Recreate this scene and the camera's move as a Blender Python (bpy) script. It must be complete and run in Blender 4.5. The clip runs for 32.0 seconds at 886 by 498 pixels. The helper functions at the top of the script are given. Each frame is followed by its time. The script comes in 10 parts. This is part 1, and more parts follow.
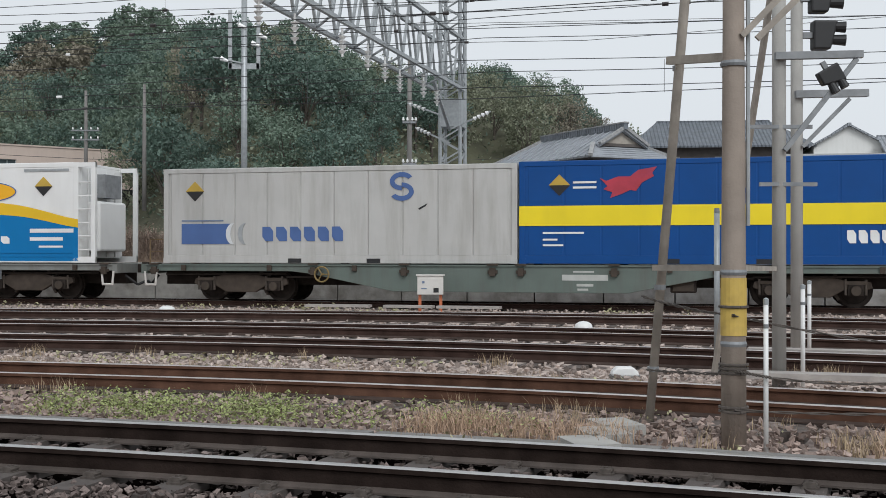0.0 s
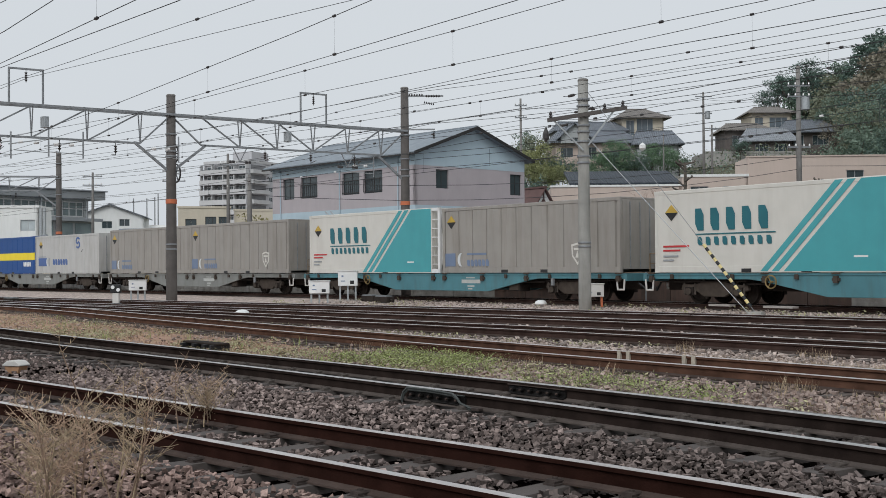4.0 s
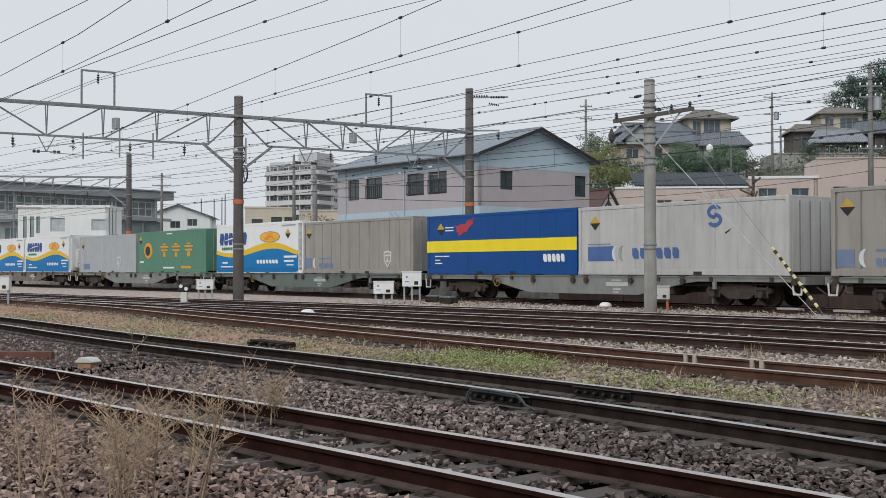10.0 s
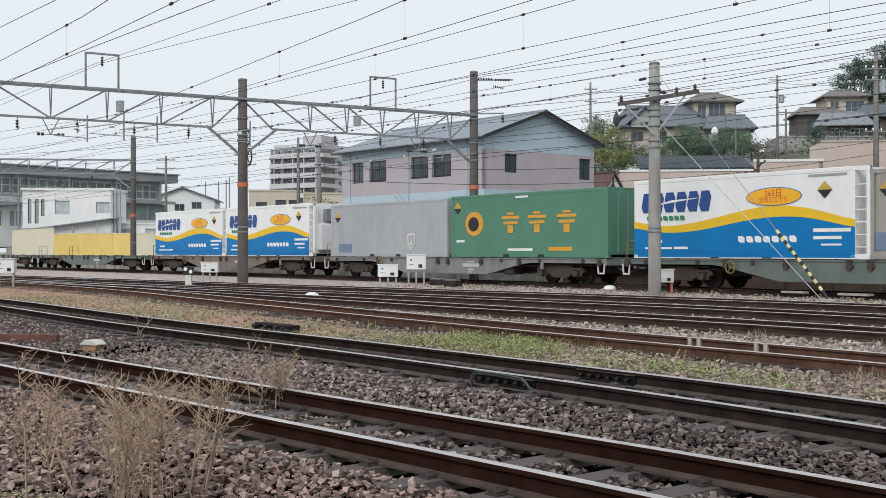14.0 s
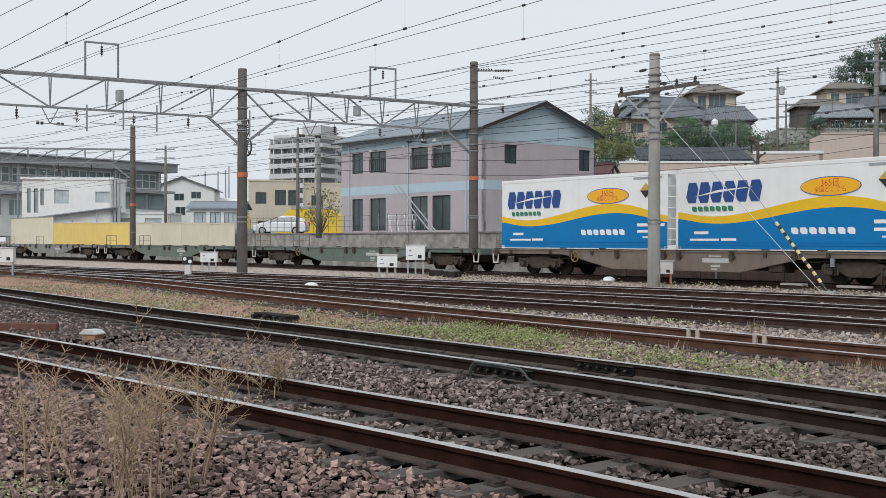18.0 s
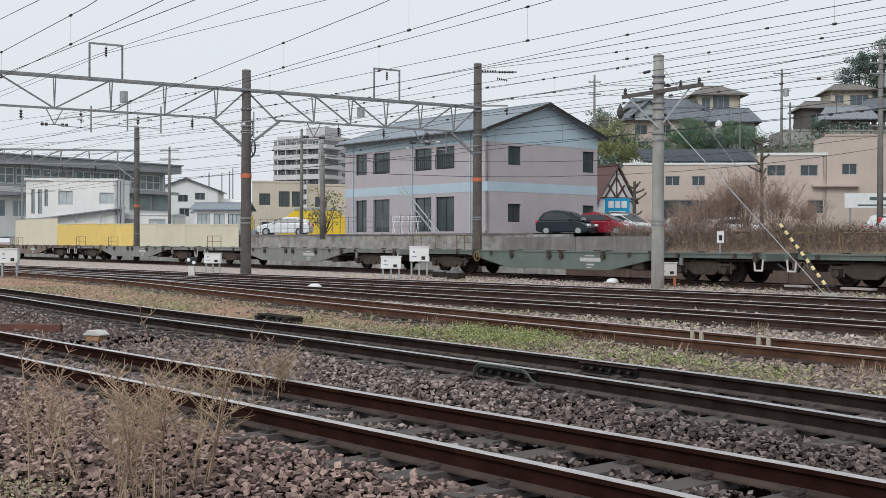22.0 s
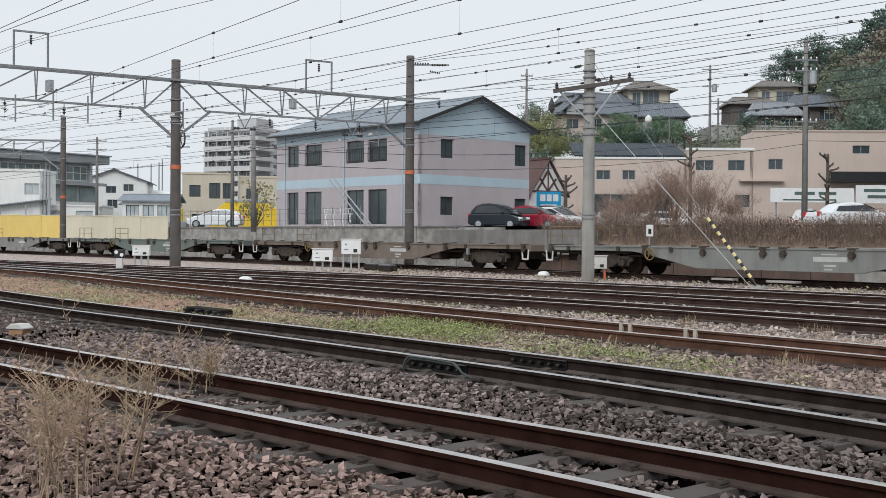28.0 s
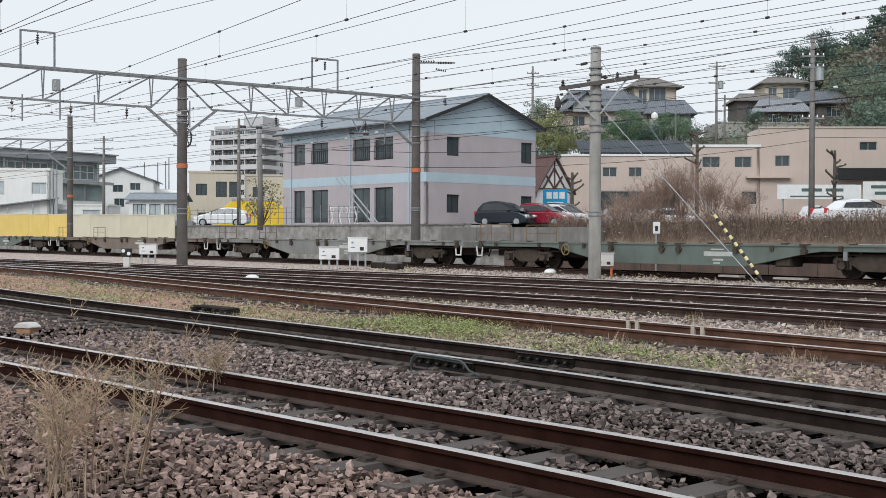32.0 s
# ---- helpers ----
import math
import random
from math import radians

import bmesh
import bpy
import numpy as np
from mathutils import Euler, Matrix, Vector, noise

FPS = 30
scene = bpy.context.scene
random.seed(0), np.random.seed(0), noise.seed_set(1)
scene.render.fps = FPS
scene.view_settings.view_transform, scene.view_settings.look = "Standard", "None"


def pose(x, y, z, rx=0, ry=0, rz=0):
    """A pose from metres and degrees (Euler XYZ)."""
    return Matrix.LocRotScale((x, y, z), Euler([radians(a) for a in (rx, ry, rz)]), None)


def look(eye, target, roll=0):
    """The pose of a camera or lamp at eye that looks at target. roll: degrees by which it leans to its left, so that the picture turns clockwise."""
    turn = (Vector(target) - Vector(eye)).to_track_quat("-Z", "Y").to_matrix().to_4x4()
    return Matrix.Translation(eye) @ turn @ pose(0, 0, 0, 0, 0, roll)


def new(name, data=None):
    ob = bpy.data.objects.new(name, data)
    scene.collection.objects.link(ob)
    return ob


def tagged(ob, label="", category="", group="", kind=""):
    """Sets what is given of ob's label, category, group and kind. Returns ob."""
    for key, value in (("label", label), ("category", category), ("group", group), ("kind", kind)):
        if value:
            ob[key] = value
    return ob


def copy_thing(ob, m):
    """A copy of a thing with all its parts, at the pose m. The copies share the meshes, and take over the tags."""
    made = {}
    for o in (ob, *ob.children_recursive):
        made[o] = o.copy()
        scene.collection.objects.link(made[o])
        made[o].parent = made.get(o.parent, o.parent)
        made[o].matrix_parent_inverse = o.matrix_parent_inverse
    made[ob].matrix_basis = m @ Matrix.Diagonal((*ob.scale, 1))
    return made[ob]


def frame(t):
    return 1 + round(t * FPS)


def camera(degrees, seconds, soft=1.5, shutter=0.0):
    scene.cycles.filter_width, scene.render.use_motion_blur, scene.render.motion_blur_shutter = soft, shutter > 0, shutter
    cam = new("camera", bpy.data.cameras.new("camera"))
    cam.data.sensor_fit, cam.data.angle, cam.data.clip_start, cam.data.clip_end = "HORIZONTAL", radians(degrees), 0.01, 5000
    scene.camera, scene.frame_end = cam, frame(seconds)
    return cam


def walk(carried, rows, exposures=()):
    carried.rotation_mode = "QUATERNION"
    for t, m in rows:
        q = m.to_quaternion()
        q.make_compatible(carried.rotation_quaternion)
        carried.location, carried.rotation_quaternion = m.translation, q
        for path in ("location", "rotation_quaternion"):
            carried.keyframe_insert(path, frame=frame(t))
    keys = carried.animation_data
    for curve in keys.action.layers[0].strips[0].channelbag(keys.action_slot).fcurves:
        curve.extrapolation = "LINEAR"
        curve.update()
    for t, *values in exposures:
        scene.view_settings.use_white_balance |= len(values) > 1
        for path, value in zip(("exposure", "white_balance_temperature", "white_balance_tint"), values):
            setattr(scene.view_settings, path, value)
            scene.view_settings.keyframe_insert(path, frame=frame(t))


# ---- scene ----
cam = camera(41.96, 32.0, soft=0.72)
PATH = (
    (0.0, -0.000, -0.000, 1.225, 90.23, -0.03, 0.00),
    (0.5, -0.069, -0.048, 1.225, 90.41, 0.06, 6.46),
    (1.0, -0.134, -0.099, 1.225, 90.48, 0.17, 13.45),
    (1.5, -0.188, -0.150, 1.225, 90.56, 0.22, 20.53),
    (2.0, -0.229, -0.197, 1.225, 90.51, 0.26, 27.11),
    (2.5, -0.257, -0.238, 1.225, 90.60, 0.36, 33.00),
    (3.0, -0.270, -0.262, 1.225, 90.73, 0.46, 36.50),
    (3.5, -0.277, -0.276, 1.225, 91.02, 0.41, 38.59),
    (4.0, -0.281, -0.287, 1.225, 90.88, 0.46, 40.15),
    (4.5, -0.284, -0.295, 1.225, 90.78, 0.42, 41.37),
    (6.5, -0.288, -0.307, 1.225, 90.86, 0.27, 43.17),
    (7.0, -0.288, -0.306, 1.225, 90.90, 0.22, 43.05),
    (7.5, -0.288, -0.306, 1.225, 90.94, 0.22, 43.08),
    (8.0, -0.288, -0.307, 1.225, 90.94, 0.23, 43.15),
    (8.5, -0.288, -0.307, 1.225, 90.98, 0.19, 43.19),
    (9.0, -0.288, -0.308, 1.225, 91.03, 0.19, 43.25),
    (9.5, -0.288, -0.308, 1.225, 91.04, 0.18, 43.32),
    (10.0, -0.288, -0.308, 1.225, 90.95, 0.10, 43.30),
    (10.5, -0.288, -0.308, 1.225, 90.61, 0.13, 43.36),
    (11.0, -0.288, -0.308, 1.225, 90.47, 0.09, 43.37),
    (11.5, -0.288, -0.309, 1.225, 90.46, 0.08, 43.40),
    (12.0, -0.288, -0.309, 1.225, 90.46, 0.13, 43.48),
    (12.5, -0.288, -0.309, 1.225, 90.46, 0.11, 43.48),
    (13.0, -0.289, -0.309, 1.225, 90.29, 0.12, 43.50),
    (13.5, -0.289, -0.310, 1.225, 90.18, 0.14, 43.65),
    (14.0, -0.289, -0.309, 1.225, 90.11, 0.06, 43.51),
    (14.5, -0.288, -0.309, 1.225, 89.97, -0.03, 43.39),
    (16.5, -0.288, -0.309, 1.225, 89.72, -0.08, 43.47),
    (17.0, -0.289, -0.309, 1.225, 89.63, -0.08, 43.53),
    (17.5, -0.289, -0.310, 1.225, 89.64, -0.08, 43.56),
    (18.0, -0.288, -0.309, 1.225, 89.65, -0.16, 43.48),
    (18.5, -0.288, -0.309, 1.225, 89.65, -0.17, 43.48),
    (19.0, -0.288, -0.309, 1.225, 89.61, -0.16, 43.47),
    (19.5, -0.289, -0.310, 1.225, 89.61, -0.14, 43.57),
    (20.0, -0.289, -0.310, 1.225, 89.49, -0.14, 43.64),
    (20.5, -0.289, -0.310, 1.225, 89.44, -0.17, 43.62),
    (21.0, -0.289, -0.310, 1.225, 89.44, -0.21, 43.56),
    (21.5, -0.289, -0.310, 1.225, 89.56, -0.26, 43.56),
    (22.0, -0.289, -0.310, 1.225, 89.72, -0.23, 43.66),
    (22.5, -0.289, -0.311, 1.225, 89.59, -0.21, 43.75),
    (23.0, -0.289, -0.312, 1.225, 89.57, -0.18, 43.84),
    (23.5, -0.289, -0.312, 1.225, 89.52, -0.16, 43.91),
    (24.0, -0.289, -0.311, 1.225, 89.49, -0.22, 43.80),
    (24.5, -0.289, -0.311, 1.225, 89.41, -0.24, 43.81),
    (26.5, -0.289, -0.310, 1.225, 89.35, -0.27, 43.66),
    (27.0, -0.287, -0.302, 1.225, 89.49, -0.29, 42.49),
    (27.5, -0.283, -0.293, 1.225, 89.34, -0.40, 41.09),
    (28.0, -0.282, -0.288, 1.225, 89.38, -0.39, 40.32),
    (28.5, -0.281, -0.287, 1.225, 89.41, -0.35, 40.22),
    (29.0, -0.282, -0.288, 1.225, 89.28, -0.29, 40.30),
    (29.5, -0.282, -0.288, 1.225, 89.29, -0.25, 40.41),
    (30.0, -0.282, -0.288, 1.225, 89.40, -0.21, 40.41),
    (30.5, -0.282, -0.289, 1.225, 89.40, -0.20, 40.44),
    (31.0, -0.282, -0.289, 1.225, 89.40, -0.18, 40.45),
    (31.5, -0.282, -0.289, 1.225, 89.26, -0.21, 40.57),
    (32.0, -0.282, -0.290, 1.225, 89.27, -0.21, 40.64),
)
walk(cam, [(t, pose(x, y, z, rx, ry, rz)) for t, x, y, z, rx, ry, rz in PATH], exposures=((0, 0.0), (2, 0.02), (4, -0.15), (7, 0.03), (8, -0.16), (9, -0.15), (10, -0.09), (13, 0.07), (14, 0.15), (17, 0.18), (18, 0.05), (19, 0.08), (20, 0.15), (22, 0.07), (23, 0.12), (24, 0.12), (27, 0.24), (28, 0.11), (29, 0.18), (30, 0.14), (31, 0.08), (32, 0.19)))

# ---- overcast daylight ----
world = bpy.data.worlds.new("overcast_sky")
scene.world = world
world.use_nodes = True
wn, wl = world.node_tree.nodes, world.node_tree.links
wn.clear()
sky = wn.new("ShaderNodeTexSky")
sky.sky_type = "NISHITA"
sky.sun_disc = False
sky.sun_elevation = radians(42)
sky.sun_rotation = radians(200)
sky.air_density, sky.dust_density, sky.ozone_density = 1.0, 4.0, 1.0
grey = wn.new("ShaderNodeHueSaturation")
grey.inputs["Saturation"].default_value = 0.12
grey.inputs["Value"].default_value = 0.085
mixer = wn.new("ShaderNodeMix")
mixer.data_type = "RGBA"
mixer.inputs["Factor"].default_value = 0.8
mixer.inputs["B"].default_value = (0.828, 0.885, 0.942, 1)
bg = wn.new("ShaderNodeBackground")
bg.inputs["Strength"].default_value = 1.0
wo = wn.new("ShaderNodeOutputWorld")
wl.new(sky.outputs[0], grey.inputs["Color"])
wl.new(grey.outputs[0], mixer.inputs["A"])
wl.new(mixer.outputs["Result"], bg.inputs["Color"])
wl.new(bg.outputs[0], wo.inputs["Surface"])
sun = new("sun", bpy.data.lights.new("sun", "SUN"))
sun.data.energy, sun.data.angle, sun.data.color = 1.5, radians(28), (0.96, 0.985, 1.0)
sun.matrix_basis = look((18, -22, 38), (0, 20, 0))

# ---- building blocks ----
MATS = {}


def mat(name, color, rough=0.7, metal=0.0, var=0.12, scale=3.0, bump=0.0, bscale=40.0, dirt=0.0, dirt_color=(0.05, 0.04, 0.03), island=0.0, streak=0.0, spec=0.5, thin=0.0, ribs=0.0):
    """A painted, rusty, stony or leafy surface: base colour varied at two scales, dirt patches, fine relief."""
    if name in MATS:
        return MATS[name]
    m = bpy.data.materials.new(name)
    m.use_nodes = True
    nt = m.node_tree
    n, l = nt.nodes, nt.links
    b = n["Principled BSDF"]
    b.inputs["Roughness"].default_value = rough
    b.inputs["Metallic"].default_value = metal
    b.inputs["Specular IOR Level"].default_value = spec
    tc = n.new("ShaderNodeTexCoord")
    big = n.new("ShaderNodeTexNoise")
    big.inputs["Scale"].default_value = scale
    big.inputs["Detail"].default_value = 5
    l.new(tc.outputs["Object"], big.inputs["Vector"])
    ramp = n.new("ShaderNodeMapRange")
    ramp.inputs["From Min"].default_value, ramp.inputs["From Max"].default_value = 0.3, 0.7
    ramp.inputs["To Min"].default_value, ramp.inputs["To Max"].default_value = 1 - var, 1 + var
    l.new(big.outputs["Fac"], ramp.inputs["Value"])
    mul = n.new("ShaderNodeVectorMath")
    mul.operation = "SCALE"
    mul.inputs[0].default_value = color
    l.new(ramp.outputs[0], mul.inputs["Scale"])
    out = mul.outputs[0]
    if island:
        geo = n.new("ShaderNodeNewGeometry")
        obi = n.new("ShaderNodeObjectInfo")
        add = n.new("ShaderNodeMath")
        add.operation = "ADD"
        l.new(geo.outputs["Random Per Island"], add.inputs[0])
        l.new(obi.outputs["Random"], add.inputs[1])
        fr = n.new("ShaderNodeMath")
        fr.operation = "FRACT"
        l.new(add.outputs[0], fr.inputs[0])
        r2 = n.new("ShaderNodeMapRange")
        r2.inputs["To Min"].default_value, r2.inputs["To Max"].default_value = 1 - island, 1 + island
        l.new(fr.outputs[0], r2.inputs["Value"])
        m2 = n.new("ShaderNodeVectorMath")
        m2.operation = "SCALE"
        l.new(out, m2.inputs[0])
        l.new(r2.outputs[0], m2.inputs["Scale"])
        out = m2.outputs[0]
    if dirt or streak:
        mp = n.new("ShaderNodeMapping")
        mp.inputs["Scale"].default_value = (1.6, 1.6, 0.18) if streak else (1, 1, 1)
        l.new(tc.outputs["Object"], mp.inputs["Vector"])
        dn = n.new("ShaderNodeTexNoise")
        dn.inputs["Scale"].default_value = 2.2 if streak else 1.4
        dn.inputs["Detail"].default_value = 8
        dn.inputs["Roughness"].default_value = 0.65
        l.new(mp.outputs[0], dn.inputs["Vector"])
        dr = n.new("ShaderNodeMapRange")
        dr.inputs["From Min"].default_value, dr.inputs["From Max"].default_value = 0.45, 0.75
        dr.inputs["To Max"].default_value = max(dirt, streak)
        l.new(dn.outputs["Fac"], dr.inputs["Value"])
        dm = n.new("ShaderNodeMix")
        dm.data_type = "RGBA"
        l.new(dr.outputs[0], dm.inputs["Factor"])
        l.new(out, dm.inputs["A"])
        dm.inputs["B"].default_value = (*dirt_color, 1)
        out = dm.outputs["Result"]
    l.new(out, b.inputs["Base Color"])
    if bump:
        bn = n.new("ShaderNodeTexNoise")
        bn.inputs["Scale"].default_value = bscale
        bn.inputs["Detail"].default_value = 6
        l.new(tc.outputs["Object"], bn.inputs["Vector"])
        bp = n.new("ShaderNodeBump")
        bp.inputs["Strength"].default_value = bump
        bp.inputs["Distance"].default_value = 0.02
        l.new(bn.outputs["Fac"], bp.inputs["Height"])
        l.new(bp.outputs[0], b.inputs["Normal"])
    if ribs:
        wv = n.new("ShaderNodeTexWave")
        wv.inputs["Scale"].default_value = ribs
        wv.inputs["Distortion"].default_value = 0.3
        l.new(tc.outputs["Object"], wv.inputs["Vector"])
        wb = n.new("ShaderNodeBump")
        wb.inputs["Strength"].default_value = 1.0
        wb.inputs["Distance"].default_value = 0.12
        l.new(wv.outputs["Fac"], wb.inputs["Height"])
        l.new(wb.outputs[0], b.inputs["Normal"])
    if thin:
        tr = n.new("ShaderNodeBsdfTranslucent")
        mx = n.new("ShaderNodeMixShader")
        mx.inputs[0].default_value = thin
        l.new(out, tr.inputs["Color"])
        l.new(b.outputs[0], mx.inputs[1])
        l.new(tr.outputs[0], mx.inputs[2])
        l.new(mx.outputs[0], n["Material Output"].inputs["Surface"])
    MATS[name] = m
    return m


def empty(name, m=None):
    ob = new(name)
    ob.empty_display_size = 0.3
    if m is not None:
        ob.matrix_basis = m
    return ob


def to_mesh(name, bm, *mats):
    me = bpy.data.meshes.new(name)
    bm.normal_update()
    bm.to_mesh(me)
    bm.free()
    for m in mats:
        me.materials.append(m)
    return me


def part(name, bm, material, parent=None, label="", bevel=0.0, smooth=False, m=None):
    """One mesh object, under a thing or a part."""
    mats = material if isinstance(material, (list, tuple)) else [material]
    me = bm if isinstance(bm, bpy.types.Mesh) else to_mesh(name, bm, *mats)
    if smooth:
        me.polygons.foreach_set("use_smooth", [True] * len(me.polygons))
    ob = new(name, me)
    if parent is not None:
        ob.parent = parent
    if m is not None:
        ob.matrix_basis = m
    if label:
        ob["label"] = label
    if bevel:
        md = ob.modifiers.new("edge", "BEVEL")
        md.width, md.segments, md.limit_method = bevel, 2, "ANGLE"
    return ob


def box(bm, x0, x1, y0, y1, z0, z1, m=None, mi=0):
    co = [(x0, y0, z0), (x1, y0, z0), (x1, y1, z0), (x0, y1, z0), (x0, y0, z1), (x1, y0, z1), (x1, y1, z1), (x0, y1, z1)]
    v = [bm.verts.new(m @ Vector(c) if m else c) for c in co]
    for f in ((0, 3, 2, 1), (4, 5, 6, 7), (0, 1, 5, 4), (1, 2, 6, 5), (2, 3, 7, 6), (3, 0, 4, 7)):
        bm.faces.new([v[i] for i in f]).material_index = mi
    return bm


def bx(x0, x1, y0, y1, z0, z1, m=None):
    return box(bmesh.new(), x0, x1, y0, y1, z0, z1, m)


def tube(bm, a, b, r, r2=None, n=8, caps=True):
    """A round bar from a to b."""
    a, b = Vector(a), Vector(b)
    q = (b - a).to_track_quat("Z", "Y").to_matrix()
    r2 = r if r2 is None else r2
    lo = [bm.verts.new(a + q @ Vector((r * math.cos(t), r * math.sin(t), 0))) for t in (2 * math.pi * i / n for i in range(n))]
    hi = [bm.verts.new(b + q @ Vector((r2 * math.cos(t), r2 * math.sin(t), 0))) for t in (2 * math.pi * i / n for i in range(n))]
    for i in range(n):
        bm.faces.new((lo[i], lo[(i + 1) % n], hi[(i + 1) % n], hi[i]))
    if caps:
        bm.faces.new(lo[::-1]), bm.faces.new(hi)
    return bm


def tb(a, b, r, r2=None, n=8):
    return tube(bmesh.new(), a, b, r, r2, n)


def beam(bm, a, b, w, h):
    """A square bar from a to b, w wide and h high."""
    a, b = Vector(a), Vector(b)
    d = (b - a).normalized()
    s = d.cross(Vector((0, 0, 1)))
    s = s.normalized() if s.length > 1e-4 else Vector((1, 0, 0))
    u = s.cross(d).normalized()
    v = [bm.verts.new(p + s * (i * w / 2) + u * (j * h / 2)) for p in (a, b) for i, j in ((-1, -1), (1, -1), (1, 1), (-1, 1))]
    for f in ((0, 1, 2, 3), (7, 6, 5, 4), (0, 4, 5, 1), (1, 5, 6, 2), (2, 6, 7, 3), (3, 7, 4, 0)):
        bm.faces.new([v[i] for i in f])
    return bm


def prism(bm, pts, y0, y1, mi=0, axis="y"):
    """An outline (x, z) drawn out from y0 to y1."""
    def at(p, d):
        return (p[0], d, p[1]) if axis == "y" else (d, p[0], p[1]) if axis == "x" else (p[0], p[1], d)
    lo, hi = [bm.verts.new(at(p, y0)) for p in pts], [bm.verts.new(at(p, y1)) for p in pts]
    k = len(pts)
    for f in [lo[::-1], hi] + [[lo[i], lo[(i + 1) % k], hi[(i + 1) % k], hi[i]] for i in range(k)]:
        bm.faces.new(f).material_index = mi
    bmesh.ops.recalc_face_normals(bm, faces=bm.faces)
    return bm


def lathe(bm, prof, n=16, center=(0, 0, 0)):
    """A turned body round z from (r, z) pairs."""
    rings = []
    for r, z in prof:
        rings.append([bm.verts.new((center[0] + r * math.cos(2 * math.pi * i / n), center[1] + r * math.sin(2 * math.pi * i / n), center[2] + z)) for i in range(n)])
    for a, b in zip(rings, rings[1:]):
        for i in range(n):
            bm.faces.new((a[i], a[(i + 1) % n], b[(i + 1) % n], b[i]))
    bm.faces.new(rings[0][::-1]), bm.faces.new(rings[-1])
    return bm


def soup(name, verts, faces, material):
    """A mesh from arrays of corners and triangles."""
    me = bpy.data.meshes.new(name)
    me.from_pydata(verts.tolist() if hasattr(verts, "tolist") else verts, [], faces.tolist() if hasattr(faces, "tolist") else faces)
    for m in material if isinstance(material, (list, tuple)) else [material]:
        me.materials.append(m)
    return me


def spline(pts, step=1.0):
    """A smooth plan line through points (x, y), left to right: sampled x, y arrays."""
    px, py = np.array(pts, float).T
    h = np.diff(px)
    d = np.diff(py) / h
    m = np.empty(len(px))
    m[1:-1] = (d[:-1] * h[1:] + d[1:] * h[:-1]) / (h[1:] + h[:-1])
    m[0], m[-1] = d[0], d[-1]
    xs = np.arange(px[0], px[-1] + 1e-6, step)
    k = np.clip(np.searchsorted(px, xs, side="right") - 1, 0, len(px) - 2)
    t = (xs - px[k]) / h[k]
    ys = (2 * t**3 - 3 * t**2 + 1) * py[k] + (t**3 - 2 * t**2 + t) * h[k] * m[k] + (3 * t**2 - 2 * t**3) * py[k + 1] + (t**3 - t**2) * h[k] * m[k + 1]
    return xs, ys


class Line:
    """A track's centre line, with its length measured from x = 0."""

    def __init__(self, xs, ys):
        self.x, self.y = np.array(xs), np.array(ys)
        self.s = np.concatenate([[0], np.cumsum(np.hypot(np.diff(self.x), np.diff(self.y)))])
        self.s -= np.interp(0, self.x, self.s)
        self.h = np.unwrap(np.arctan2(np.gradient(self.y), np.gradient(self.x)))

    def at(self, s, off=0.0):
        x, y, h = (float(np.interp(s, self.s, a)) for a in (self.x, self.y, self.h))
        return x - math.sin(h) * off, y + math.cos(h) * off, h

    def stand(self, s, off=0.0, z=0.0):
        x, y, h = self.at(s, off)
        return pose(x, y, z, 0, 0, math.degrees(h))

    def s_of(self, x):
        return float(np.interp(x, self.x, self.s))

# ---- materials ----
RAIL = mat("rusty_rail_steel", (0.026, 0.0115, 0.0088), 0.9, 0.0, 0.35, 4, 0.3, 60, spec=0.02)
RAIL_FAR = mat("dusty_brown_rail_steel", (0.098, 0.052, 0.036), 0.9, 0, 0.35, 4, 0.3, 60, spec=0.05)
RAIL_YARD = mat("dark_brown_rail_steel", (0.05, 0.031, 0.026), 0.9, 0, 0.35, 4, 0.3, 60, spec=0.05)
RAIL_GREASY = mat("greasy_brown_rail_foot", (0.088, 0.072, 0.064), 0.8, 0, 0.3, 5, 0.3, 60, spec=0.15)
# Foot lighter than the web: dust, and skylight put into the colour.
RAIL_FOOT = mat("dusty_skylit_rail_foot", (0.066, 0.047, 0.04), 0.9, 0, 0.3, 5, 0.3, 60, spec=0.2)
RAILTOP = mat("worn_rail_head", (0.55, 0.53, 0.52), 0.38, 1.0, 0.08, 5)
RAILTOP_DULL = mat("dull_rail_head", (0.62, 0.575, 0.555), 0.33, 0.9, 0.15, 3)
RAIL_BLACK = mat("oily_black_rail", (0.026, 0.0185, 0.016), 0.9, 0.0, 0.35, 5, 0.3, 60, spec=0.02)
BALLAST = mat("ballast_ground", (0.3143, 0.2594, 0.2356), 0.95, 0, 0.3, 9, 1.0, 22, 0.5, (0.1, 0.07, 0.055))
# Oily bed, blackened so its colour holds the shade between the stones.
BED = mat("oily_gap_shade_bed", (0.004, 0.003, 0.0026), 0.95, 0, 0.4, 12, 1.0, 30, spec=0.0)
STONE = mat("ballast_stone", (0.268, 0.191, 0.166), 0.9, 0, 0.25, 40, 0.3, 90, island=0.6, spec=0.05)
SLEEPER_C = mat("weathered_concrete_sleeper", (0.085, 0.072, 0.067), 0.9, 0, 0.2, 5, 0.3, 60, 0.5, (0.06, 0.045, 0.035))
SLEEPER_W = mat("tarred_timber_sleeper", (0.105, 0.085, 0.075), 0.85, 0, 0.3, 6, 0.4, 40)
CLIP = mat("rail_clip_steel", (0.06, 0.047, 0.042), 0.7, 0.1, 0.3, 20, spec=0.2)
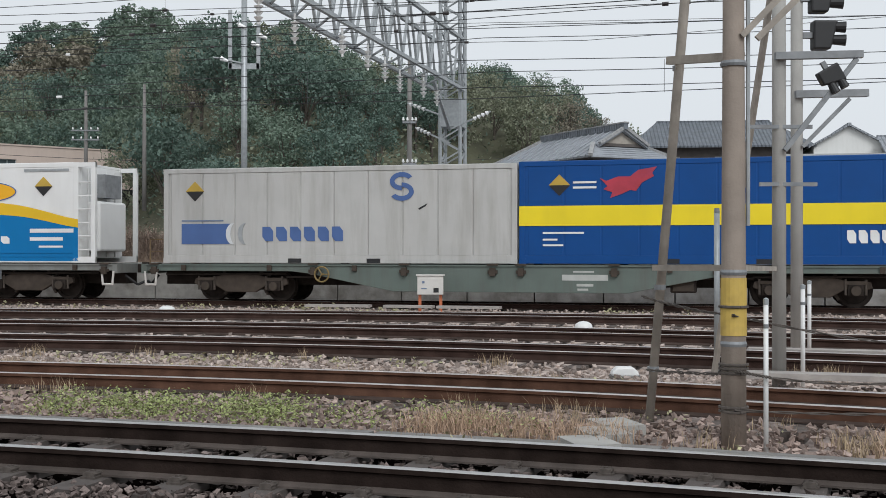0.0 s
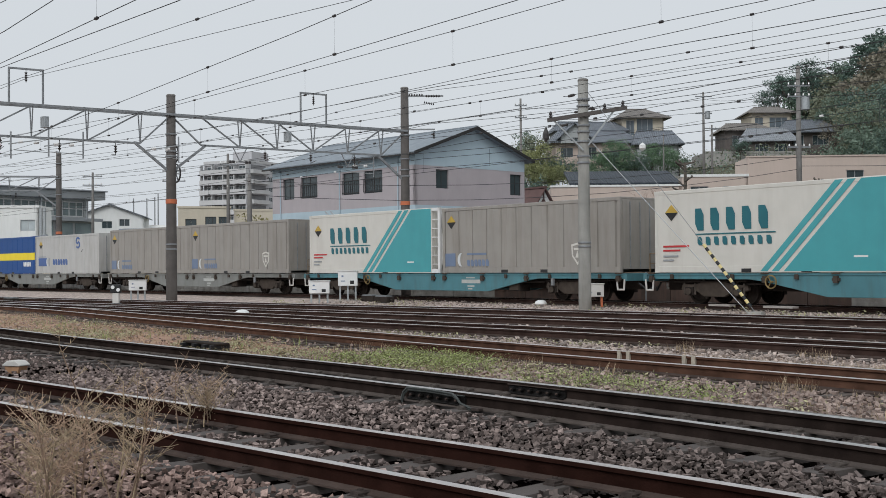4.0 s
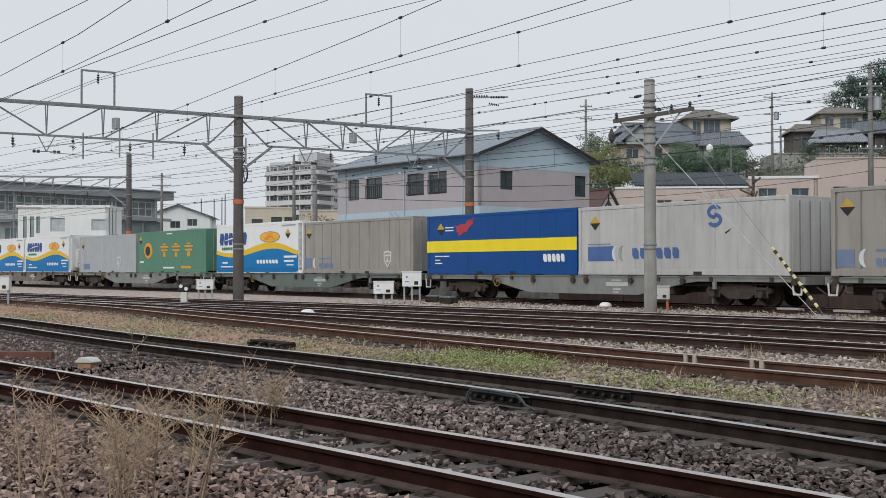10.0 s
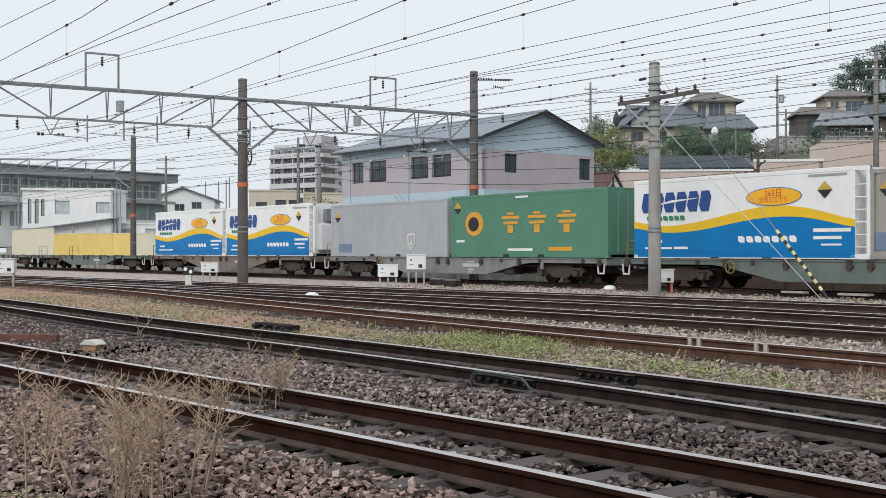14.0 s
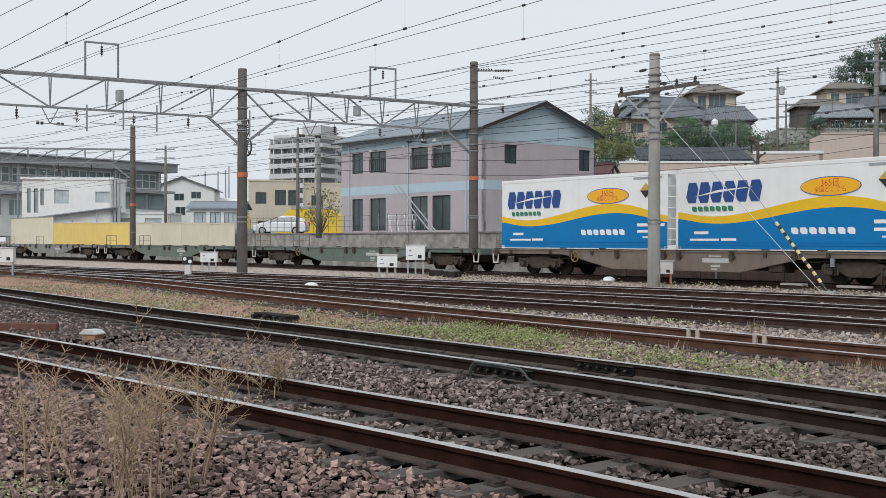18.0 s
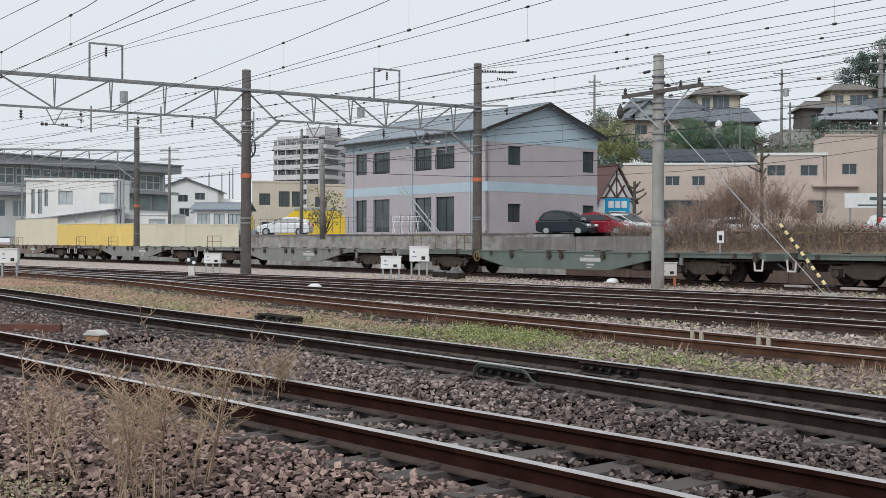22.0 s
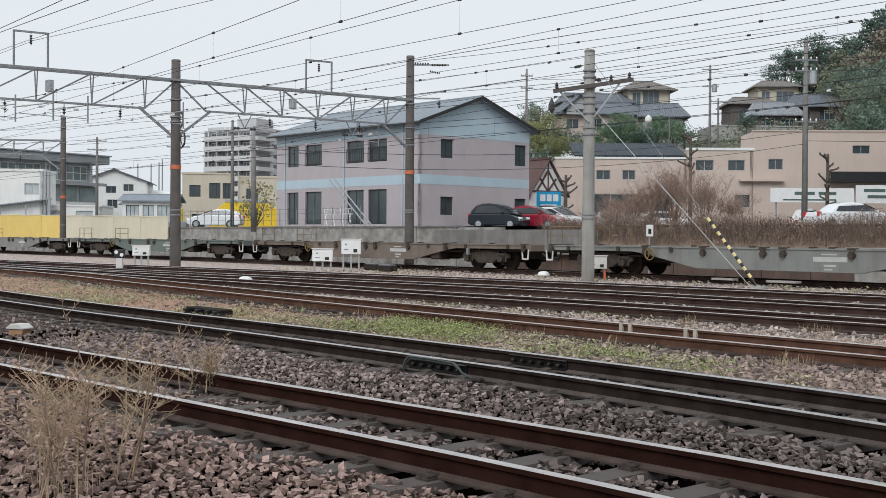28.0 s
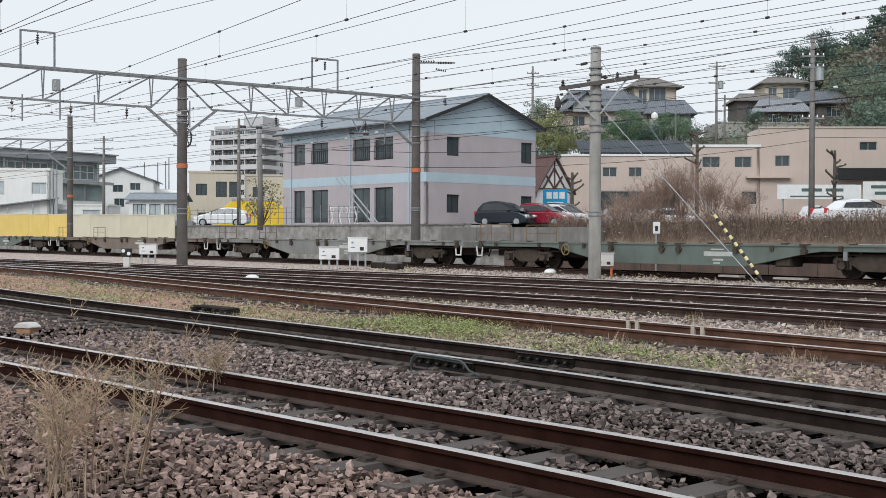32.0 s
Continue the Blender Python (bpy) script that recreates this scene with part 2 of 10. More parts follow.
CONC = mat("weathered_concrete", (0.36, 0.35, 0.33), 0.9, 0, 0.12, 2, 0.25, 50, 0.35, (0.16, 0.14, 0.12), streak=0.35)
CONC_DARK = mat("stained_dark_concrete", (0.2, 0.19, 0.18), 0.9, 0, 0.2, 2, 0.25, 50, streak=0.5, dirt_color=(0.08, 0.07, 0.06))
POLE_BROWN = mat("brown_stained_concrete_mast", (0.1, 0.09, 0.084), 0.85, 0, 0.2, 3, 0.2, 60, streak=0.4)
GALV = mat("galvanised_steel", (0.36, 0.38, 0.39), 0.5, 0.5, 0.12, 8)
GALV_DARK = mat("weathered_galvanised_steel", (0.234, 0.2438, 0.2535), 0.6, 0.3, 0.2, 6)
WIRE = mat("dark_overhead_wire", (0.049, 0.051, 0.0539), 0.6, 0.2, 0.05, 2)
INSUL = mat("white_porcelain", (0.75, 0.75, 0.74), 0.25, 0, 0.05, 5)
INSUL_DK = mat("dark_porcelain", (0.04, 0.035, 0.035), 0.35, 0, 0.1, 5)
WHITE = mat("white_paint", (0.74, 0.74, 0.73), 0.45, 0, 0.05, 3, streak=0.12, dirt_color=(0.4, 0.38, 0.35))
WHITE_OLD = mat("aged_white_paint", (0.6, 0.58, 0.55), 0.6, 0, 0.08, 3, dirt=0.35, dirt_color=(0.3, 0.22, 0.17))
BLACK = mat("black_paint", (0.012, 0.012, 0.0132), 0.5, 0, 0.1, 4)
YELLOW = mat("yellow_paint", (0.78, 0.6, 0.06), 0.5, 0, 0.08, 4, dirt=0.2, dirt_color=(0.4, 0.3, 0.1))
ORANGE = mat("orange_marking", (0.5, 0.14, 0.06), 0.6, 0, 0.1, 4)
RED = mat("red_paint", (0.5, 0.03, 0.035), 0.5, 0, 0.08, 4)
GLASS = mat("dark_window_glass", (0.03, 0.035, 0.04), 0.08, 0, 0.1, 1)
TYRE = mat("black_rubber", (0.012, 0.012, 0.012), 0.85, 0, 0.1, 10)
# train paints
C_BODY = mat("light_grey_container_paint", (0.465, 0.46, 0.445), 0.5, 0, 0.05, 1.5, 0.05, 30, streak=0.5, dirt_color=(0.27, 0.25, 0.22))
C_GREY = mat("dull_grey_container_paint", (0.297, 0.278, 0.253), 0.55, 0, 0.06, 1.5, 0.05, 30, streak=0.55, dirt_color=(0.2, 0.17, 0.14))
C_GREY2 = mat("cool_grey_container_paint", (0.36, 0.375, 0.39), 0.5, 0, 0.05, 1.5, 0.05, 30, streak=0.25, dirt_color=(0.22, 0.2, 0.18))
C_BLUE = mat("deep_blue_container_paint", (0.0, 0.058, 0.235), 0.4, 0, 0.06, 1.5, 0.05, 30, streak=0.1, dirt_color=(0.01, 0.05, 0.16), spec=0.3)
C_YEL = mat("bright_yellow_container_paint", (0.82, 0.64, 0.012), 0.45, 0, 0.04, 1.5, streak=0.1, dirt_color=(0.5, 0.4, 0.05))
C_WHITE = mat("white_container_paint", (0.74, 0.74, 0.73), 0.4, 0, 0.03, 1.5, streak=0.14, dirt_color=(0.5, 0.47, 0.43))
C_SKY = mat("cyan_blue_container_paint", (0.0, 0.16, 0.41), 0.5, 0, 0.04, 1.5, streak=0.1, dirt_color=(0.0, 0.12, 0.3), spec=0.25)
C_GOLD = mat("golden_yellow_graphic", (0.72, 0.45, 0.01), 0.45, 0, 0.04, 2)
C_OVAL = mat("orange_oval_graphic", (0.8, 0.4, 0.01), 0.45, 0, 0.04, 2)
C_NAVY = mat("navy_graphic", (0.01, 0.055, 0.22), 0.45, 0, 0.05, 2)
C_CREAM = mat("cream_white_container_paint", (0.62, 0.6, 0.55), 0.45, 0, 0.04, 1.5, streak=0.2, dirt_color=(0.4, 0.36, 0.3))
C_TEAL = mat("turquoise_container_paint", (0.06, 0.33, 0.36), 0.45, 0, 0.05, 1.5, streak=0.15, dirt_color=(0.06, 0.22, 0.23))
C_TEALDK = mat("dark_teal_graphic", (0.015, 0.13, 0.16), 0.5, 0, 0.05, 2)
C_LIME = mat("faded_lime_container_paint", (0.245, 0.3, 0.125), 0.6, 0, 0.1, 1.2, streak=0.45, dirt_color=(0.22, 0.24, 0.12))
C_LIMEDK = mat("green_container_end", (0.17, 0.32, 0.13), 0.6, 0, 0.08, 1.2, streak=0.25, dirt_color=(0.2, 0.24, 0.12))
C_GREEN = mat("green_container_paint", (0.07, 0.2, 0.13), 0.5, 0, 0.06, 1.2, streak=0.25, dirt_color=(0.09, 0.15, 0.1))
C_LOGO = mat("steel_blue_graphic", (0.06, 0.12, 0.3), 0.5, 0, 0.08, 2)
C_LOGO_F = mat("faded_blue_graphic", (0.15, 0.2, 0.3), 0.55, 0, 0.1, 2)
C_MOON = mat("pale_crescent_graphic", (0.6, 0.62, 0.63), 0.5, 0, 0.05, 2)
W_GREEN = mat("grey_green_wagon_paint", (0.112, 0.142, 0.126), 0.65, 0, 0.1, 1.5, 0.1, 40, streak=0.5, dirt_color=(0.09, 0.08, 0.07))
W_GREY = mat("grey_wagon_paint", (0.2, 0.208, 0.197), 0.65, 0, 0.1, 1.5, 0.1, 40, streak=0.5, dirt_color=(0.11, 0.09, 0.075))
W_TEAL = mat("blue_green_wagon_paint", (0.0675, 0.2025, 0.2362), 0.6, 0, 0.1, 1.5, 0.1, 40, streak=0.45, dirt_color=(0.07, 0.08, 0.08))
W_BROWN = mat("brown_dusty_wagon_paint", (0.1658, 0.1339, 0.1084), 0.75, 0, 0.12, 1.5, 0.1, 40, streak=0.5, dirt_color=(0.09, 0.06, 0.045))
BOGIE = mat("sooty_bogie_steel", (0.0289, 0.0237, 0.021), 0.8, 0, 0.3, 5, 0.2, 40, dirt=0.35, dirt_color=(0.07, 0.054, 0.044), spec=0.08)
BOGIE_LT = mat("dusty_brown_bogie_steel", (0.064, 0.051, 0.042), 0.8, 0, 0.2, 5, 0.2, 40, spec=0.15)
WALLC = mat("pale_weathered_concrete_wall", (0.315, 0.305, 0.285), 0.9, 0, 0.25, 2.5, 0.25, 40, 0.9, (0.1, 0.085, 0.07))
BRACKET = mat("pale_dusty_brake_bracket", (0.07, 0.056, 0.046), 0.85, 0, 0.2, 6)
WEED = mat("brown_dead_weed", (0.25, 0.17, 0.12), 0.9, 0, 0.25, 8)

# ---- ground and tracks ----
GROUND_Z = -0.17
gx = np.concatenate([np.arange(-2400, -100, 230), np.arange(-100, 60, 5), np.arange(60, 2400, 230)])
gy = np.concatenate([np.arange(-2400, -10, 230), np.arange(-10, 60, 5), np.arange(60, 2600, 230)])
gv = [(float(x), float(y), GROUND_Z - 0.085 + 0.02 * noise.noise((x * 0.21, y * 0.21, 0))) for y in gy for x in gx]
nx_ = len(gx)
gf = [(j * nx_ + i, j * nx_ + i + 1, (j + 1) * nx_ + i + 1, (j + 1) * nx_ + i) for j in range(len(gy) - 1) for i in range(nx_ - 1)]
ground = new("ground", soup("ground", gv, gf, BALLAST))
tagged(ground, "dark brownish-grey railway ballast and earth", "ground", kind="structure")

# the train's road: bends gently towards the viewer as it runs to the right
tx = np.arange(-100, 25.01, 0.5)
tX = tx / 10
ty = -0.0069 * tX**3 - 0.1538 * tX**2 - 2.4966 * tX + 29.8265
left_h = (ty[1] - ty[0]) / 0.5
right_h = (ty[-1] - ty[-2]) / 0.5
lx = np.arange(-480, -100, 4.0)
rx_ = np.arange(29, 340, 4.0)
T_LINE = Line(np.concatenate([lx, tx, rx_]), np.concatenate([ty[0] + (lx + 100) * left_h, ty, ty[-1] + (rx_ - 25) * right_h]))

LINES = {
    "A": Line(*spline([(-90, 14.485), (-60, 11.185), (-30, 7.869), (-12, 5.999), (-7, 5.522), (-4, 5.241), (-2.4, 5.019), (0, 4.504), (3, 3.55), (8, 1.196), (20, -6)])),
    "B": Line(*spline([(-100, 23.024), (-60, 17.424), (-45, 15.224), (-28, 12.798), (-18.2, 10.829), (-10, 9.513), (-5, 8.539), (0, 7.123), (3, 6.005), (10, 2.6), (30, -9)])),
    "C": Line(*spline([(-100, 29.524), (-60, 24.324), (-45, 22.024), (-34.3, 20.148), (-24.4, 17.415), (-16.2, 15.232), (-8.7, 13.398), (-4.8, 12.555), (-1.7, 11.795), (1.3, 10.781), (3.6, 9.731), (10, 6.3), (30, -5)])),
    "D": Line(*spline([(-48, 22.75), (-40, 22.0), (-29.3, 20.6), (-23.3, 19.8), (-17.9, 18.9), (-11.8, 18.1), (-7, 17.25), (-2.3, 16.3), (1.8, 15.0), (10, 11.2), (30, 0)])),
    "F": Line(*spline([(-56, 24.3), (-40, 23.2), (-30, 22.9), (-20, 22.5), (-14, 22.0), (-7.9, 20.9), (-2.8, 20.0), (2.2, 18.6), (10, 15.2), (30, 4)])),
    "G": Line(*spline([(-60, 27.6), (-45, 26.8), (-30, 26.4), (-20, 26.2), (-10, 25.3), (-3.4, 24.4), (2.8, 23.1), (10, 20.6), (30, 10)])),
    "T": Line(np.concatenate([lx[-30:], tx, rx_[:10]]), np.concatenate([ty[0] + (lx[-30:] + 100) * left_h, ty, ty[-1] + (rx_[:10] - 25) * right_h])),
}
HALF = 0.548


def sweep(line, off, prof, s0, s1, step=1.0):
    """A profile (y, z) drawn along a line; the top takes the second material, the foot the third."""
    bm = bmesh.new()
    prev = None
    for s in np.arange(s0, s1 + 1e-6, step):
        x, y, h = line.at(s, off)
        ring = [bm.verts.new((x - math.sin(h) * p[0], y + math.cos(h) * p[0], p[1])) for p in prof]
        if prev:
            k = len(prof)
            for i in range(k):
                f = bm.faces.new((prev[i], ring[i], ring[(i + 1) % k], prev[(i + 1) % k]))
                f.material_index = 1 if min(prof[i][1], prof[(i + 1) % k][1]) > -0.008 else 2 if max(prof[i][1], prof[(i + 1) % k][1]) < -0.11 else 0
        else:
            bm.faces.new(ring)
        prev = ring
    bm.faces.new(prev[::-1])
    bmesh.ops.recalc_face_normals(bm, faces=bm.faces)
    return bm


RAIL_PROFILE = [(-0.062, -0.153), (0.062, -0.153), (0.062, -0.14), (0.012, -0.12), (0.008, -0.045), (0.032, -0.034), (0.032, -0.006), (0.026, 0), (-0.026, 0), (-0.032, -0.006), (-0.032, -0.034), (-0.008, -0.045), (-0.012, -0.12), (-0.062, -0.14)]


def cube_mesh(name, sx, sy, sz, material, taper=0.0):
    bm = bmesh.new()
    prism(bm, [(-sx / 2, 0), (sx / 2, 0), (sx / 2 - taper, sz), (-sx / 2 + taper, sz)], -sy / 2, sy / 2)
    return to_mesh(name, bm, material)




def clip_mesh(material):
    """A rail clip: base plate, bent spring with a rounded back, bolt head."""
    bm = bmesh.new()
    prism(bm, [(-0.05, -0.016), (0.05, -0.016), (0.05, 0.0), (-0.05, 0.0)], -0.06, 0.06)
    prism(bm, [(-0.04, -0.002), (0.036, -0.002), (0.04, 0.014), (0.03, 0.026), (-0.034, 0.026), (-0.042, 0.016)], -0.048, 0.048)
    prism(bm, [(-0.014, 0.025), (0.014, 0.025), (0.012, 0.034), (-0.012, 0.034)], -0.014, 0.014)
    return to_mesh("clip", bm, material)


CLIP_ME = clip_mesh(CLIP)
CLIP_BLACK_ME = clip_mesh(mat("oily_dark_clip", (0.1, 0.085, 0.076), 0.6, 0.1, 0.3, 20, spec=0.2))
SLEEP_ME = cube_mesh("sleeper", 0.24, 2.0, 0.16, SLEEPER_C, 0.02)
SLEEPW_ME = cube_mesh("sleeper", 0.2, 2.1, 0.15, SLEEPER_W, 0.004)


def track(key, x0, x1, rail_mat, top_mat, sleeper_me, label, spacing=0.6, near=None, clips=CLIP_ME, dz=0.0, foot=RAIL_FOOT):
    """One railway track: two rails, sleepers and rail clips. near: the stretch (x from, x to) where each sleeper and clip is a piece of its own."""
    line = LINES[key]
    s0, s1 = line.s_of(x0), line.s_of(x1)
    thing = tagged(empty("railway_track"), label, "railway track", "tracks of the yard", "structure")
    for side in (-1, 1):
        part("rail", sweep(line, side * HALF, RAIL_PROFILE, s0, s1), [rail_mat, top_mat, foot], thing)
    if dz:
        thing.location.z = dz
    rest = bmesh.new()
    for s in np.arange(s0, s1, spacing):
        x, y, h = line.at(s)
        m = pose(x, y, 0, 0, 0, math.degrees(h) + random.uniform(-0.6, 0.6))
        single = near and near[0] <= x <= near[1]
        if single:
            part("sleeper", sleeper_me, None, thing, m=m @ pose(0, 0, -0.315 + random.uniform(-0.006, 0.006)))
        else:
            box(rest, -0.11, 0.11, -1.0, 1.0, -0.3, -0.158, m)
        if clips and single:
            for side in (-1, 1):
                for k in (-1, 1):
                    part("rail_clip", clips, None, thing, m=m @ pose(random.uniform(-0.01, 0.01), side * HALF + k * 0.085, -0.144))
    if len(rest.verts):
        tagged(part("sleepers", rest, sleeper_me.materials[0], thing), "distant row of sleepers half sunk in ballast", kind="stuff")
    else:
        rest.free()
    return thing


track("A", -60, 14, RAIL, RAILTOP_DULL, SLEEP_ME, "rusty brown railway track on concrete sleepers in dark ballast", near=(-22, 1))
track("B", -95, 16, RAIL_BLACK, RAILTOP, SLEEP_ME, "oily black railway track with a shiny worn rail head", near=(-27, 6), clips=CLIP_BLACK_ME, foot=RAIL_GREASY)
track("C", -95, 20, RAIL_FAR, RAILTOP_DULL, SLEEPW_ME, "rusty brown siding track half overgrown by weeds", near=(-18, 6), clips=None)
track("D", -46, 24, RAIL_YARD, RAILTOP_DULL, SLEEPW_ME, "rusty brown siding track on timber sleepers", clips=None)
track("F", -54, 26, RAIL_YARD, RAILTOP_DULL, SLEEPW_ME, "rusty brown yard track on timber sleepers", clips=None)
track("G", -58, 28, RAIL_YARD, RAILTOP_DULL, SLEEPW_ME, "dark brown yard track beside the train", clips=None)
track("T", -190, 60, RAIL_YARD, RAILTOP, SLEEPW_ME, "running track beneath the freight train", clips=None, dz=-0.02)


def stones(name, spots, sizes, seed, material, label, zbase=GROUND_Z):
    """Broken stones, joined, at plan spots."""
    rng = np.random.default_rng(seed)
    k = len(spots)
    base = np.array([(x, y, z) for x in (-0.72, 0.72) for y in (-0.72, 0.72) for z in (-0.72, 0.72)])
    tri = np.array([(0, 1, 3), (0, 3, 2), (4, 6, 7), (4, 7, 5), (0, 4, 5), (0, 5, 1), (2, 3, 7), (2, 7, 6), (0, 2, 6), (0, 6, 4), (1, 5, 7), (1, 7, 3)])
    v = base[None] * rng.uniform([0.5, 0.5, 0.8], [1.3, 1.3, 1.1], (k, 8, 3)) * np.array([1.25, 0.9, 0.62])
    v[:, base[:, 2] < 0, :2] *= 0.55  # wedges, broad side up
    yaw, tilt, way = rng.uniform(0, 2 * np.pi, k), rng.normal(0, 0.42, k), rng.uniform(0, 2 * np.pi, k)
    tumbled = rng.uniform(0, 1, k) < 0.4
    qa = np.stack([np.cos(tilt / 2), np.sin(tilt / 2) * np.cos(way), np.sin(tilt / 2) * np.sin(way), 0 * tilt], 1)
    cy, sy = np.cos(yaw / 2), np.sin(yaw / 2)
    q = np.stack([qa[:, 0] * cy, qa[:, 1] * cy + qa[:, 2] * sy, qa[:, 2] * cy - qa[:, 1] * sy, qa[:, 0] * sy], 1)
    q = np.where(tumbled[:, None], rng.normal(size=(k, 4)), q)
    q /= np.linalg.norm(q, axis=1)[:, None]
    w, x, y, z = q.T
    R = np.stack([np.stack([1 - 2 * (y * y + z * z), 2 * (x * y - z * w), 2 * (x * z + y * w)], 1), np.stack([2 * (x * y + z * w), 1 - 2 * (x * x + z * z), 2 * (y * z - x * w)], 1), np.stack([2 * (x * z - y * w), 2 * (y * z + x * w), 1 - 2 * (x * x + y * y)], 1)], 1)
    v = np.einsum("kij,knj->kni", R, v) * sizes[:, None, None]
    dist = np.full(k, 9.0)
    for key in "AB":
        ln = LINES[key]
        d = (spots[:, 1] - np.interp(spots[:, 0], ln.x, ln.y)) * np.cos(np.interp(spots[:, 0], ln.x, ln.h))
        dist = np.minimum(dist, np.abs(np.abs(d) - HALF))
    sunk = 0.05 * np.clip(1 - (dist - 0.08) / 0.22, 0, 1)
    v += np.concatenate([spots, (zbase + sizes * 0.25 + rng.uniform(-0.04, 0.02, k) - sunk)[:, None]], 1)[:, None]
    f = (tri[None] + (np.arange(k) * 8)[:, None, None]).reshape(-1, 3)
    return tagged(new(name, soup(name, v.reshape(-1, 3), f, material)), label, "ballast", kind="stuff")


def clear_of_rails(p, keys="ABC", gap=0.095):
    """Which plan spots lie off the rails."""
    ok = np.ones(len(p), bool)
    for key in keys:
        ln = LINES[key]
        yy = np.interp(p[:, 0], ln.x, ln.y)
        cs = np.cos(np.interp(p[:, 0], ln.x, ln.h))
        d = (p[:, 1] - yy) * cs
        ok &= np.abs(np.abs(d) - HALF) > gap
        if key in "AB":
            s = np.interp(p[:, 0], ln.x, ln.s) - ln.s_of({"A": -60, "B": -95}[key])
            on = np.abs((s + 0.3) % 0.6 - 0.3) < 0.105
            ok &= ~(on & (np.abs(d) < 0.42))
    return ok


def strip(rng, k, x0, x1, lo, hi):
    """Spots between two lines' offsets: lo and hi are (line, offset)."""
    x = rng.uniform(x0, x1, k)
    a = np.interp(x, LINES[lo[0]].x, LINES[lo[0]].y) + lo[1]
    b = np.interp(x, LINES[hi[0]].x, LINES[hi[0]].y) + hi[1]
    return np.stack([x, a + (b - a) * rng.uniform(0, 1, k)], 1)


def bedded(rng, gap, x0, x1, lo, hi):
    """Spots laid side by side, a little out of line, between two lines' offsets."""
    cols = []
    for x in np.arange(x0, x1, gap):
        a = float(np.interp(x, LINES[lo[0]].x, LINES[lo[0]].y)) + lo[1]
        b = float(np.interp(x, LINES[hi[0]].x, LINES[hi[0]].y)) + hi[1]
        y = np.arange(a + gap * rng.uniform(), b, gap)
        cols.append(np.stack([np.full(len(y), x), y], 1))
    p = np.concatenate(cols)
    return p + rng.uniform(-0.4, 0.4, p.shape) * gap


# The near stretch takes the bed colour with the gap shade in it.
for x0_, x1_, m_, lb_ in ((-16, 12.1, BED, "oily ballast bed under the two near tracks, blackened as gap shade"), (-70, -15.9, mat("dusty_brown_ballast_bed", (0.085, 0.066, 0.057), 0.95, 0, 0.4, 12, 1.0, 30, spec=0.2), "brown ballast bed under the receding tracks")):
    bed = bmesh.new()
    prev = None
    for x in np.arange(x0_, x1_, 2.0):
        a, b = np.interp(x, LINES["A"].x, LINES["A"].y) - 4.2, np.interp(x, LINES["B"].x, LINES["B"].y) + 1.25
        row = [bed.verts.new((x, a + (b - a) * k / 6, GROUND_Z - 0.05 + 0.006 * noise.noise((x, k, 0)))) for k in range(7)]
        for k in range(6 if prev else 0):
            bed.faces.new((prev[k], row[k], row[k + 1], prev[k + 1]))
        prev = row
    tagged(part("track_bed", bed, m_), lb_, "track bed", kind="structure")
yard = bmesh.new()
prev = None
for x in np.arange(-110, 40.1, 3.0):
    a = np.interp(x, LINES["C"].x, LINES["C"].y) + 0.95
    b = max(a + 0.5, np.interp(x, LINES["T"].x, LINES["T"].y) + 3.6)
    row = [yard.verts.new((x, a + (b - a) * k / 8, GROUND_Z - 0.028 + 0.01 * noise.noise((x * 0.4, k * 0.9, 5)))) for k in range(9)]
    for k in range(8 if prev else 0):
        yard.faces.new((prev[k], row[k], row[k + 1], prev[k + 1]))
    prev = row
tagged(part("track_bed", yard, mat("dark_rusty_yard_ballast", (0.46, 0.38, 0.34), 0.95, 0, 0.6, 5, 1.0, 26, 0.6, (0.13, 0.095, 0.08), spec=0.2)), "dark rust-stained ballast under the far yard tracks", "track bed", kind="structure")
rng = np.random.default_rng(5)
near_p = bedded(rng, 0.05, -12, 3, ("A", -3.0), ("A", -0.62))
near_p = np.concatenate([near_p, bedded(rng, 0.075, -12, 9, ("A", -4.3), ("A", -3.0)), bedded(rng, 0.07, 3, 11, ("A", -3.0), ("A", -0.62)), strip(rng, 2500, -14, 11, ("A", -6.5), ("A", -4.2)), strip(rng, 5000, 4.5, 12, ("A", -0.62), ("B", 1.0))])
near_p = near_p[clear_of_rails(near_p)]
mid_p = np.concatenate([bedded(rng, 0.054, -14, 4.5, ("A", -0.62), ("B", 1.0)), strip(rng, 8500, -28, -13.9, ("A", -2.5), ("B", 1.0))])
mid_p = mid_p[clear_of_rails(mid_p)]
GREY_STONE = mat("grey_ballast_stone", (0.25, 0.197, 0.18), 0.9, 0, 0.25, 40, 0.3, 90, island=0.65, spec=0.05)
OILY_STONE = mat("oil_stained_ballast_stone", (0.15, 0.12, 0.11), 0.9, 0, 0.25, 40, 0.3, 90, island=0.65, spec=0.1)
oily = mid_p[:, 0] + rng.normal(0, 1.2, len(mid_p)) > -6.5
for p_, seed_, m_, lb_ in ((mid_p[~oily], 9, GREY_STONE, "loose broken ballast stones, grey and dusty"), (mid_p[oily], 10, OILY_STONE, "loose ballast stones darkened by oil and brake dust"), (near_p, 7, STONE, "loose broken ballast stones, brown and grey")):
    size_ = 0.017 + 0.019 * rng.uniform(0, 1, len(p_)) ** 1.3
    stones("ballast_stones", p_, size_, seed_, m_, lb_)
strip_p = np.concatenate([strip(rng, 12000, -14, 7, ("B", 1.5), ("C", 1.2)), strip(rng, 1500, -34, -14, ("B", 1.5), ("C", 1.2))])
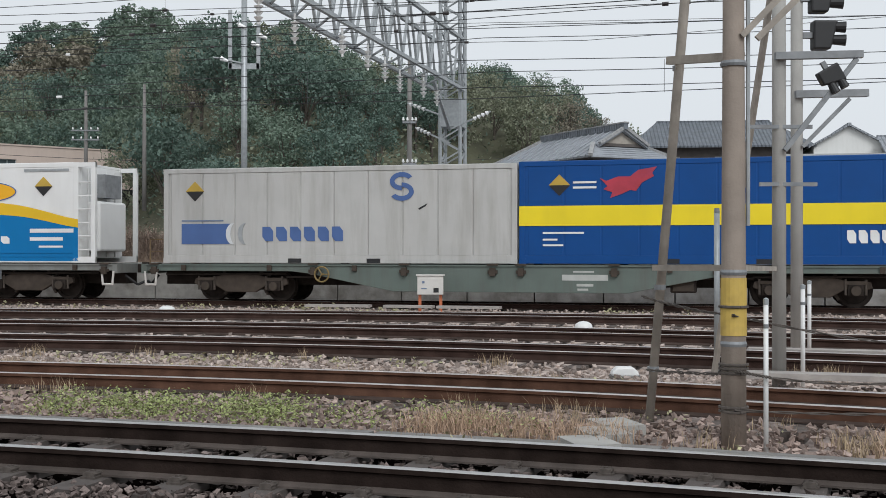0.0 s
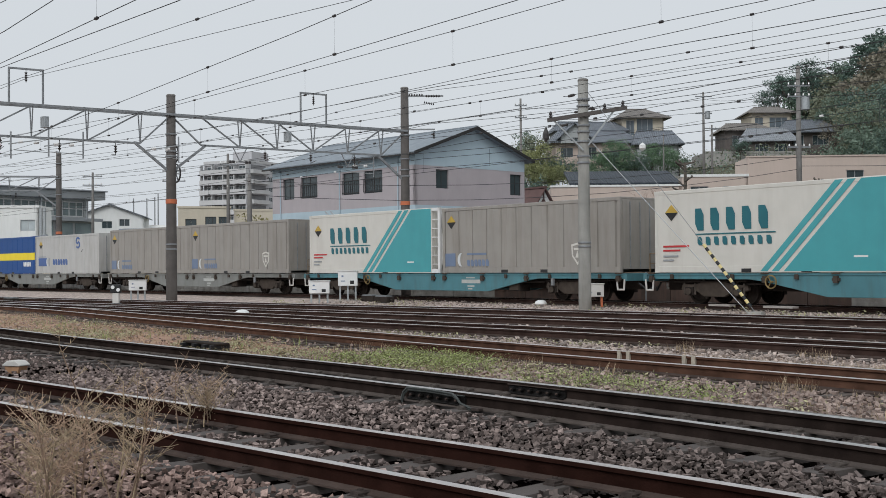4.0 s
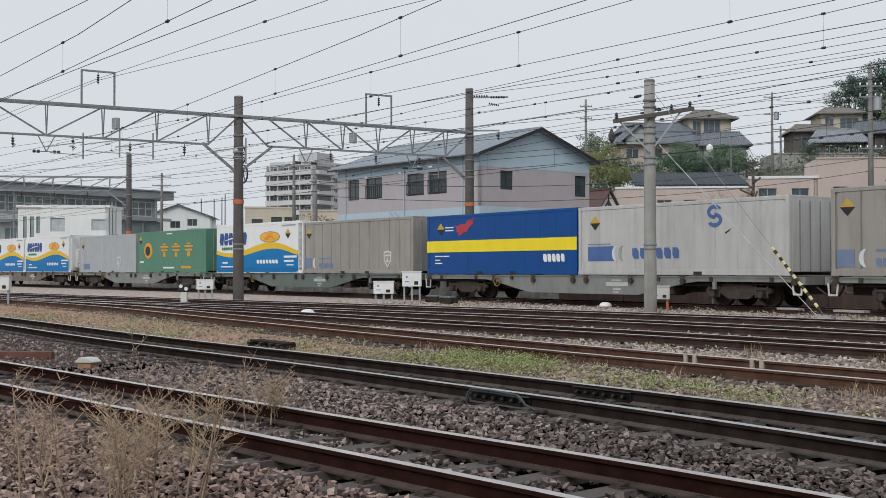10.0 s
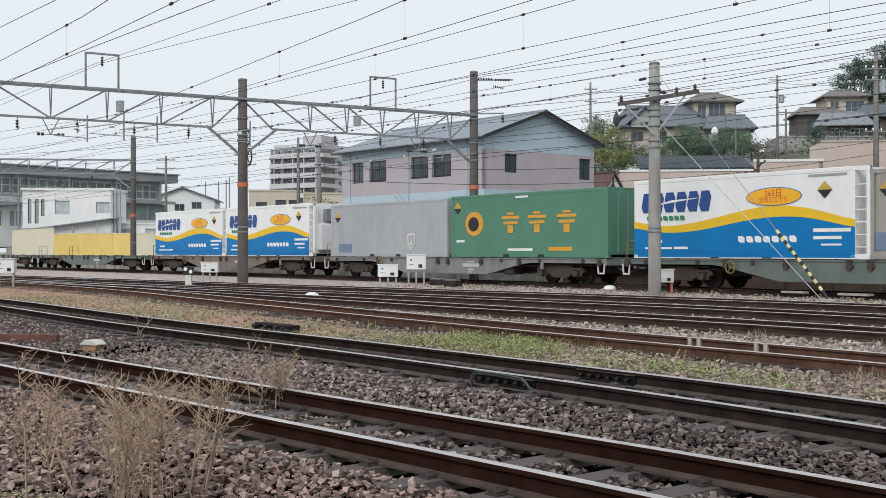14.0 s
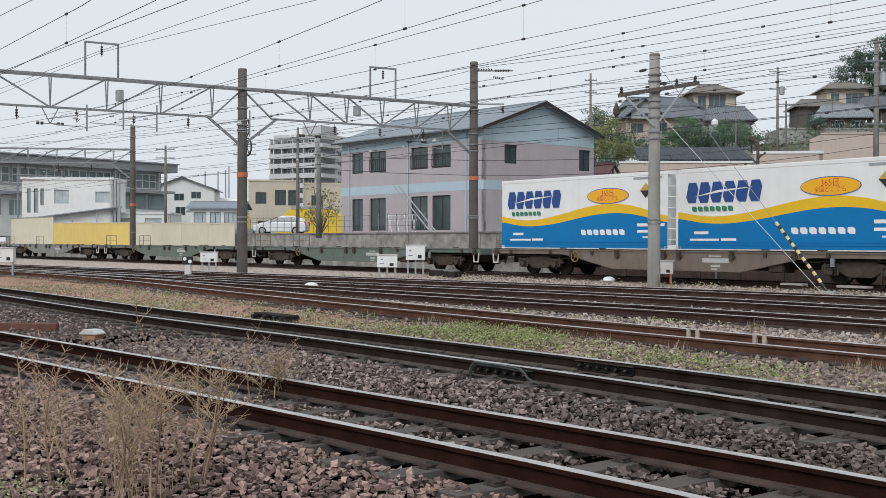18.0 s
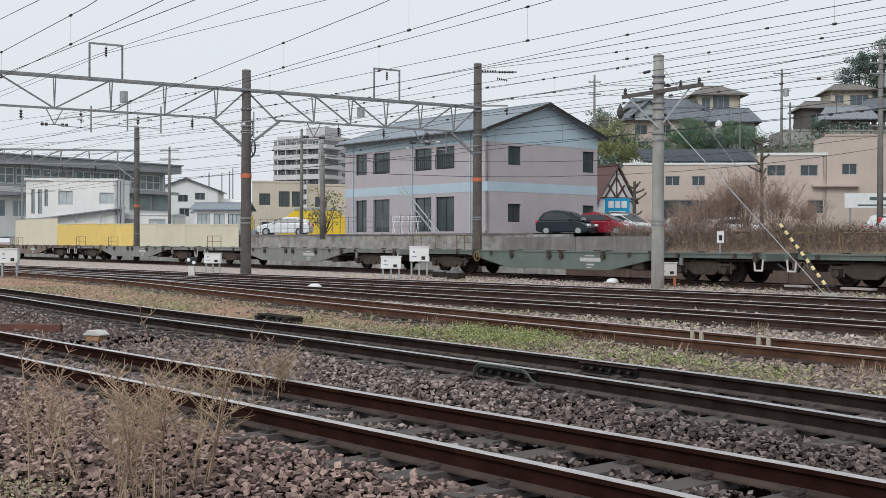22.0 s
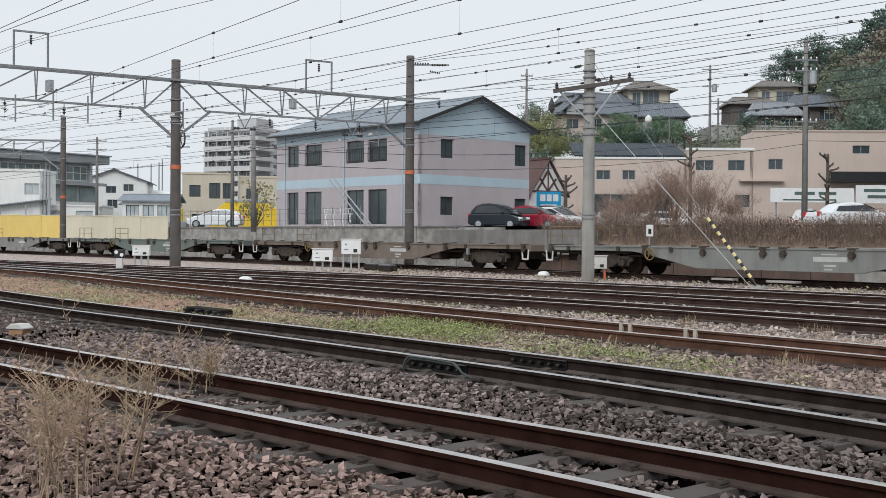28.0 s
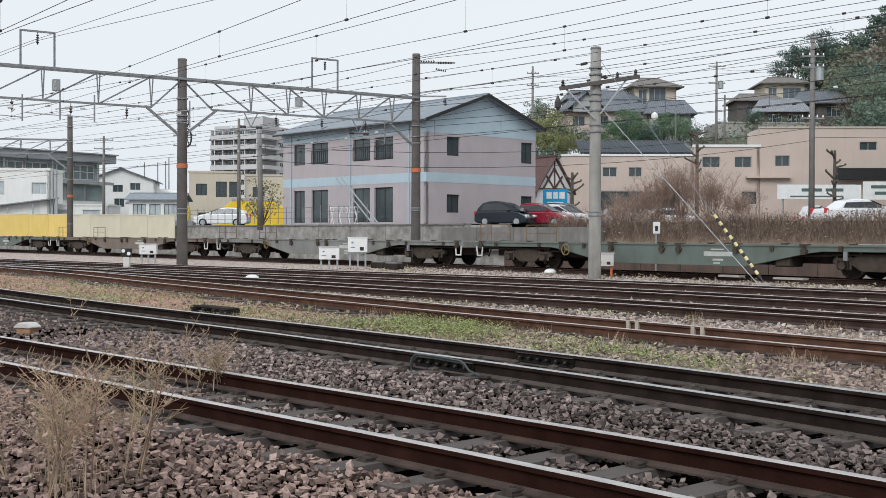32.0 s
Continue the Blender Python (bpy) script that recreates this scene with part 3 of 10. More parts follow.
far_p = np.concatenate([strip(rng, 5500, -20, 8, ("C", 0.9), ("D", -0.8)), strip(rng, 2500, -26, 10, ("D", 0.9), ("F", -0.8)), strip(rng, 2500, -30, 12, ("F", 0.9), ("G", 0.9)), strip(rng, 4500, -34, 10, ("G", 0.9), ("T", -1.0)), strip(rng, 4000, -60, -24, ("A", -2.5), ("B", 0.5))])
far_p = far_p[clear_of_rails(far_p, "ABCDFG", 0.09)]
strip_p = strip_p[clear_of_rails(strip_p, "ABCDFG", 0.09)]
STONE_BROWN = mat("brown_ballast_stone", (0.29, 0.22, 0.19), 0.9, 0, 0.2, 30, 0.3, 90, island=0.5)
stones("ballast_stones", strip_p, rng.uniform(0.024, 0.045, len(strip_p)), 18, STONE_BROWN, "brownish loose stones in the weedy strip")
STONE_GREY = mat("pale_ballast_stone", (0.37, 0.304, 0.27), 0.9, 0, 0.2, 30, 0.3, 90, island=0.5)
stones("ballast_stones", far_p, rng.uniform(0.024, 0.05, len(far_p)), 8, STONE_GREY, "paler loose stones between the yard tracks")

# ---- the freight train ----
RAIL_DZ = -0.02
MOVERS = []  # (thing, place along the train)
PITCH = 20.4
FRONT = -8.27  # where the first coupling stands on the track at the start


def travelled(t):
    u = t / 10
    return 10 * sum(c * u ** (i + 1) for i, c in enumerate((7.13262, -0.02832, 0.45555, -0.20349, 0.04454, -0.00504, 0.00023)))


def rx90(bm, c, r, w, n=20, hub=0.0):
    """A disc wheel across the track (axis y), with a flange, centred at c."""
    x, y, z = c
    prof = [(0.10, -w / 2 - hub), (r * 0.45, -w / 2), (r * 0.78, -w / 2 + 0.03), (r * 0.8, -w / 2), (r, -w / 2), (r, w / 2 - 0.03), (r + 0.03, w / 2 - 0.025), (r + 0.03, w / 2), (0.1, w / 2)]
    rings = []
    for rr, yy in prof:
        rings.append([bm.verts.new((x + rr * math.cos(2 * math.pi * i / n), y + yy, z + rr * math.sin(2 * math.pi * i / n))) for i in range(n)])
    for a, b in zip(rings, rings[1:]):
        for i in range(n):
            bm.faces.new((a[i], b[i], b[(i + 1) % n], a[(i + 1) % n]))
    bm.faces.new(rings[0]), bm.faces.new(rings[-1][::-1])
    return bm


ws = bmesh.new()
rx90(ws, (0, -0.565, 0), 0.405, 0.13)
rx90(ws, (0, 0.565, 0), 0.405, 0.13)
tube(ws, (0, -0.95, 0), (0, 0.95, 0), 0.07, n=10)
WHEELS = to_mesh("wheelset", ws, BOGIE)


def wagon(paint, label, dark=False):
    """A long flat container wagon on two bogies; its middle stands on the rail at the origin, x ahead."""
    w = tagged(empty("container_wagon"), label, "freight wagon", "wagons of the train")
    sill = [(-9.75, 0.97), (-9.75, 0.79), (-5.6, 0.79), (-5.1, 0.73), (-2.9, 0.30), (2.9, 0.30), (5.1, 0.73), (5.6, 0.79), (9.75, 0.79), (9.75, 0.97)]
    for y0, y1 in ((-1.27, -1.17), (1.17, 1.27)):
        ss = part("side_sill", prism(bmesh.new(), sill, y0, y1), paint, w, bevel=0.012)
        yy = y0 - 0.004 if y0 < 0 else y1
        lip = part("sill_flange", bx(-9.75, 9.75, yy - 0.03, yy + 0.034, 0.93, 0.965), paint, ss)
    part("deck", bx(-9.7, 9.7, -1.17, 1.17, 0.88, 0.955), BOGIE_LT, w, "dusty deck")
    part("centre_girder", bx(-9.6, 9.6, -0.3, 0.3, 0.42, 0.88), BOGIE, w)
    for e in (-1, 1):
        part("end_beam", bx(e * 9.75 - 0.08, e * 9.75 + 0.08, -1.3, 1.3, 0.72, 0.97), paint, w, bevel=0.012)
        cp = bmesh.new()
        box(cp, min(e * 9.8, e * 10.14), max(e * 9.8, e * 10.14), -0.11, 0.11, 0.72, 0.96)
        box(cp, min(e * 9.98, e * 10.17), max(e * 9.98, e * 10.17), -0.16, 0.16, 0.7, 0.99)
        part("coupler", cp, BOGIE, w, bevel=0.02)
        for y in (-1.3, 1.3):
            st = bmesh.new()
            for dx in (-0.17, 0.17):
                tube(st, (e * 9.55 + dx, y, 0.78), (e * 9.55 + dx * 0.8, y, 0.42), 0.03)
            tube(st, (e * 9.55 - 0.15, y, 0.43), (e * 9.55 + 0.15, y, 0.43), 0.03)
            part("step", st, WHITE_OLD, w, "white stirrup step")
        hs = bmesh.new()
        tube(hs, (e * 9.7, -0.6, 0.66), (e * 10.0, -0.45, 0.4), 0.035)
        tube(hs, (e * 10.0, -0.45, 0.4), (e * 10.17, -0.3, 0.5), 0.035)
        part("brake_hose", hs, BLACK, w)
    for y in (-1.2, 1.2):
        hr = bmesh.new()
        hx = (-9.62, -9.0, -7.9)
        for x in hx:
            tube(hr, (x, y, 0.95), (x, y, 1.62), 0.019, n=6)
        tube(hr, (hx[0], y, 1.62), (hx[2], y, 1.62), 0.017, n=6)
        tube(hr, (hx[0], y, 1.3), (hx[2], y, 1.3), 0.014, n=6)
        part("handrail", hr, mat("rusty_yellow_handrail", (0.17, 0.115, 0.06), 0.7, 0, 0.3, 6), w, "rusty yellow tubular handrail")
    # locks for the containers
    for x in (-9.45, -5.0, -2.6, -0.35, 0.35, 2.6, 5.0, 9.45):
        lk = bmesh.new()
        box(lk, x - 0.13, x + 0.13, -1.34, -1.14, 0.955, 1.0)
        box(lk, x - 0.07, x + 0.07, -1.36, -1.274, 0.7, 0.9)
        box(lk, x - 0.12, x + 0.12, -1.33, -1.274, 0.76, 0.84)
        part("container_lock", lk, BOGIE_LT, w)
        part("container_lock", bx(x - 0.1, x + 0.1, 1.12, 1.3, 0.955, 1.0), BOGIE_LT, w)
    hw = bmesh.new()
    c = Vector((-4.75, -1.36, 0.72))
    for i in range(20):
        a, b = (2 * math.pi * k / 20 for k in (i, i + 1))
        tube(hw, c + Vector((0.19 * math.cos(a), 0, 0.19 * math.sin(a))), c + Vector((0.19 * math.cos(b), 0, 0.19 * math.sin(b))), 0.022, n=6)
    for i in range(3):
        a = 2 * math.pi * i / 3
        tube(hw, c, c + Vector((0.19 * math.cos(a), 0, 0.19 * math.sin(a))), 0.016, n=6)
    tube(hw, c, c + Vector((0, 0.09, 0)), 0.03)
    part("brake_wheel", hw, mat("ochre_handwheel", (0.2, 0.14, 0.05), 0.6), w, "ochre handwheel of the brake")
    # lettering panel of the wagon, as plain bars
    nb = bmesh.new()
    for x0, x1, z0, z1 in ((1.35, 2.45, 0.6, 0.74), (1.7, 2.1, 0.46, 0.52), (1.72, 1.98, 0.36, 0.41), (1.62, 2.12, 0.79, 0.83)):
        box(nb, x0, x1, -1.276, -1.2715, z0, z1)
    part("lettering", nb, mat("faded_white_lettering", (0.42, 0.43, 0.41), 0.6), w)
    part("lamp_bracket", bx(6.3, 6.42, -1.34, -1.272, 0.55, 0.8), GALV_DARK, w)
    for x0, x1, z in ((-9.2, -5.8, 0.7), (5.8, 9.2, 0.7), (-5.8, -3.0, 0.64), (3.0, 5.8, 0.64)):
        part("brake_pipe", tb((x0, -1.1, z), (x1, -1.1, z + 0.03), 0.028, n=6), BOGIE, w)
    for x in (-8.6, -6.2, -3.9, 3.9, 6.2, 8.6):
        part("stake_pocket", bx(x - 0.06, x + 0.06, -1.33, -1.272, 0.8, 0.95), BOGIE_LT, w)
    for x in (-1.9, 4.2):
        eq = part("equipment_case", bx(x - 0.3, x + 0.3, -1.15, -0.6, 0.32, 0.62), BOGIE, w, bevel=0.03)
        part("case_lid", bx(x - 0.24, x + 0.24, -1.17, -1.15, 0.36, 0.58), BOGIE_LT, eq)
    part("air_tank", tube(bmesh.new(), (1.2, -0.7, 0.55), (2.5, -0.7, 0.55), 0.2, n=14), BOGIE, w)
    for e in (-1, 1):
        bg_ = part("bogie", bx(e * 7.1 - 0.2, e * 7.1 + 0.2, -1.02, 1.02, 0.4, 0.72), BOGIE, w, "sooty two-axle bogie", bevel=0.03)
        for y in (-1.0, 1.0):
            fr = [(-1.32, 0.46), (-1.28, 0.6), (-0.75, 0.62), (-0.35, 0.74), (0.35, 0.74), (0.75, 0.62), (1.28, 0.6), (1.32, 0.46), (1.1, 0.38), (0.75, 0.44), (0.4, 0.24), (-0.4, 0.24), (-0.75, 0.44), (-1.1, 0.38)]
            part("side_frame", prism(bmesh.new(), [(e * 7.1 + x, z) for x, z in fr], y - 0.07, y + 0.07), BOGIE_LT, bg_, bevel=0.02)
            for dx in (-0.95, 0.95):
                ab = bmesh.new()
                box(ab, e * 7.1 + dx - 0.17, e * 7.1 + dx + 0.17, y - 0.12, y + 0.12, 0.28, 0.54)
                tube(ab, (e * 7.1 + dx, y - 0.17, 0.4), (e * 7.1 + dx, y + 0.17, 0.4), 0.13, n=12)
                part("axle_box", ab, BOGIE, bg_, bevel=0.02)
            sp = bmesh.new()
            for dx in (-0.2, 0, 0.2):
                tube(sp, (e * 7.1 + dx, y, 0.26), (e * 7.1 + dx, y, 0.62), 0.07, n=8)
            part("springs", sp, BOGIE, bg_)
        for dx in (-0.95, 0.95):
            part("wheelset", WHEELS, None, bg_, m=pose(e * 7.1 + dx, 0, 0.405))
        for dx in (-0.95, 0.95):
            sgn = 1 if dx < 0 else -1
            ring = [(e * 7.1 + dx + sgn * r * math.cos(radians(a)), 0.42 + r * 0.87 * math.sin(radians(a))) for r, angs in ((0.47, range(-40, 51, 15)), (0.4, range(50, -41, -15))) for a in angs]
            part("brake_shoe", prism(bmesh.new(), ring, -0.72, -0.62), BRACKET, bg_)
            lv = bmesh.new()
            beam(lv, (e * 7.1 + dx + sgn * 0.5, -0.9, 0.36), (e * 7.1 + dx + sgn * 0.42, -0.9, 0.86), 0.05, 0.09)
            beam(lv, (e * 7.1 + dx + sgn * 0.5, -0.9, 0.4), (e * 7.1 + sgn * 0.1, -0.9, 0.34), 0.05, 0.07)
            part("brake_lever", lv, BRACKET, bg_)
            cap_ = bmesh.new()
            tube(cap_, (e * 7.1 + dx, -1.19, 0.4), (e * 7.1 + dx, -1.1, 0.4), 0.11, 0.13, n=12)
            box(cap_, e * 7.1 + dx - 0.24, e * 7.1 + dx + 0.24, -1.12, -0.98, 0.54, 0.62)
            part("axle_cap", cap_, BOGIE_LT, bg_)
            for o in (-0.22, 0.22):
                part("pedestal_rod", tb((e * 7.1 + dx + o, -1.08, 0.3), (e * 7.1 + dx + o, -1.08, 0.66), 0.03, n=6), BRACKET, bg_)
        bl = bmesh.new()
        beam(bl, (e * 7.1 - 0.42, -0.8, 0.3), (e * 7.1 + 0.5, -0.8, 0.52), 0.08, 0.16)
        part("brake_beam", bl, BOGIE_LT, bg_)
    return w


def oval(cx, cz, rx, rz, n=24, a0=0, a1=360):
    return [(cx + rx * math.cos(radians(a0 + (a1 - a0) * i / n)), cz + rz * math.sin(radians(a0 + (a1 - a0) * i / n))) for i in range(n if a1 - a0 == 360 else n + 1)]


class Box:
    """A container in the making: thing, length, height; graphics lie on the side that faces the yard."""

    def __init__(self, body, label, L=9.41, H=2.55, ribs=0, rib_depth=0.03, fill=0.31, end=None, ladder=False, width=2.46):
        self.L, self.H, self.W = L, H, width
        t = self.thing = tagged(empty("freight_container"), label, "freight container", "containers of the train")
        x1 = L / 2 - (0.5 if ladder else 0.0)
        self.x0, self.x1 = -L / 2, x1
        W = width
        inset = rib_depth if ribs else 0.012
        bm = bx(-L / 2 + 0.05, x1 - 0.03, -W / 2 + inset, W / 2 - 0.02, 0.12, H - 0.05)
        part("body", bm, body, t, bevel=0.01)
        if ribs:
            rb = bmesh.new()
            for i in range(ribs):
                x = -L / 2 + 0.2 + (x1 + L / 2 - 0.4) * (i + 0.5) / ribs
                w = (x1 + L / 2 - 0.4) / ribs * fill
                o = [(x - w - 0.03, -W / 2 + inset + 0.003), (x - w, -W / 2 + 0.004), (x + w, -W / 2 + 0.004), (x + w + 0.03, -W / 2 + inset + 0.003)]
                prism(rb, o, 0.2, H - 0.13, axis="z")
            part("side_ribs", rb, body, t)
        frame = bmesh.new()
        for y0, y1 in ((-W / 2, -W / 2 + 0.07), (W / 2 - 0.07, W / 2)):
            box(frame, -L / 2, x1, y0, y1, 0.0, 0.2)
            box(frame, -L / 2, x1, y0, y1, H - 0.12, H)
        for x in (-L / 2, x1 - 0.14):
            for y0, y1 in ((-W / 2 - 0.002, -W / 2 + 0.14), (W / 2 - 0.14, W / 2 + 0.002)):
                box(frame, x, x + 0.14, y0, y1, 0.0, H)
        part("frame", frame, body, t, bevel=0.012)
        part("roof", bx(-L / 2 + 0.02, x1 - 0.02, -W / 2 + 0.06, W / 2 - 0.06, H - 0.06, H + 0.012), body, t, bevel=0.01)
        e = end or body
        dr = part("end_door", bx(x1 - 0.03, x1 + 0.012, -W / 2 + 0.14, W / 2 - 0.14, 0.12, H - 0.1), e, t)
        for y in (-0.75, -0.25, 0.25, 0.75):
            part("lock_rod", tube(bmesh.new(), (x1 + 0.03, y, 0.15), (x1 + 0.03, y, H - 0.15), 0.02, n=6), GALV_DARK if not ladder else WHITE, dr)
        for x in (-L / 2 - 0.004, x1 - 0.17):
            for z in (-0.0, H - 0.12):
                part("corner_casting", bx(x, x + 0.174, -W / 2 - 0.006, -W / 2 + 0.1, z, z + 0.12), body, t)
        for x in (-1.05, 1.05):
            part("fork_pocket", bx(x - 0.18, x + 0.18, -W / 2 - 0.004, -W / 2 + 0.02, 0.01, 0.12), BLACK, t)
        if ladder:
            for y in (-W / 2 + 0.05, W / 2 - 0.05):
                lf = bmesh.new()
                box(lf, L / 2 - 0.12, L / 2, y - 0.05, y + 0.05, 0, H)
                box(lf, x1, L / 2, y - 0.05, y + 0.05, H - 0.12, H)
                box(lf, x1, L / 2, y - 0.05, y + 0.05, 0, 0.16)
                part("end_frame", lf, C_WHITE, t, "white open end frame")
            for i in range(6):
                rg = tube(bmesh.new(), (x1 - 0.02, -W / 2 + 0.03, 0.35 + i * 0.36), (L / 2 - 0.05, -W / 2 + 0.03, 0.35 + i * 0.36), 0.018, n=6)
                part("ladder_rung", rg, C_WHITE, t)
            un = bmesh.new()
            box(un, x1, L / 2 - 0.12, -0.75, 0.75, 0.3, H * 0.62)
            part("cooling_unit", un, C_WHITE, t, "white rounded cooling unit", bevel=0.06)
            part("grille", bx(x1 + 0.01, L / 2 - 0.16, -0.4, 0.5, H * 0.66, H * 0.9), GALV_DARK, t)

    def print_text(self, name, body, x, z, size, ink, lift=0.0125, label=""):
        cu = bpy.data.curves.new(name, "FONT")
        cu.body = body
        cu.size, cu.align_x, cu.align_y = size, "CENTER", "CENTER"
        tmp = bpy.data.objects.new(name, cu)
        me = bpy.data.meshes.new_from_object(tmp)
        me.materials.clear()
        me.materials.append(ink)
        bpy.data.objects.remove(tmp)
        return part(name, me, None, self.thing, label, m=pose(x, -self.W / 2 - lift, z, 90, 0, 0))

    def pt(self, u, v):
        return self.x0 + u * (self.x1 - self.x0), self.H * (1 - v)

    def shape(self, name, pts, material, lift=0.006, label="", raw=False):
        """A flat painted shape; pts in parts of the side's length and of its height from the top."""
        bm = bmesh.new()
        prism(bm, pts if raw else [self.pt(*p) for p in pts], -self.W / 2 - lift, -self.W / 2 + 0.004)
        return part(name, bm, material, self.thing, label)

    def bar(self, name, u0, u1, v0, v1, material, lean=0.0, lift=0.008, label=""):
        return self.shape(name, [(u0 + lean, v0), (u1 + lean, v0), (u1, v1), (u0, v1)], material, lift, label)

    def letters(self, name, u0, u1, v0, v1, k, material, lean=0.0, lift=0.009, gap=0.22):
        """A word mark as plain slanting blocks, one to a character."""
        w = (u1 - u0) / k
        for i in range(k):
            a, b = u0 + i * w, u0 + (i + 1 - gap) * w
            c = (v1 - v0) * 0.3
            s = (b - a) * 0.3
            pts = [(a + lean, v0), (b - s + lean, v0), (b + lean * 0.7, v0 + c), (b, v1), (a + s, v1), (a + lean * 0.3, v1 - c)]
            self.shape("block_of_" + name, pts, material, lift)

    def hazard(self, u, v):
        k = 0.26
        cx, cz = self.pt(u, v)
        self.shape("warning_diamond", [(cx - k, cz), (cx, cz - k), (cx + k, cz)], BLACK, 0.009, raw=True)
        self.shape("warning_diamond", [(cx - k, cz), (cx + k, cz), (cx, cz + k)], mat("gold_warning_mark", (0.5, 0.33, 0.05), 0.5), 0.009, "gold upper half of the warning diamond", raw=True)


def blue_grey_logo(b, faded):
    ink, moon = (C_LOGO_F if faded else C_LOGO), C_MOON
    b.bar("logo_block", 0.055, 0.2, 0.585, 0.8, ink, label="blue rectangle of the company mark")
    for k, u in enumerate((0.197, 0.232)):
        x, z = b.pt(u, 0.6925)
        r = 0.28
        outer = [(x + 0.12 - r * 0.75 * math.cos(radians(a)), z + r * math.sin(radians(a))) for a in range(-80, 81, 16)]
        inner = [(x + 0.16 - r * 0.45 * math.cos(radians(a)), z + r * 0.97 * math.sin(radians(a))) for a in range(80, -81, -16)]
        b.shape("crescent", outer + inner, moon if not k else (GALV if not faded else moon), 0.012, raw=True)
    b.letters("word_mark", 0.295, 0.535, 0.62, 0.77, 6, ink)


def light_grey_box():
    b = Box(C_BODY, "light grey steel container with a blue company mark", H=2.45, ribs=10, rib_depth=0.035, fill=0.468)
    b.hazard(0.095, 0.24)
    blue_grey_logo(b, False)
    x, z = b.pt(0.69, 0.215)
    for dz, a0, a1, lift in ((0.13, 30, 270, 0.013), (-0.13, -150, 90, 0.016)):
        curl = oval(x, z + dz, 0.31, 0.23, 14, a0, a1) + oval(x, z + dz, 0.19, 0.11, 14, a0, a1)[::-1]
        b.shape("curl_mark", curl, C_LOGO, lift, "blue curl of the company mark", raw=True)
    b.shape("wing_mark", [(0.735, 0.44), (0.76, 0.39), (0.755, 0.42), (0.738, 0.455)], BLACK)
    b.bar("small_print", 0.055, 0.18, 0.545, 0.56, C_LOGO_F)
    return b


def grey_ribbed(paint=C_GREY, H=2.55, ribs=11, tint="dull brownish-grey"):
    b = Box(paint, tint + " ribbed steel container with a faded blue mark", H=H, ribs=ribs, rib_depth=0.06, fill=0.46)
    b.hazard(0.06, 0.22)
    b.bar("logo_block", 0.02, 0.085, 0.7, 0.9, C_LOGO_F, label="faded blue rectangle")
    x, z = b.pt(0.115, 0.8)
    outer = [(x + 0.1 - 0.24 * math.cos(radians(a)), z + 0.27 * math.sin(radians(a))) for a in range(-80, 81, 20)]
    inner = [(x + 0.14 - 0.13 * math.cos(radians(a)), z + 0.26 * math.sin(radians(a))) for a in range(80, -81, -20)]
    b.shape("crescent", outer + inner, C_MOON, 0.012, raw=True)
    b.letters("word_mark", 0.16, 0.3, 0.8, 0.9, 6, C_LOGO_F)
    b.bar("small_print", 0.16, 0.28, 0.7, 0.73, C_LOGO_F)
    cx, cz = b.pt(0.79, 0.73)
    b.shape("shield_mark", [(cx - 0.3, cz + 0.3), (cx, cz + 0.36), (cx + 0.3, cz + 0.3), (cx + 0.27, cz - 0.1), (cx, cz - 0.42), (cx - 0.27, cz - 0.1)], C_CREAM, 0.009, "cream shield badge", raw=True)
    b.shape("shield_field", [(cx - 0.23, cz + 0.24), (cx, cz + 0.29), (cx + 0.23, cz + 0.24), (cx + 0.2, cz - 0.08), (cx, cz - 0.32), (cx - 0.2, cz - 0.08)], paint, 0.012, raw=True)
    b.shape("shield_figure", [(cx - 0.1, cz - 0.16), (cx + 0.1, cz - 0.16), (cx, cz + 0.09)], C_CREAM, 0.015, raw=True)
    b.bar("shield_figure", 0.772, 0.81, 0.66, 0.69, C_CREAM, lift=0.015)
    return b


def grey_smooth():
    b = Box(C_GREY2, "smooth cool-grey container with a shield badge", H=2.5, ribs=8, rib_depth=0.012)
    b.hazard(0.07, 0.25)
    b.bar("logo_block", 0.08, 0.2, 0.76, 0.92, C_LOGO_F)
    cx, cz = b.pt(0.72, 0.72)
    b.shape("shield_mark", [(cx - 0.3, cz + 0.3), (cx, cz + 0.36), (cx + 0.3, cz + 0.3), (cx + 0.27, cz - 0.1), (cx, cz - 0.42), (cx - 0.27, cz - 0.1)], C_CREAM, 0.009, "cream shield badge", raw=True)
    b.shape("shield_field", [(cx - 0.23, cz + 0.24), (cx, cz + 0.29), (cx + 0.23, cz + 0.24), (cx + 0.2, cz - 0.08), (cx, cz - 0.32), (cx - 0.2, cz - 0.08)], C_GREY2, 0.012, raw=True)
    b.shape("shield_figure", [(cx - 0.1, cz - 0.16), (cx + 0.1, cz - 0.16), (cx, cz + 0.09)], C_CREAM, 0.015, raw=True)
    return b


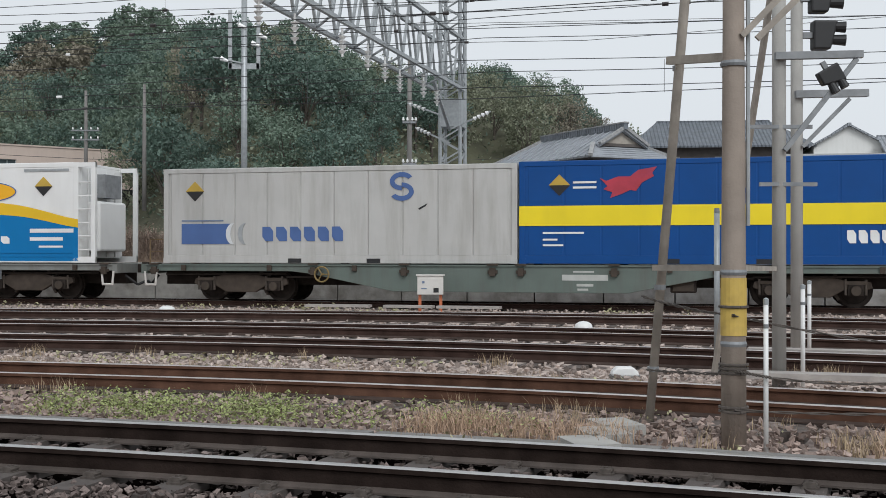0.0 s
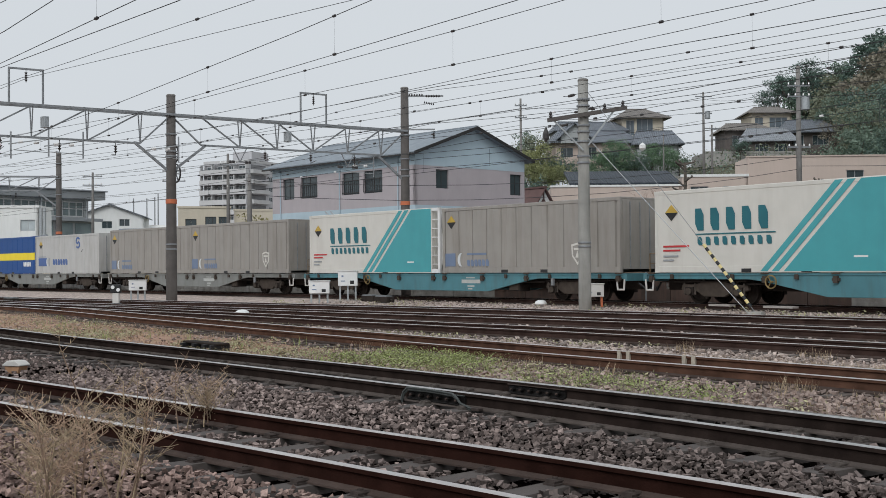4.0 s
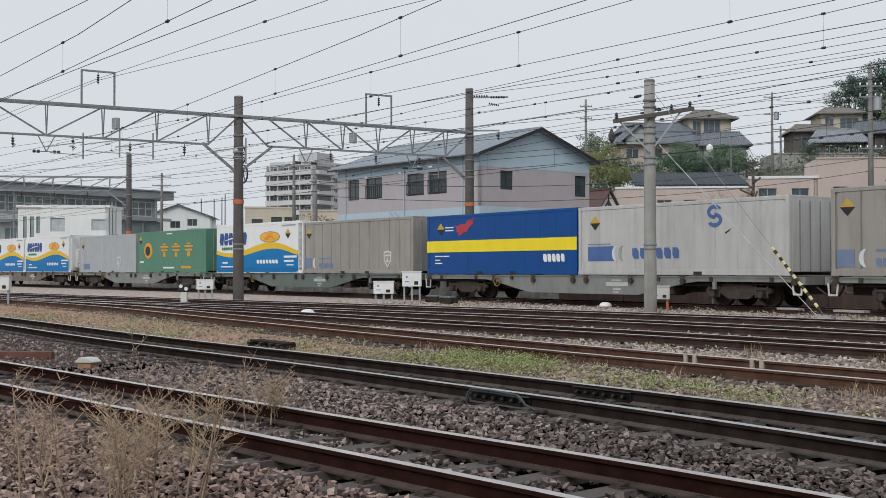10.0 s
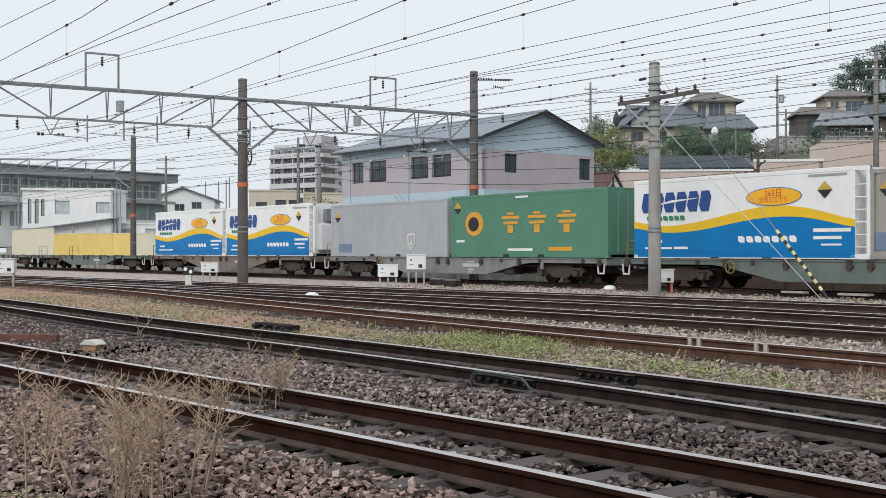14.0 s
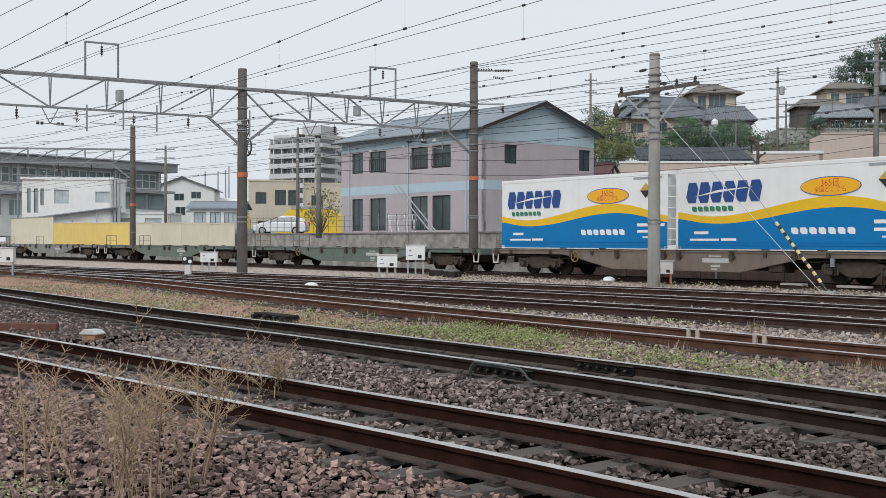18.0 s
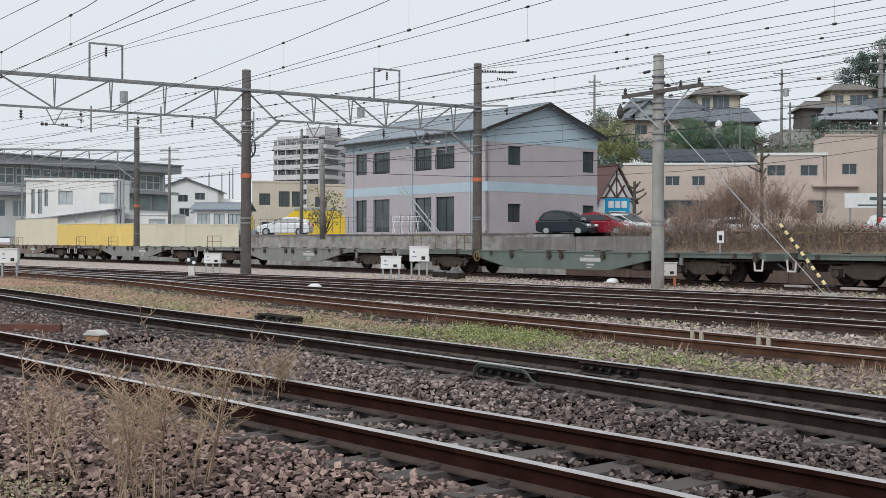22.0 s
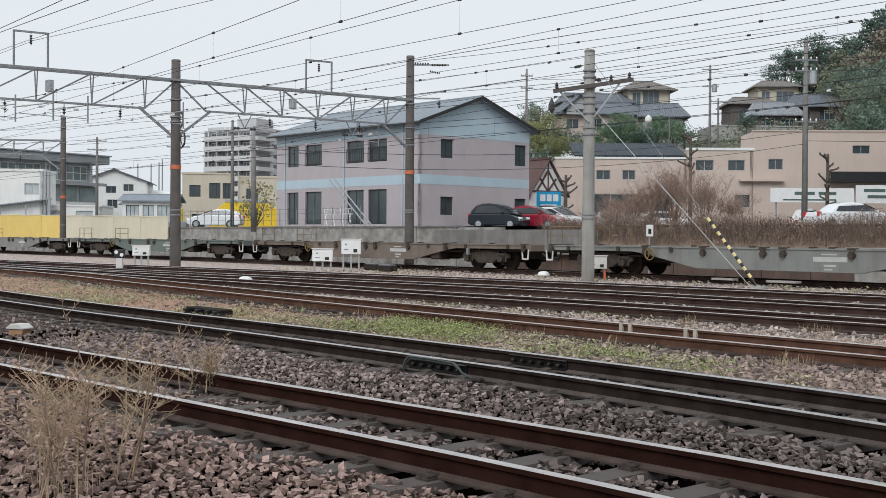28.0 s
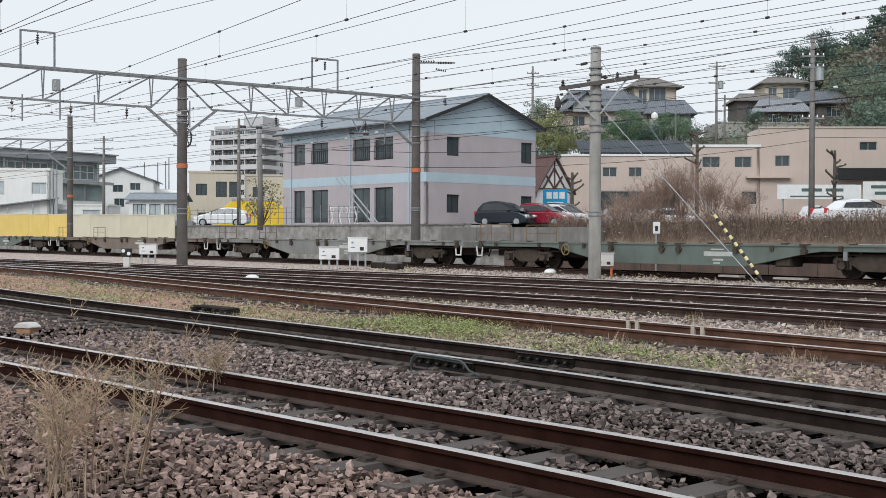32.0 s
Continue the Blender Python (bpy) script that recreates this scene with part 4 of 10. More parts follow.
def blue_yellow_box():
    b = Box(C_BLUE, "deep blue steel container with a bright yellow band", H=2.48, ribs=10, rib_depth=0.014, fill=0.46)
    b.bar("yellow_band", 0.0, 1.0, 0.435, 0.63, C_YEL, lift=0.012, label="bright yellow band")
    b.hazard(0.105, 0.235)
    b.bar("small_print", 0.14, 0.2, 0.2, 0.22, WHITE)
    b.bar("small_print", 0.14, 0.2, 0.25, 0.27, WHITE)
    b.shape("red_beast", [(0.208, 0.17), (0.225, 0.2), (0.255, 0.16), (0.285, 0.16), (0.305, 0.1), (0.352, 0.07), (0.34, 0.13), (0.345, 0.16), (0.315, 0.22), (0.3, 0.3), (0.285, 0.29), (0.262, 0.33), (0.235, 0.365), (0.24, 0.31), (0.218, 0.28), (0.228, 0.25)], mat("faded_red_graphic", (0.4, 0.035, 0.06), 0.5, 0, 0.2, 3, dirt=0.4, dirt_color=(0.12, 0.06, 0.2)), 0.009, "faded red leaping mark")
    for u0, u1, v in ((0.062, 0.168, 0.69), (0.062, 0.1, 0.755), (0.062, 0.115, 0.81)):
        b.bar("small_print", u0, u1, v, v + 0.018, WHITE)
    b.letters("word_mark", 0.803, 0.935, 0.685, 0.805, 5, WHITE)
    return b


def wave(u, k):
    """Edges of the golden wave: k = 0 its upper, 1 its lower edge."""
    us = [0, 0.08, 0.18, 0.3, 0.42, 0.54, 0.66, 0.76, 0.86, 1.0]
    hi = [0.515, 0.575, 0.6, 0.57, 0.505, 0.43, 0.385, 0.395, 0.455, 0.585]
    lo = [0.6, 0.655, 0.685, 0.67, 0.62, 0.555, 0.515, 0.515, 0.555, 0.665]
    return float(np.interp(u, us, lo if k else hi))


def smooth_wave(u, k):
    return sum(wave(min(1, max(0, u + d)), k) for d in (-0.06, -0.03, 0, 0.03, 0.06)) / 5


def ribbon(bm, top, low, y):
    """A flat band between two edges (x, z), one connected sheet with a rim."""
    rows = [[bm.verts.new((p[0], yy, p[1])) for p in edge] for edge, yy in ((top, -1.22), (top, y), (low, y), (low, -1.22))]
    for a, c in zip(rows, rows[1:]):
        for i in range(len(a) - 1):
            bm.faces.new((a[i], c[i], c[i + 1], a[i + 1]))


def wave_reefer():
    b = Box(C_WHITE, "white refrigerated container with a blue and gold wave", L=9.41, H=2.68, ladder=True)
    us = [i / 28 for i in range(29)]
    lo = [(u, smooth_wave(u, 1)) for u in us]
    bm, bm2 = bmesh.new(), bmesh.new()
    ribbon(bm, [b.pt(*p) for p in lo], [b.pt(u, 0.985) for u in us], -b.W / 2 - 0.006)
    ribbon(bm2, [b.pt(u, smooth_wave(u, 0)) for u in us], [b.pt(*p) for p in lo], -b.W / 2 - 0.007)
    part("blue_field", bm, C_SKY, b.thing, "cyan-blue lower field")
    part("gold_wave", bm2, C_GOLD, b.thing, "golden wave band")
    b.letters("word_mark", 0.035, 0.39, 0.17, 0.42, 6, C_NAVY, lean=0.018, gap=0.13)
    b.shape("swoosh", [(0.08, 0.345), (0.2, 0.27), (0.36, 0.25), (0.2, 0.3)], C_WHITE, 0.013)
    b.letters("green_print", 0.07, 0.27, 0.465, 0.525, 7, mat("green_print", (0.03, 0.2, 0.1), 0.5))
    ox, oz = b.pt(0.675, 0.285)
    b.shape("oval_badge", oval(ox, oz, 1.06, 0.29, 32), C_LOGO, 0.008, raw=True)
    b.shape("oval_badge", oval(ox, oz, 1.03, 0.26, 32), C_OVAL, 0.011, "orange oval badge", raw=True)
    cu = bpy.data.curves.new("days", "FONT")
    cu.body = "365日"
    cu.size, cu.align_x, cu.align_y = 0.27, "CENTER", "CENTER"
    tmp = bpy.data.objects.new("days", cu)
    me = bpy.data.meshes.new_from_object(tmp)
    me.materials.clear()
    me.materials.append(RED)
    bpy.data.objects.remove(tmp)
    part("days_print", me, None, b.thing, "red figures on the badge", m=pose(ox, -b.W / 2 - 0.0125, oz + 0.09, 90, 0, 0))
    b.print_text("badge_print", "全国どこでも", ox, oz - 0.1, 0.19, RED)
    b.hazard(0.885, 0.235)
    b.bar("small_print", 0.82, 0.97, 0.06, 0.085, GALV)
    b.letters("white_print", 0.52, 0.78, 0.735, 0.81, 7, WHITE)
    for u0, u1, v0, v1, ink in ((0.84, 0.985, 0.66, 0.7, WHITE), (0.84, 0.95, 0.745, 0.78, WHITE), (0.87, 0.95, 0.83, 0.85, WHITE), (0.08, 0.15, 0.77, 0.805, WHITE), (0.06, 0.2, 0.86, 0.885, WHITE), (0.21, 0.28, 0.855, 0.885, WHITE)):
        b.bar("small_print", u0, u1, v0, v1, ink)
    for v in (0.9, 0.935):
        part("lower_rail", bx(b.x0 + 0.15, b.x1 - 0.15, -b.W / 2 - 0.02, -b.W / 2, b.H * (1 - v) - 0.02, b.H * (1 - v) + 0.015), C_SKY, b.thing)
    return b


def striped_reefer():
    b = Box(C_CREAM, "cream and turquoise refrigerated container with diagonal stripes", L=9.3, H=2.62, ladder=True)
    b.shape("turquoise_field", [(0.85, 0.01), (0.995, 0.01), (0.995, 0.985), (0.56, 0.985)], C_TEAL, 0.007, "turquoise field with a slanting edge")
    for k in (0.02, 0.065):
        b.shape("stripe", [(0.85 - k, 0.01), (0.85 - k - 0.028, 0.01), (0.56 - k - 0.028, 0.985), (0.56 - k, 0.985)], C_TEAL, 0.007)
    b.hazard(0.08, 0.27)
    b.letters("word_mark", 0.19, 0.53, 0.235, 0.5, 5, C_TEALDK, gap=0.45)
    b.bar("word_rule", 0.19, 0.53, 0.535, 0.55, C_TEALDK)
    b.letters("word_mark_lower", 0.2, 0.53, 0.575, 0.675, 9, C_TEALDK, gap=0.45)
    for v, w in ((0.67, 0.12), (0.72, 0.08), (0.79, 0.07), (0.84, 0.05)):
        b.bar("small_print", 0.04, 0.04 + w, v, v + 0.022, RED if v < 0.75 else GALV)
    b.bar("small_print", 0.82, 0.87, 0.82, 0.84, WHITE)
    return b


def lime():
    b = Box(C_LIME, "faded lime-green container with a red stripe", H=2.55, ribs=10, rib_depth=0.02, end=C_LIMEDK)
    b.bar("red_stripe", 0.0, 1.0, 0.425, 0.49, RED, lift=0.008, label="red stripe along the side")
    b.letters("red_print", 0.27, 0.64, 0.19, 0.34, 8, mat("faded_red_print", (0.42, 0.08, 0.04), 0.6))
    b.bar("red_print", 0.19, 0.225, 0.2, 0.34, mat("faded_red_print", (0.42, 0.08, 0.04)))
    for u in (0.185, 0.4, 0.6, 0.8):
        b.bar("white_patch", u, u + 0.045, 0.4, 0.55, C_WHITE, lift=0.011, label="small white notice patch")
    b.hazard(0.06, 0.29)
    b.bar("small_print", 0.57, 0.82, 0.73, 0.8, C_LIMEDK)
    b.bar("small_print", 0.02, 0.12, 0.66, 0.68, C_LIMEDK)
    return b


def parcel_green():
    b = Box(C_GREEN, "green steel container with three large orange marks", H=2.55, ribs=7, rib_depth=0.01)
    og = mat("orange_sign_paint", (0.62, 0.3, 0.03), 0.55, 0, 0.05, 3)
    x, z = b.pt(0.17, 0.46)
    b.shape("oval_badge", oval(x, z, 0.6, 0.5, 24), og, 0.008, "orange oval badge", raw=True)
    b.shape("oval_badge", oval(x - 0.05, z - 0.02, 0.36, 0.3, 16), BLACK, 0.011, raw=True)
    for u in (0.36, 0.53, 0.71):
        b.bar("orange_mark", u + 0.035, u + 0.08, 0.3, 0.335, og)
        b.bar("orange_mark", u, u + 0.115, 0.355, 0.4, og)
        b.bar("orange_mark", u + 0.01, u + 0.105, 0.44, 0.485, og)
        b.bar("orange_mark", u + 0.04, u + 0.075, 0.5, 0.62, og)
    b.hazard(0.05, 0.2)
    b.bar("small_print", 0.45, 0.53, 0.05, 0.08, WHITE)
    b.bar("small_print", 0.04, 0.1, 0.72, 0.76, WHITE)
    b.bar("small_print", 0.66, 0.8, 0.84, 0.9, og)
    b.bar("small_print", 0.4, 0.56, 0.86, 0.9, WHITE)
    return b


def place(thing, along, z):
    MOVERS.append((thing, along, z))


PAINTS = {
    "green": (W_GREEN, "grey-green flat container wagon on two bogies"),
    "grey": (W_GREY, "dusty grey flat container wagon on two bogies"),
    "teal": (W_TEAL, "blue-green flat container wagon on two bogies"),
    "brown": (W_BROWN, "brown dusty flat container wagon on two bogies"),
}
WAGON_ORDER = ["green", "grey", "teal", "teal", "grey", "grey", "green", "grey", "brown", "green", "green", "grey", "grey", "brown", "green", "grey", "brown", "green", "grey"]
LOADS = [(light_grey_box, blue_yellow_box), (wave_reefer, wave_reefer), (striped_reefer, lime), (striped_reefer, grey_ribbed), (grey_ribbed, grey_ribbed), (blue_yellow_box, light_grey_box), (wave_reefer, grey_ribbed), (grey_smooth, parcel_green), (wave_reefer, wave_reefer)]
SEATS = [(-4.48, 5.01), (-5.05, 4.5), (-4.66, 4.78), (-4.7, 4.84), (-4.9, 4.57), (-4.95, 4.57), (-4.45, 4.97), (-4.5, 5.2), (-4.47, 4.94)]  # where the containers stand on each wagon
built, made = {}, {}
for k, paint in enumerate(WAGON_ORDER):
    mid = FRONT + PITCH / 2 - PITCH * k
    if paint in built:
        wg = copy_thing(built[paint], pose(0, 0, 0))
    else:
        wg = built[paint] = wagon(*PAINTS[paint])
    place(wg, mid, RAIL_DZ)
    if k < len(LOADS):
        for along, kind in zip(SEATS[k], LOADS[k]):
            ct = copy_thing(made[kind], pose(0, 0, 0)) if kind in made else kind().thing
            made.setdefault(kind, ct)
            place(ct, mid + along, RAIL_DZ + 1.0)
LOT_Z = 1.72

# ---- masts, gantries and wires ----
TOWN = pose(-0.288, -0.309, 0, 0, 0, 43.84)  # the town's own grid: x to its right, y away from the yard


def tw(x, y, z=0.0):
    return TOWN @ Vector((x, y, z))


def insulator(bm, p, r=0.06, h=0.16, discs=3):
    """A small string of porcelain discs hanging at p."""
    for i in range(discs):
        z = p[2] - i * h / discs
        lathe(bm, [(0.015, z), (r, z - 0.012), (r, z - 0.022), (0.015, z - h / discs)], 8, (p[0], p[1], 0))


def mast(m, h, r, material, label, band_z=None, name="catenary_mast", rings=()):
    """A round spun-concrete mast with steel bands."""
    t = tagged(empty(name, m), label, "mast", "masts of the overhead line")
    part("pole", lathe(bmesh.new(), [(r * 1.15, -0.25), (r * 1.12, 0.5), (r, h * 0.6), (r * 0.9, h)], 18), material, t, smooth=True)
    part("cap", lathe(bmesh.new(), [(r * 0.93, h - 0.04), (r * 0.95, h), (r * 0.8, h + 0.04)], 18), CONC_DARK, t)
    if band_z:
        part("marker_band", lathe(bmesh.new(), [(r * 1.13, band_z - 0.09), (r * 1.14, band_z), (r * 1.13, band_z + 0.09)], 18), ORANGE, t, "orange marker band")
    for z in rings:
        part("steel_band", lathe(bmesh.new(), [(r * 1.14, z - 0.03), (r * 1.18, z - 0.02), (r * 1.18, z + 0.02), (r * 1.14, z + 0.03)], 18), GALV_DARK, t)
    return t


P1 = Vector((-39.2, 28.65, GROUND_Z))
PM = Vector((-36.1, 39.5, GROUND_Z))
gd = (P1 - PM).normalized()
P0 = P1 + gd * 17.5
mast(pose(*P1), 8.5, 0.2, POLE_BROWN, "tall brown-stained concrete mast carrying a lattice gantry", 4.15, rings=(2.2, 2.4, 6.0, 6.2, 6.9, 7.7))
mast(pose(*PM), 9.7, 0.2, POLE_BROWN, "tall dark mast behind the train carrying a gantry end", 4.35, rings=(2.5, 2.6, 5.6, 5.9, 6.4, 7.5))
mast(pose(*P0), 8.4, 0.2, POLE_BROWN, "tall brown-stained concrete mast at the gantry's far end", rings=(6.0, 7.7))


def gantry(a, b, z1, z0, pitch, label, hoops=(), knee=True):
    """A lattice beam across the tracks between two masts: chords, web bars, knee braces, wire hoops."""
    g = tagged(empty("lattice_gantry"), label, "gantry")
    d = b - a
    n = Vector((-d.y, d.x, 0)).normalized()
    L = d.length
    u = d / L

    def at(s, z, off=0.0):
        p = a + u * s + n * off
        return Vector((p.x, p.y, z))
    for off in (-0.22, 0.22):
        part("top_chord", beam(bmesh.new(), at(0, z1, off), at(L, z1, off), 0.07, 0.09), GALV_DARK, g)
    part("bottom_chord", beam(bmesh.new(), at(1.3, z0), at(L - 1.3, z0), 0.08, 0.08), GALV_DARK, g)
    k = max(2, round((L - 2.6) / pitch))
    p = (L - 2.6) / k
    for i in range(k):
        s = 1.3 + i * p
        up = i >= k / 2
        part("diagonal", beam(bmesh.new(), at(s, z0 if up else z1), at(s + p, z1 if up else z0), 0.05, 0.06), GALV_DARK, g)
        vt = bmesh.new()
        for off in (-0.22, 0.22):
            beam(vt, at(s + p, z1, off), at(s + p, z0), 0.04, 0.045)
        part("upright", vt, GALV_DARK, g)
        if i % 3 == 1:
            hg = bmesh.new()
            for ds in (-0.32, 0.32):
                beam(hg, at(s + ds, z0), at(s, z0 - 0.62), 0.035, 0.035)
            part("hanger_frame", hg, GALV_DARK, g)
            ib = bmesh.new()
            q = at(s, z0 - 0.62)
            tube(ib, q - u * 0.5, q + u * 0.5, 0.015, n=6)
            for ds in (-0.45, -0.3, 0.3, 0.45):
                tube(ib, q + u * (ds - 0.05), q + u * (ds + 0.05), 0.06, 0.06, 8)
            part("insulator", ib, INSUL_DK, g)
        if i in (2, 5):
            q = at(s + 0.5, (z0 + z1) / 2)
            part("junction_box", bx(-0.15, 0.15, -0.1, 0.1, -0.22, 0.22, pose(*q)), GALV, g, bevel=0.015)
    for e, s0 in ((1, 0.0), (-1, L)):
        part("end_diagonal", beam(bmesh.new(), at(s0 + e * 1.3, z0), at(s0 + e * 0.1, z1 - 0.1), 0.06, 0.06), GALV_DARK, g)
        if knee:
            part("knee_brace", beam(bmesh.new(), at(s0 + e * 1.5, z0), at(s0 + e * 0.15, z0 - 1.05), 0.08, 0.1), GALV_DARK, g)
    for s in hoops:
        hp = bmesh.new()
        for ds in (-0.63, 0.63):
            beam(hp, at(s + ds, z1), at(s + ds, z1 + 1.38), 0.06, 0.06)
        beam(hp, at(s - 0.66, z1 + 1.38), at(s + 0.66, z1 + 1.38), 0.07, 0.07)
        part("wire_hoop", hp, GALV_DARK, g, "upright hoop for feeder wires")
        q = at(s, z1 + 1.36)
        ib = bmesh.new()
        tube(ib, q, q - Vector((0, 0, 0.5)), 0.012, n=6)
        insulator(ib, q - Vector((0, 0, 0.1)), 0.06, 0.36, 4)
        part("insulator", ib, INSUL_DK, g)
    for s in np.arange(2.0, L - 1.5, 2.2):
        if random.random() < 0.75:
            q = at(s, z0 - 0.03)
            ib = bmesh.new()
            tube(ib, q, q - Vector((0, 0, 0.5)), 0.014, n=6)
            insulator(ib, q - Vector((0, 0, 0.12)), 0.07, 0.3, 3)
            w = n * random.choice((-0.5, 0.5))
            tube(ib, q - Vector((0, 0, 0.48)), q - Vector((0, 0, 0.42)) + w, 0.014, n=6)
            part("hanger", ib, INSUL_DK, g)
    return g


GAN = "dark weathered steel lattice gantry spanning the tracks"
PAIR_L = (PM - P1).length
gantry(P1, PM, 7.52, 6.35, 1.75, GAN, hoops=(PAIR_L * 0.58,))
gantry(P0, P1, 7.52, 6.3, 2.05, GAN, hoops=(17.5 - 5.75,))
PL = tw(-20.95, 80, GROUND_Z)
PL2 = tw(-52, 77.0, GROUND_Z)
mast(pose(*PL), 9.3, 0.19, POLE_BROWN, "dark mast with insulator arms behind the train", 3.9, rings=(2, 5, 6.5, 7.6, 8.6))
gantry(PL2, PL, 7.55, 6.6, 1.9, "distant steel lattice gantry over the station tracks")
# a pulley wheel and weights hanging at the first mast
bal = tagged(empty("wire_tensioner", pose(P1.x - 0.55, P1.y + 0.55, 0)), "dark wire-tensioning pulley on the mast", "tensioner")
for k, z in enumerate((6.0, 5.2)):
    wb = bmesh.new()
    for i in range(16):
        a0, a1 = 2 * math.pi * i / 16, 2 * math.pi * (i + 1) / 16
        beam(wb, (0.3 * math.cos(a0), k * 0.1, z + 0.38 * math.sin(a0)), (0.3 * math.cos(a1), k * 0.1, z + 0.38 * math.sin(a1)), 0.05, 0.05)
    for i in range(3):
        a0 = math.pi * i / 3
        beam(wb, (-0.3 * math.cos(a0), k * 0.1, z - 0.38 * math.sin(a0)), (0.3 * math.cos(a0), k * 0.1, z + 0.38 * math.sin(a0)), 0.03, 0.03)
    part("pulley", wb, INSUL_DK, bal)
part("bracket", beam(bmesh.new(), (0, 0, 6.45), (0.55, -0.55, 6.6), 0.06, 0.08), GALV_DARK, bal)
part("hanging_rod", tb((0.05, 0.0, 4.2), (0.05, 0.0, 5.0), 0.03), INSUL_DK, bal)

# side arm with dead-end insulators on the mast behind the train
def strings(m, spans, label, arm_to=None):
    t = tagged(empty("insulator_arm", m), label, "insulator")
    if arm_to:
        part("arm", beam(bmesh.new(), (0, 0, 0), arm_to, 0.06, 0.07), GALV_DARK, t)
    for a, b in spans:
        a, b = Vector(a), Vector(b)
        ib = bmesh.new()
        d = (b - a) / 6
        for i in range(6):
            tube(ib, a + d * i, a + d * (i + 0.6), 0.07, 0.03, n=8)
        part("insulator", ib, INSUL_DK, t)
    return t


strings(pose(PM.x, PM.y, 9.15, 0, 0, 40), [((0.2, 0, 0.05), (0.9, 0, 0.05)), ((1.0, 0, 0), (1.7, -0.1, -0.02)), ((0.9, 0.3, -0.25), (1.4, 0.3, -0.35))], "dark insulator strings on a mast arm", (1.8, 0, 0))
strings(pose(PM.x, PM.y, 7.6, 0, 0, 40), [((1.35, 0, -0.1), (1.35, 0, -0.45))], "short insulator arm on the mast", (1.4, 0, 0.0))

# the pale concrete mast in front of the train
CP = (-19.82, 29.62, GROUND_Z)
mast(pose(*CP), 7.1, 0.175, mat("streaked_mast_concrete", (0.3, 0.295, 0.275), 0.9, 0, 0.15, 2, 0.25, 50, streak=0.6, dirt_color=(0.15, 0.135, 0.115)), "pale weathered concrete mast with steel bands", name="concrete_mast", rings=(1.98, 2.1, 4.55, 4.75, 5.2, 5.5, 5.7, 6.0, 6.3, 6.5))
ca = tagged(empty("timber_crossarm", pose(CP[0], CP[1], 0, 0, 0, 43.8)), "dark timber crossarm with insulators on the concrete mast", "crossarm")
part("arm", beam(bmesh.new(), (-1.15, -0.25, 5.66), (1.3, -0.25, 6.05), 0.1, 0.12), mat("old_timber", (0.09, 0.08, 0.075), 0.85, 0, 0.2, 8), ca)
part("brace", beam(bmesh.new(), (-0.95, -0.22, 5.66), (-0.05, -0.22, 4.75), 0.05, 0.05), GALV, ca)
part("brace", beam(bmesh.new(), (0.9, -0.22, 5.95), (0.1, -0.22, 4.9), 0.05, 0.05), GALV, ca)
for x, z in ((-1.05, 5.73), (0.62, 5.98), (1.18, 6.07)):
    part("insulator", lathe(bmesh.new(), [(0.02, z), (0.07, z + 0.03), (0.03, z + 0.08), (0.06, z + 0.12), (0.02, z + 0.2)], 10, (x, -0.25, 0)), INSUL_DK, ca)
part("hanging_insulator", lathe(bmesh.new(), [(0.02, 5.0), (0.1, 5.1), (0.1, 5.25), (0.02, 5.45)], 10, (-1.2, -0.25, 0)), INSUL_DK, ca)
# anchor wires, the lower one in a striped sleeve
guy = tagged(empty("anchor_stay"), "anchor wires of the mast in a yellow and black striped sleeve", "stay")
g0, g1 = Vector((-14.5, 30.2, GROUND_Z)), Vector((CP[0], CP[1], 6.75))
part("wire", tb(g0, g1, 0.009, n=6), GALV_DARK, guy)
part("wire", tb(g0 + Vector((-0.25, 0.05, 0)), Vector((CP[0], CP[1], 5.3)), 0.011, n=6), GALV, guy)
dvec = (g1 - g0).normalized()
for i in range(18):
    part("sleeve_stripe", tb(g0 + dvec * (0.25 + i * 0.125), g0 + dvec * (0.25 + (i + 1) * 0.125), 0.045, n=10), mat("faded_yellow_sleeve", (0.72, 0.6, 0.28), 0.6, 0, 0.15, 6) if i % 2 else BLACK, guy)
part("anchor_block", bx(g0.x - 0.2, g0.x + 0.2, g0.y - 0.15, g0.y + 0.15, GROUND_Z - 0.05, GROUND_Z + 0.06), CONC, guy)
for dx, dz, col in ((1.95, 4.75, INSUL), (0.0, 0, None)):
    if col:
        part("egg_insulator", lathe(bmesh.new(), [(0.02, -0.12), (0.1, -0.05), (0.1, 0.05), (0.02, 0.12)], 10, (CP[0] + dx, CP[1] + 0.2, dz)), col, guy)


# ---- wires over the yard ----
def wire(pts, r=0.013, label="dark overhead wire", sag=0.0, name="overhead_wire"):
    """One wire through points, each span sagging."""
    bm = bmesh.new()
    rings = []
    out = []
    for a, b in zip(pts, pts[1:]):
        a, b = Vector(a), Vector(b)
        k = max(2, int((b - a).length / 4))
        for i in range(k + (b == Vector(pts[-1]))):
            f = i / k
            p = a.lerp(b, f)
            p.z -= sag * 4 * f * (1 - f)
            out.append(p)
    for i, p in enumerate(out):
        d = (out[min(i + 1, len(out) - 1)] - out[max(i - 1, 0)]).normalized()
        s = d.cross(Vector((0, 0, 1))).normalized()
        u = s.cross(d)
        rings.append([bm.verts.new(p + (s * math.cos(a) + u * math.sin(a)) * r) for a in (0.3, 0.3 + 2.094, 0.3 + 4.189)])
    for a, b in zip(rings, rings[1:]):
        for i in range(3):
            bm.faces.new((a[i], a[(i + 1) % 3], b[(i + 1) % 3], b[i]))
    return tagged(part(name, bm, WIRE, smooth=True), label, "wire", "wires over the yard")


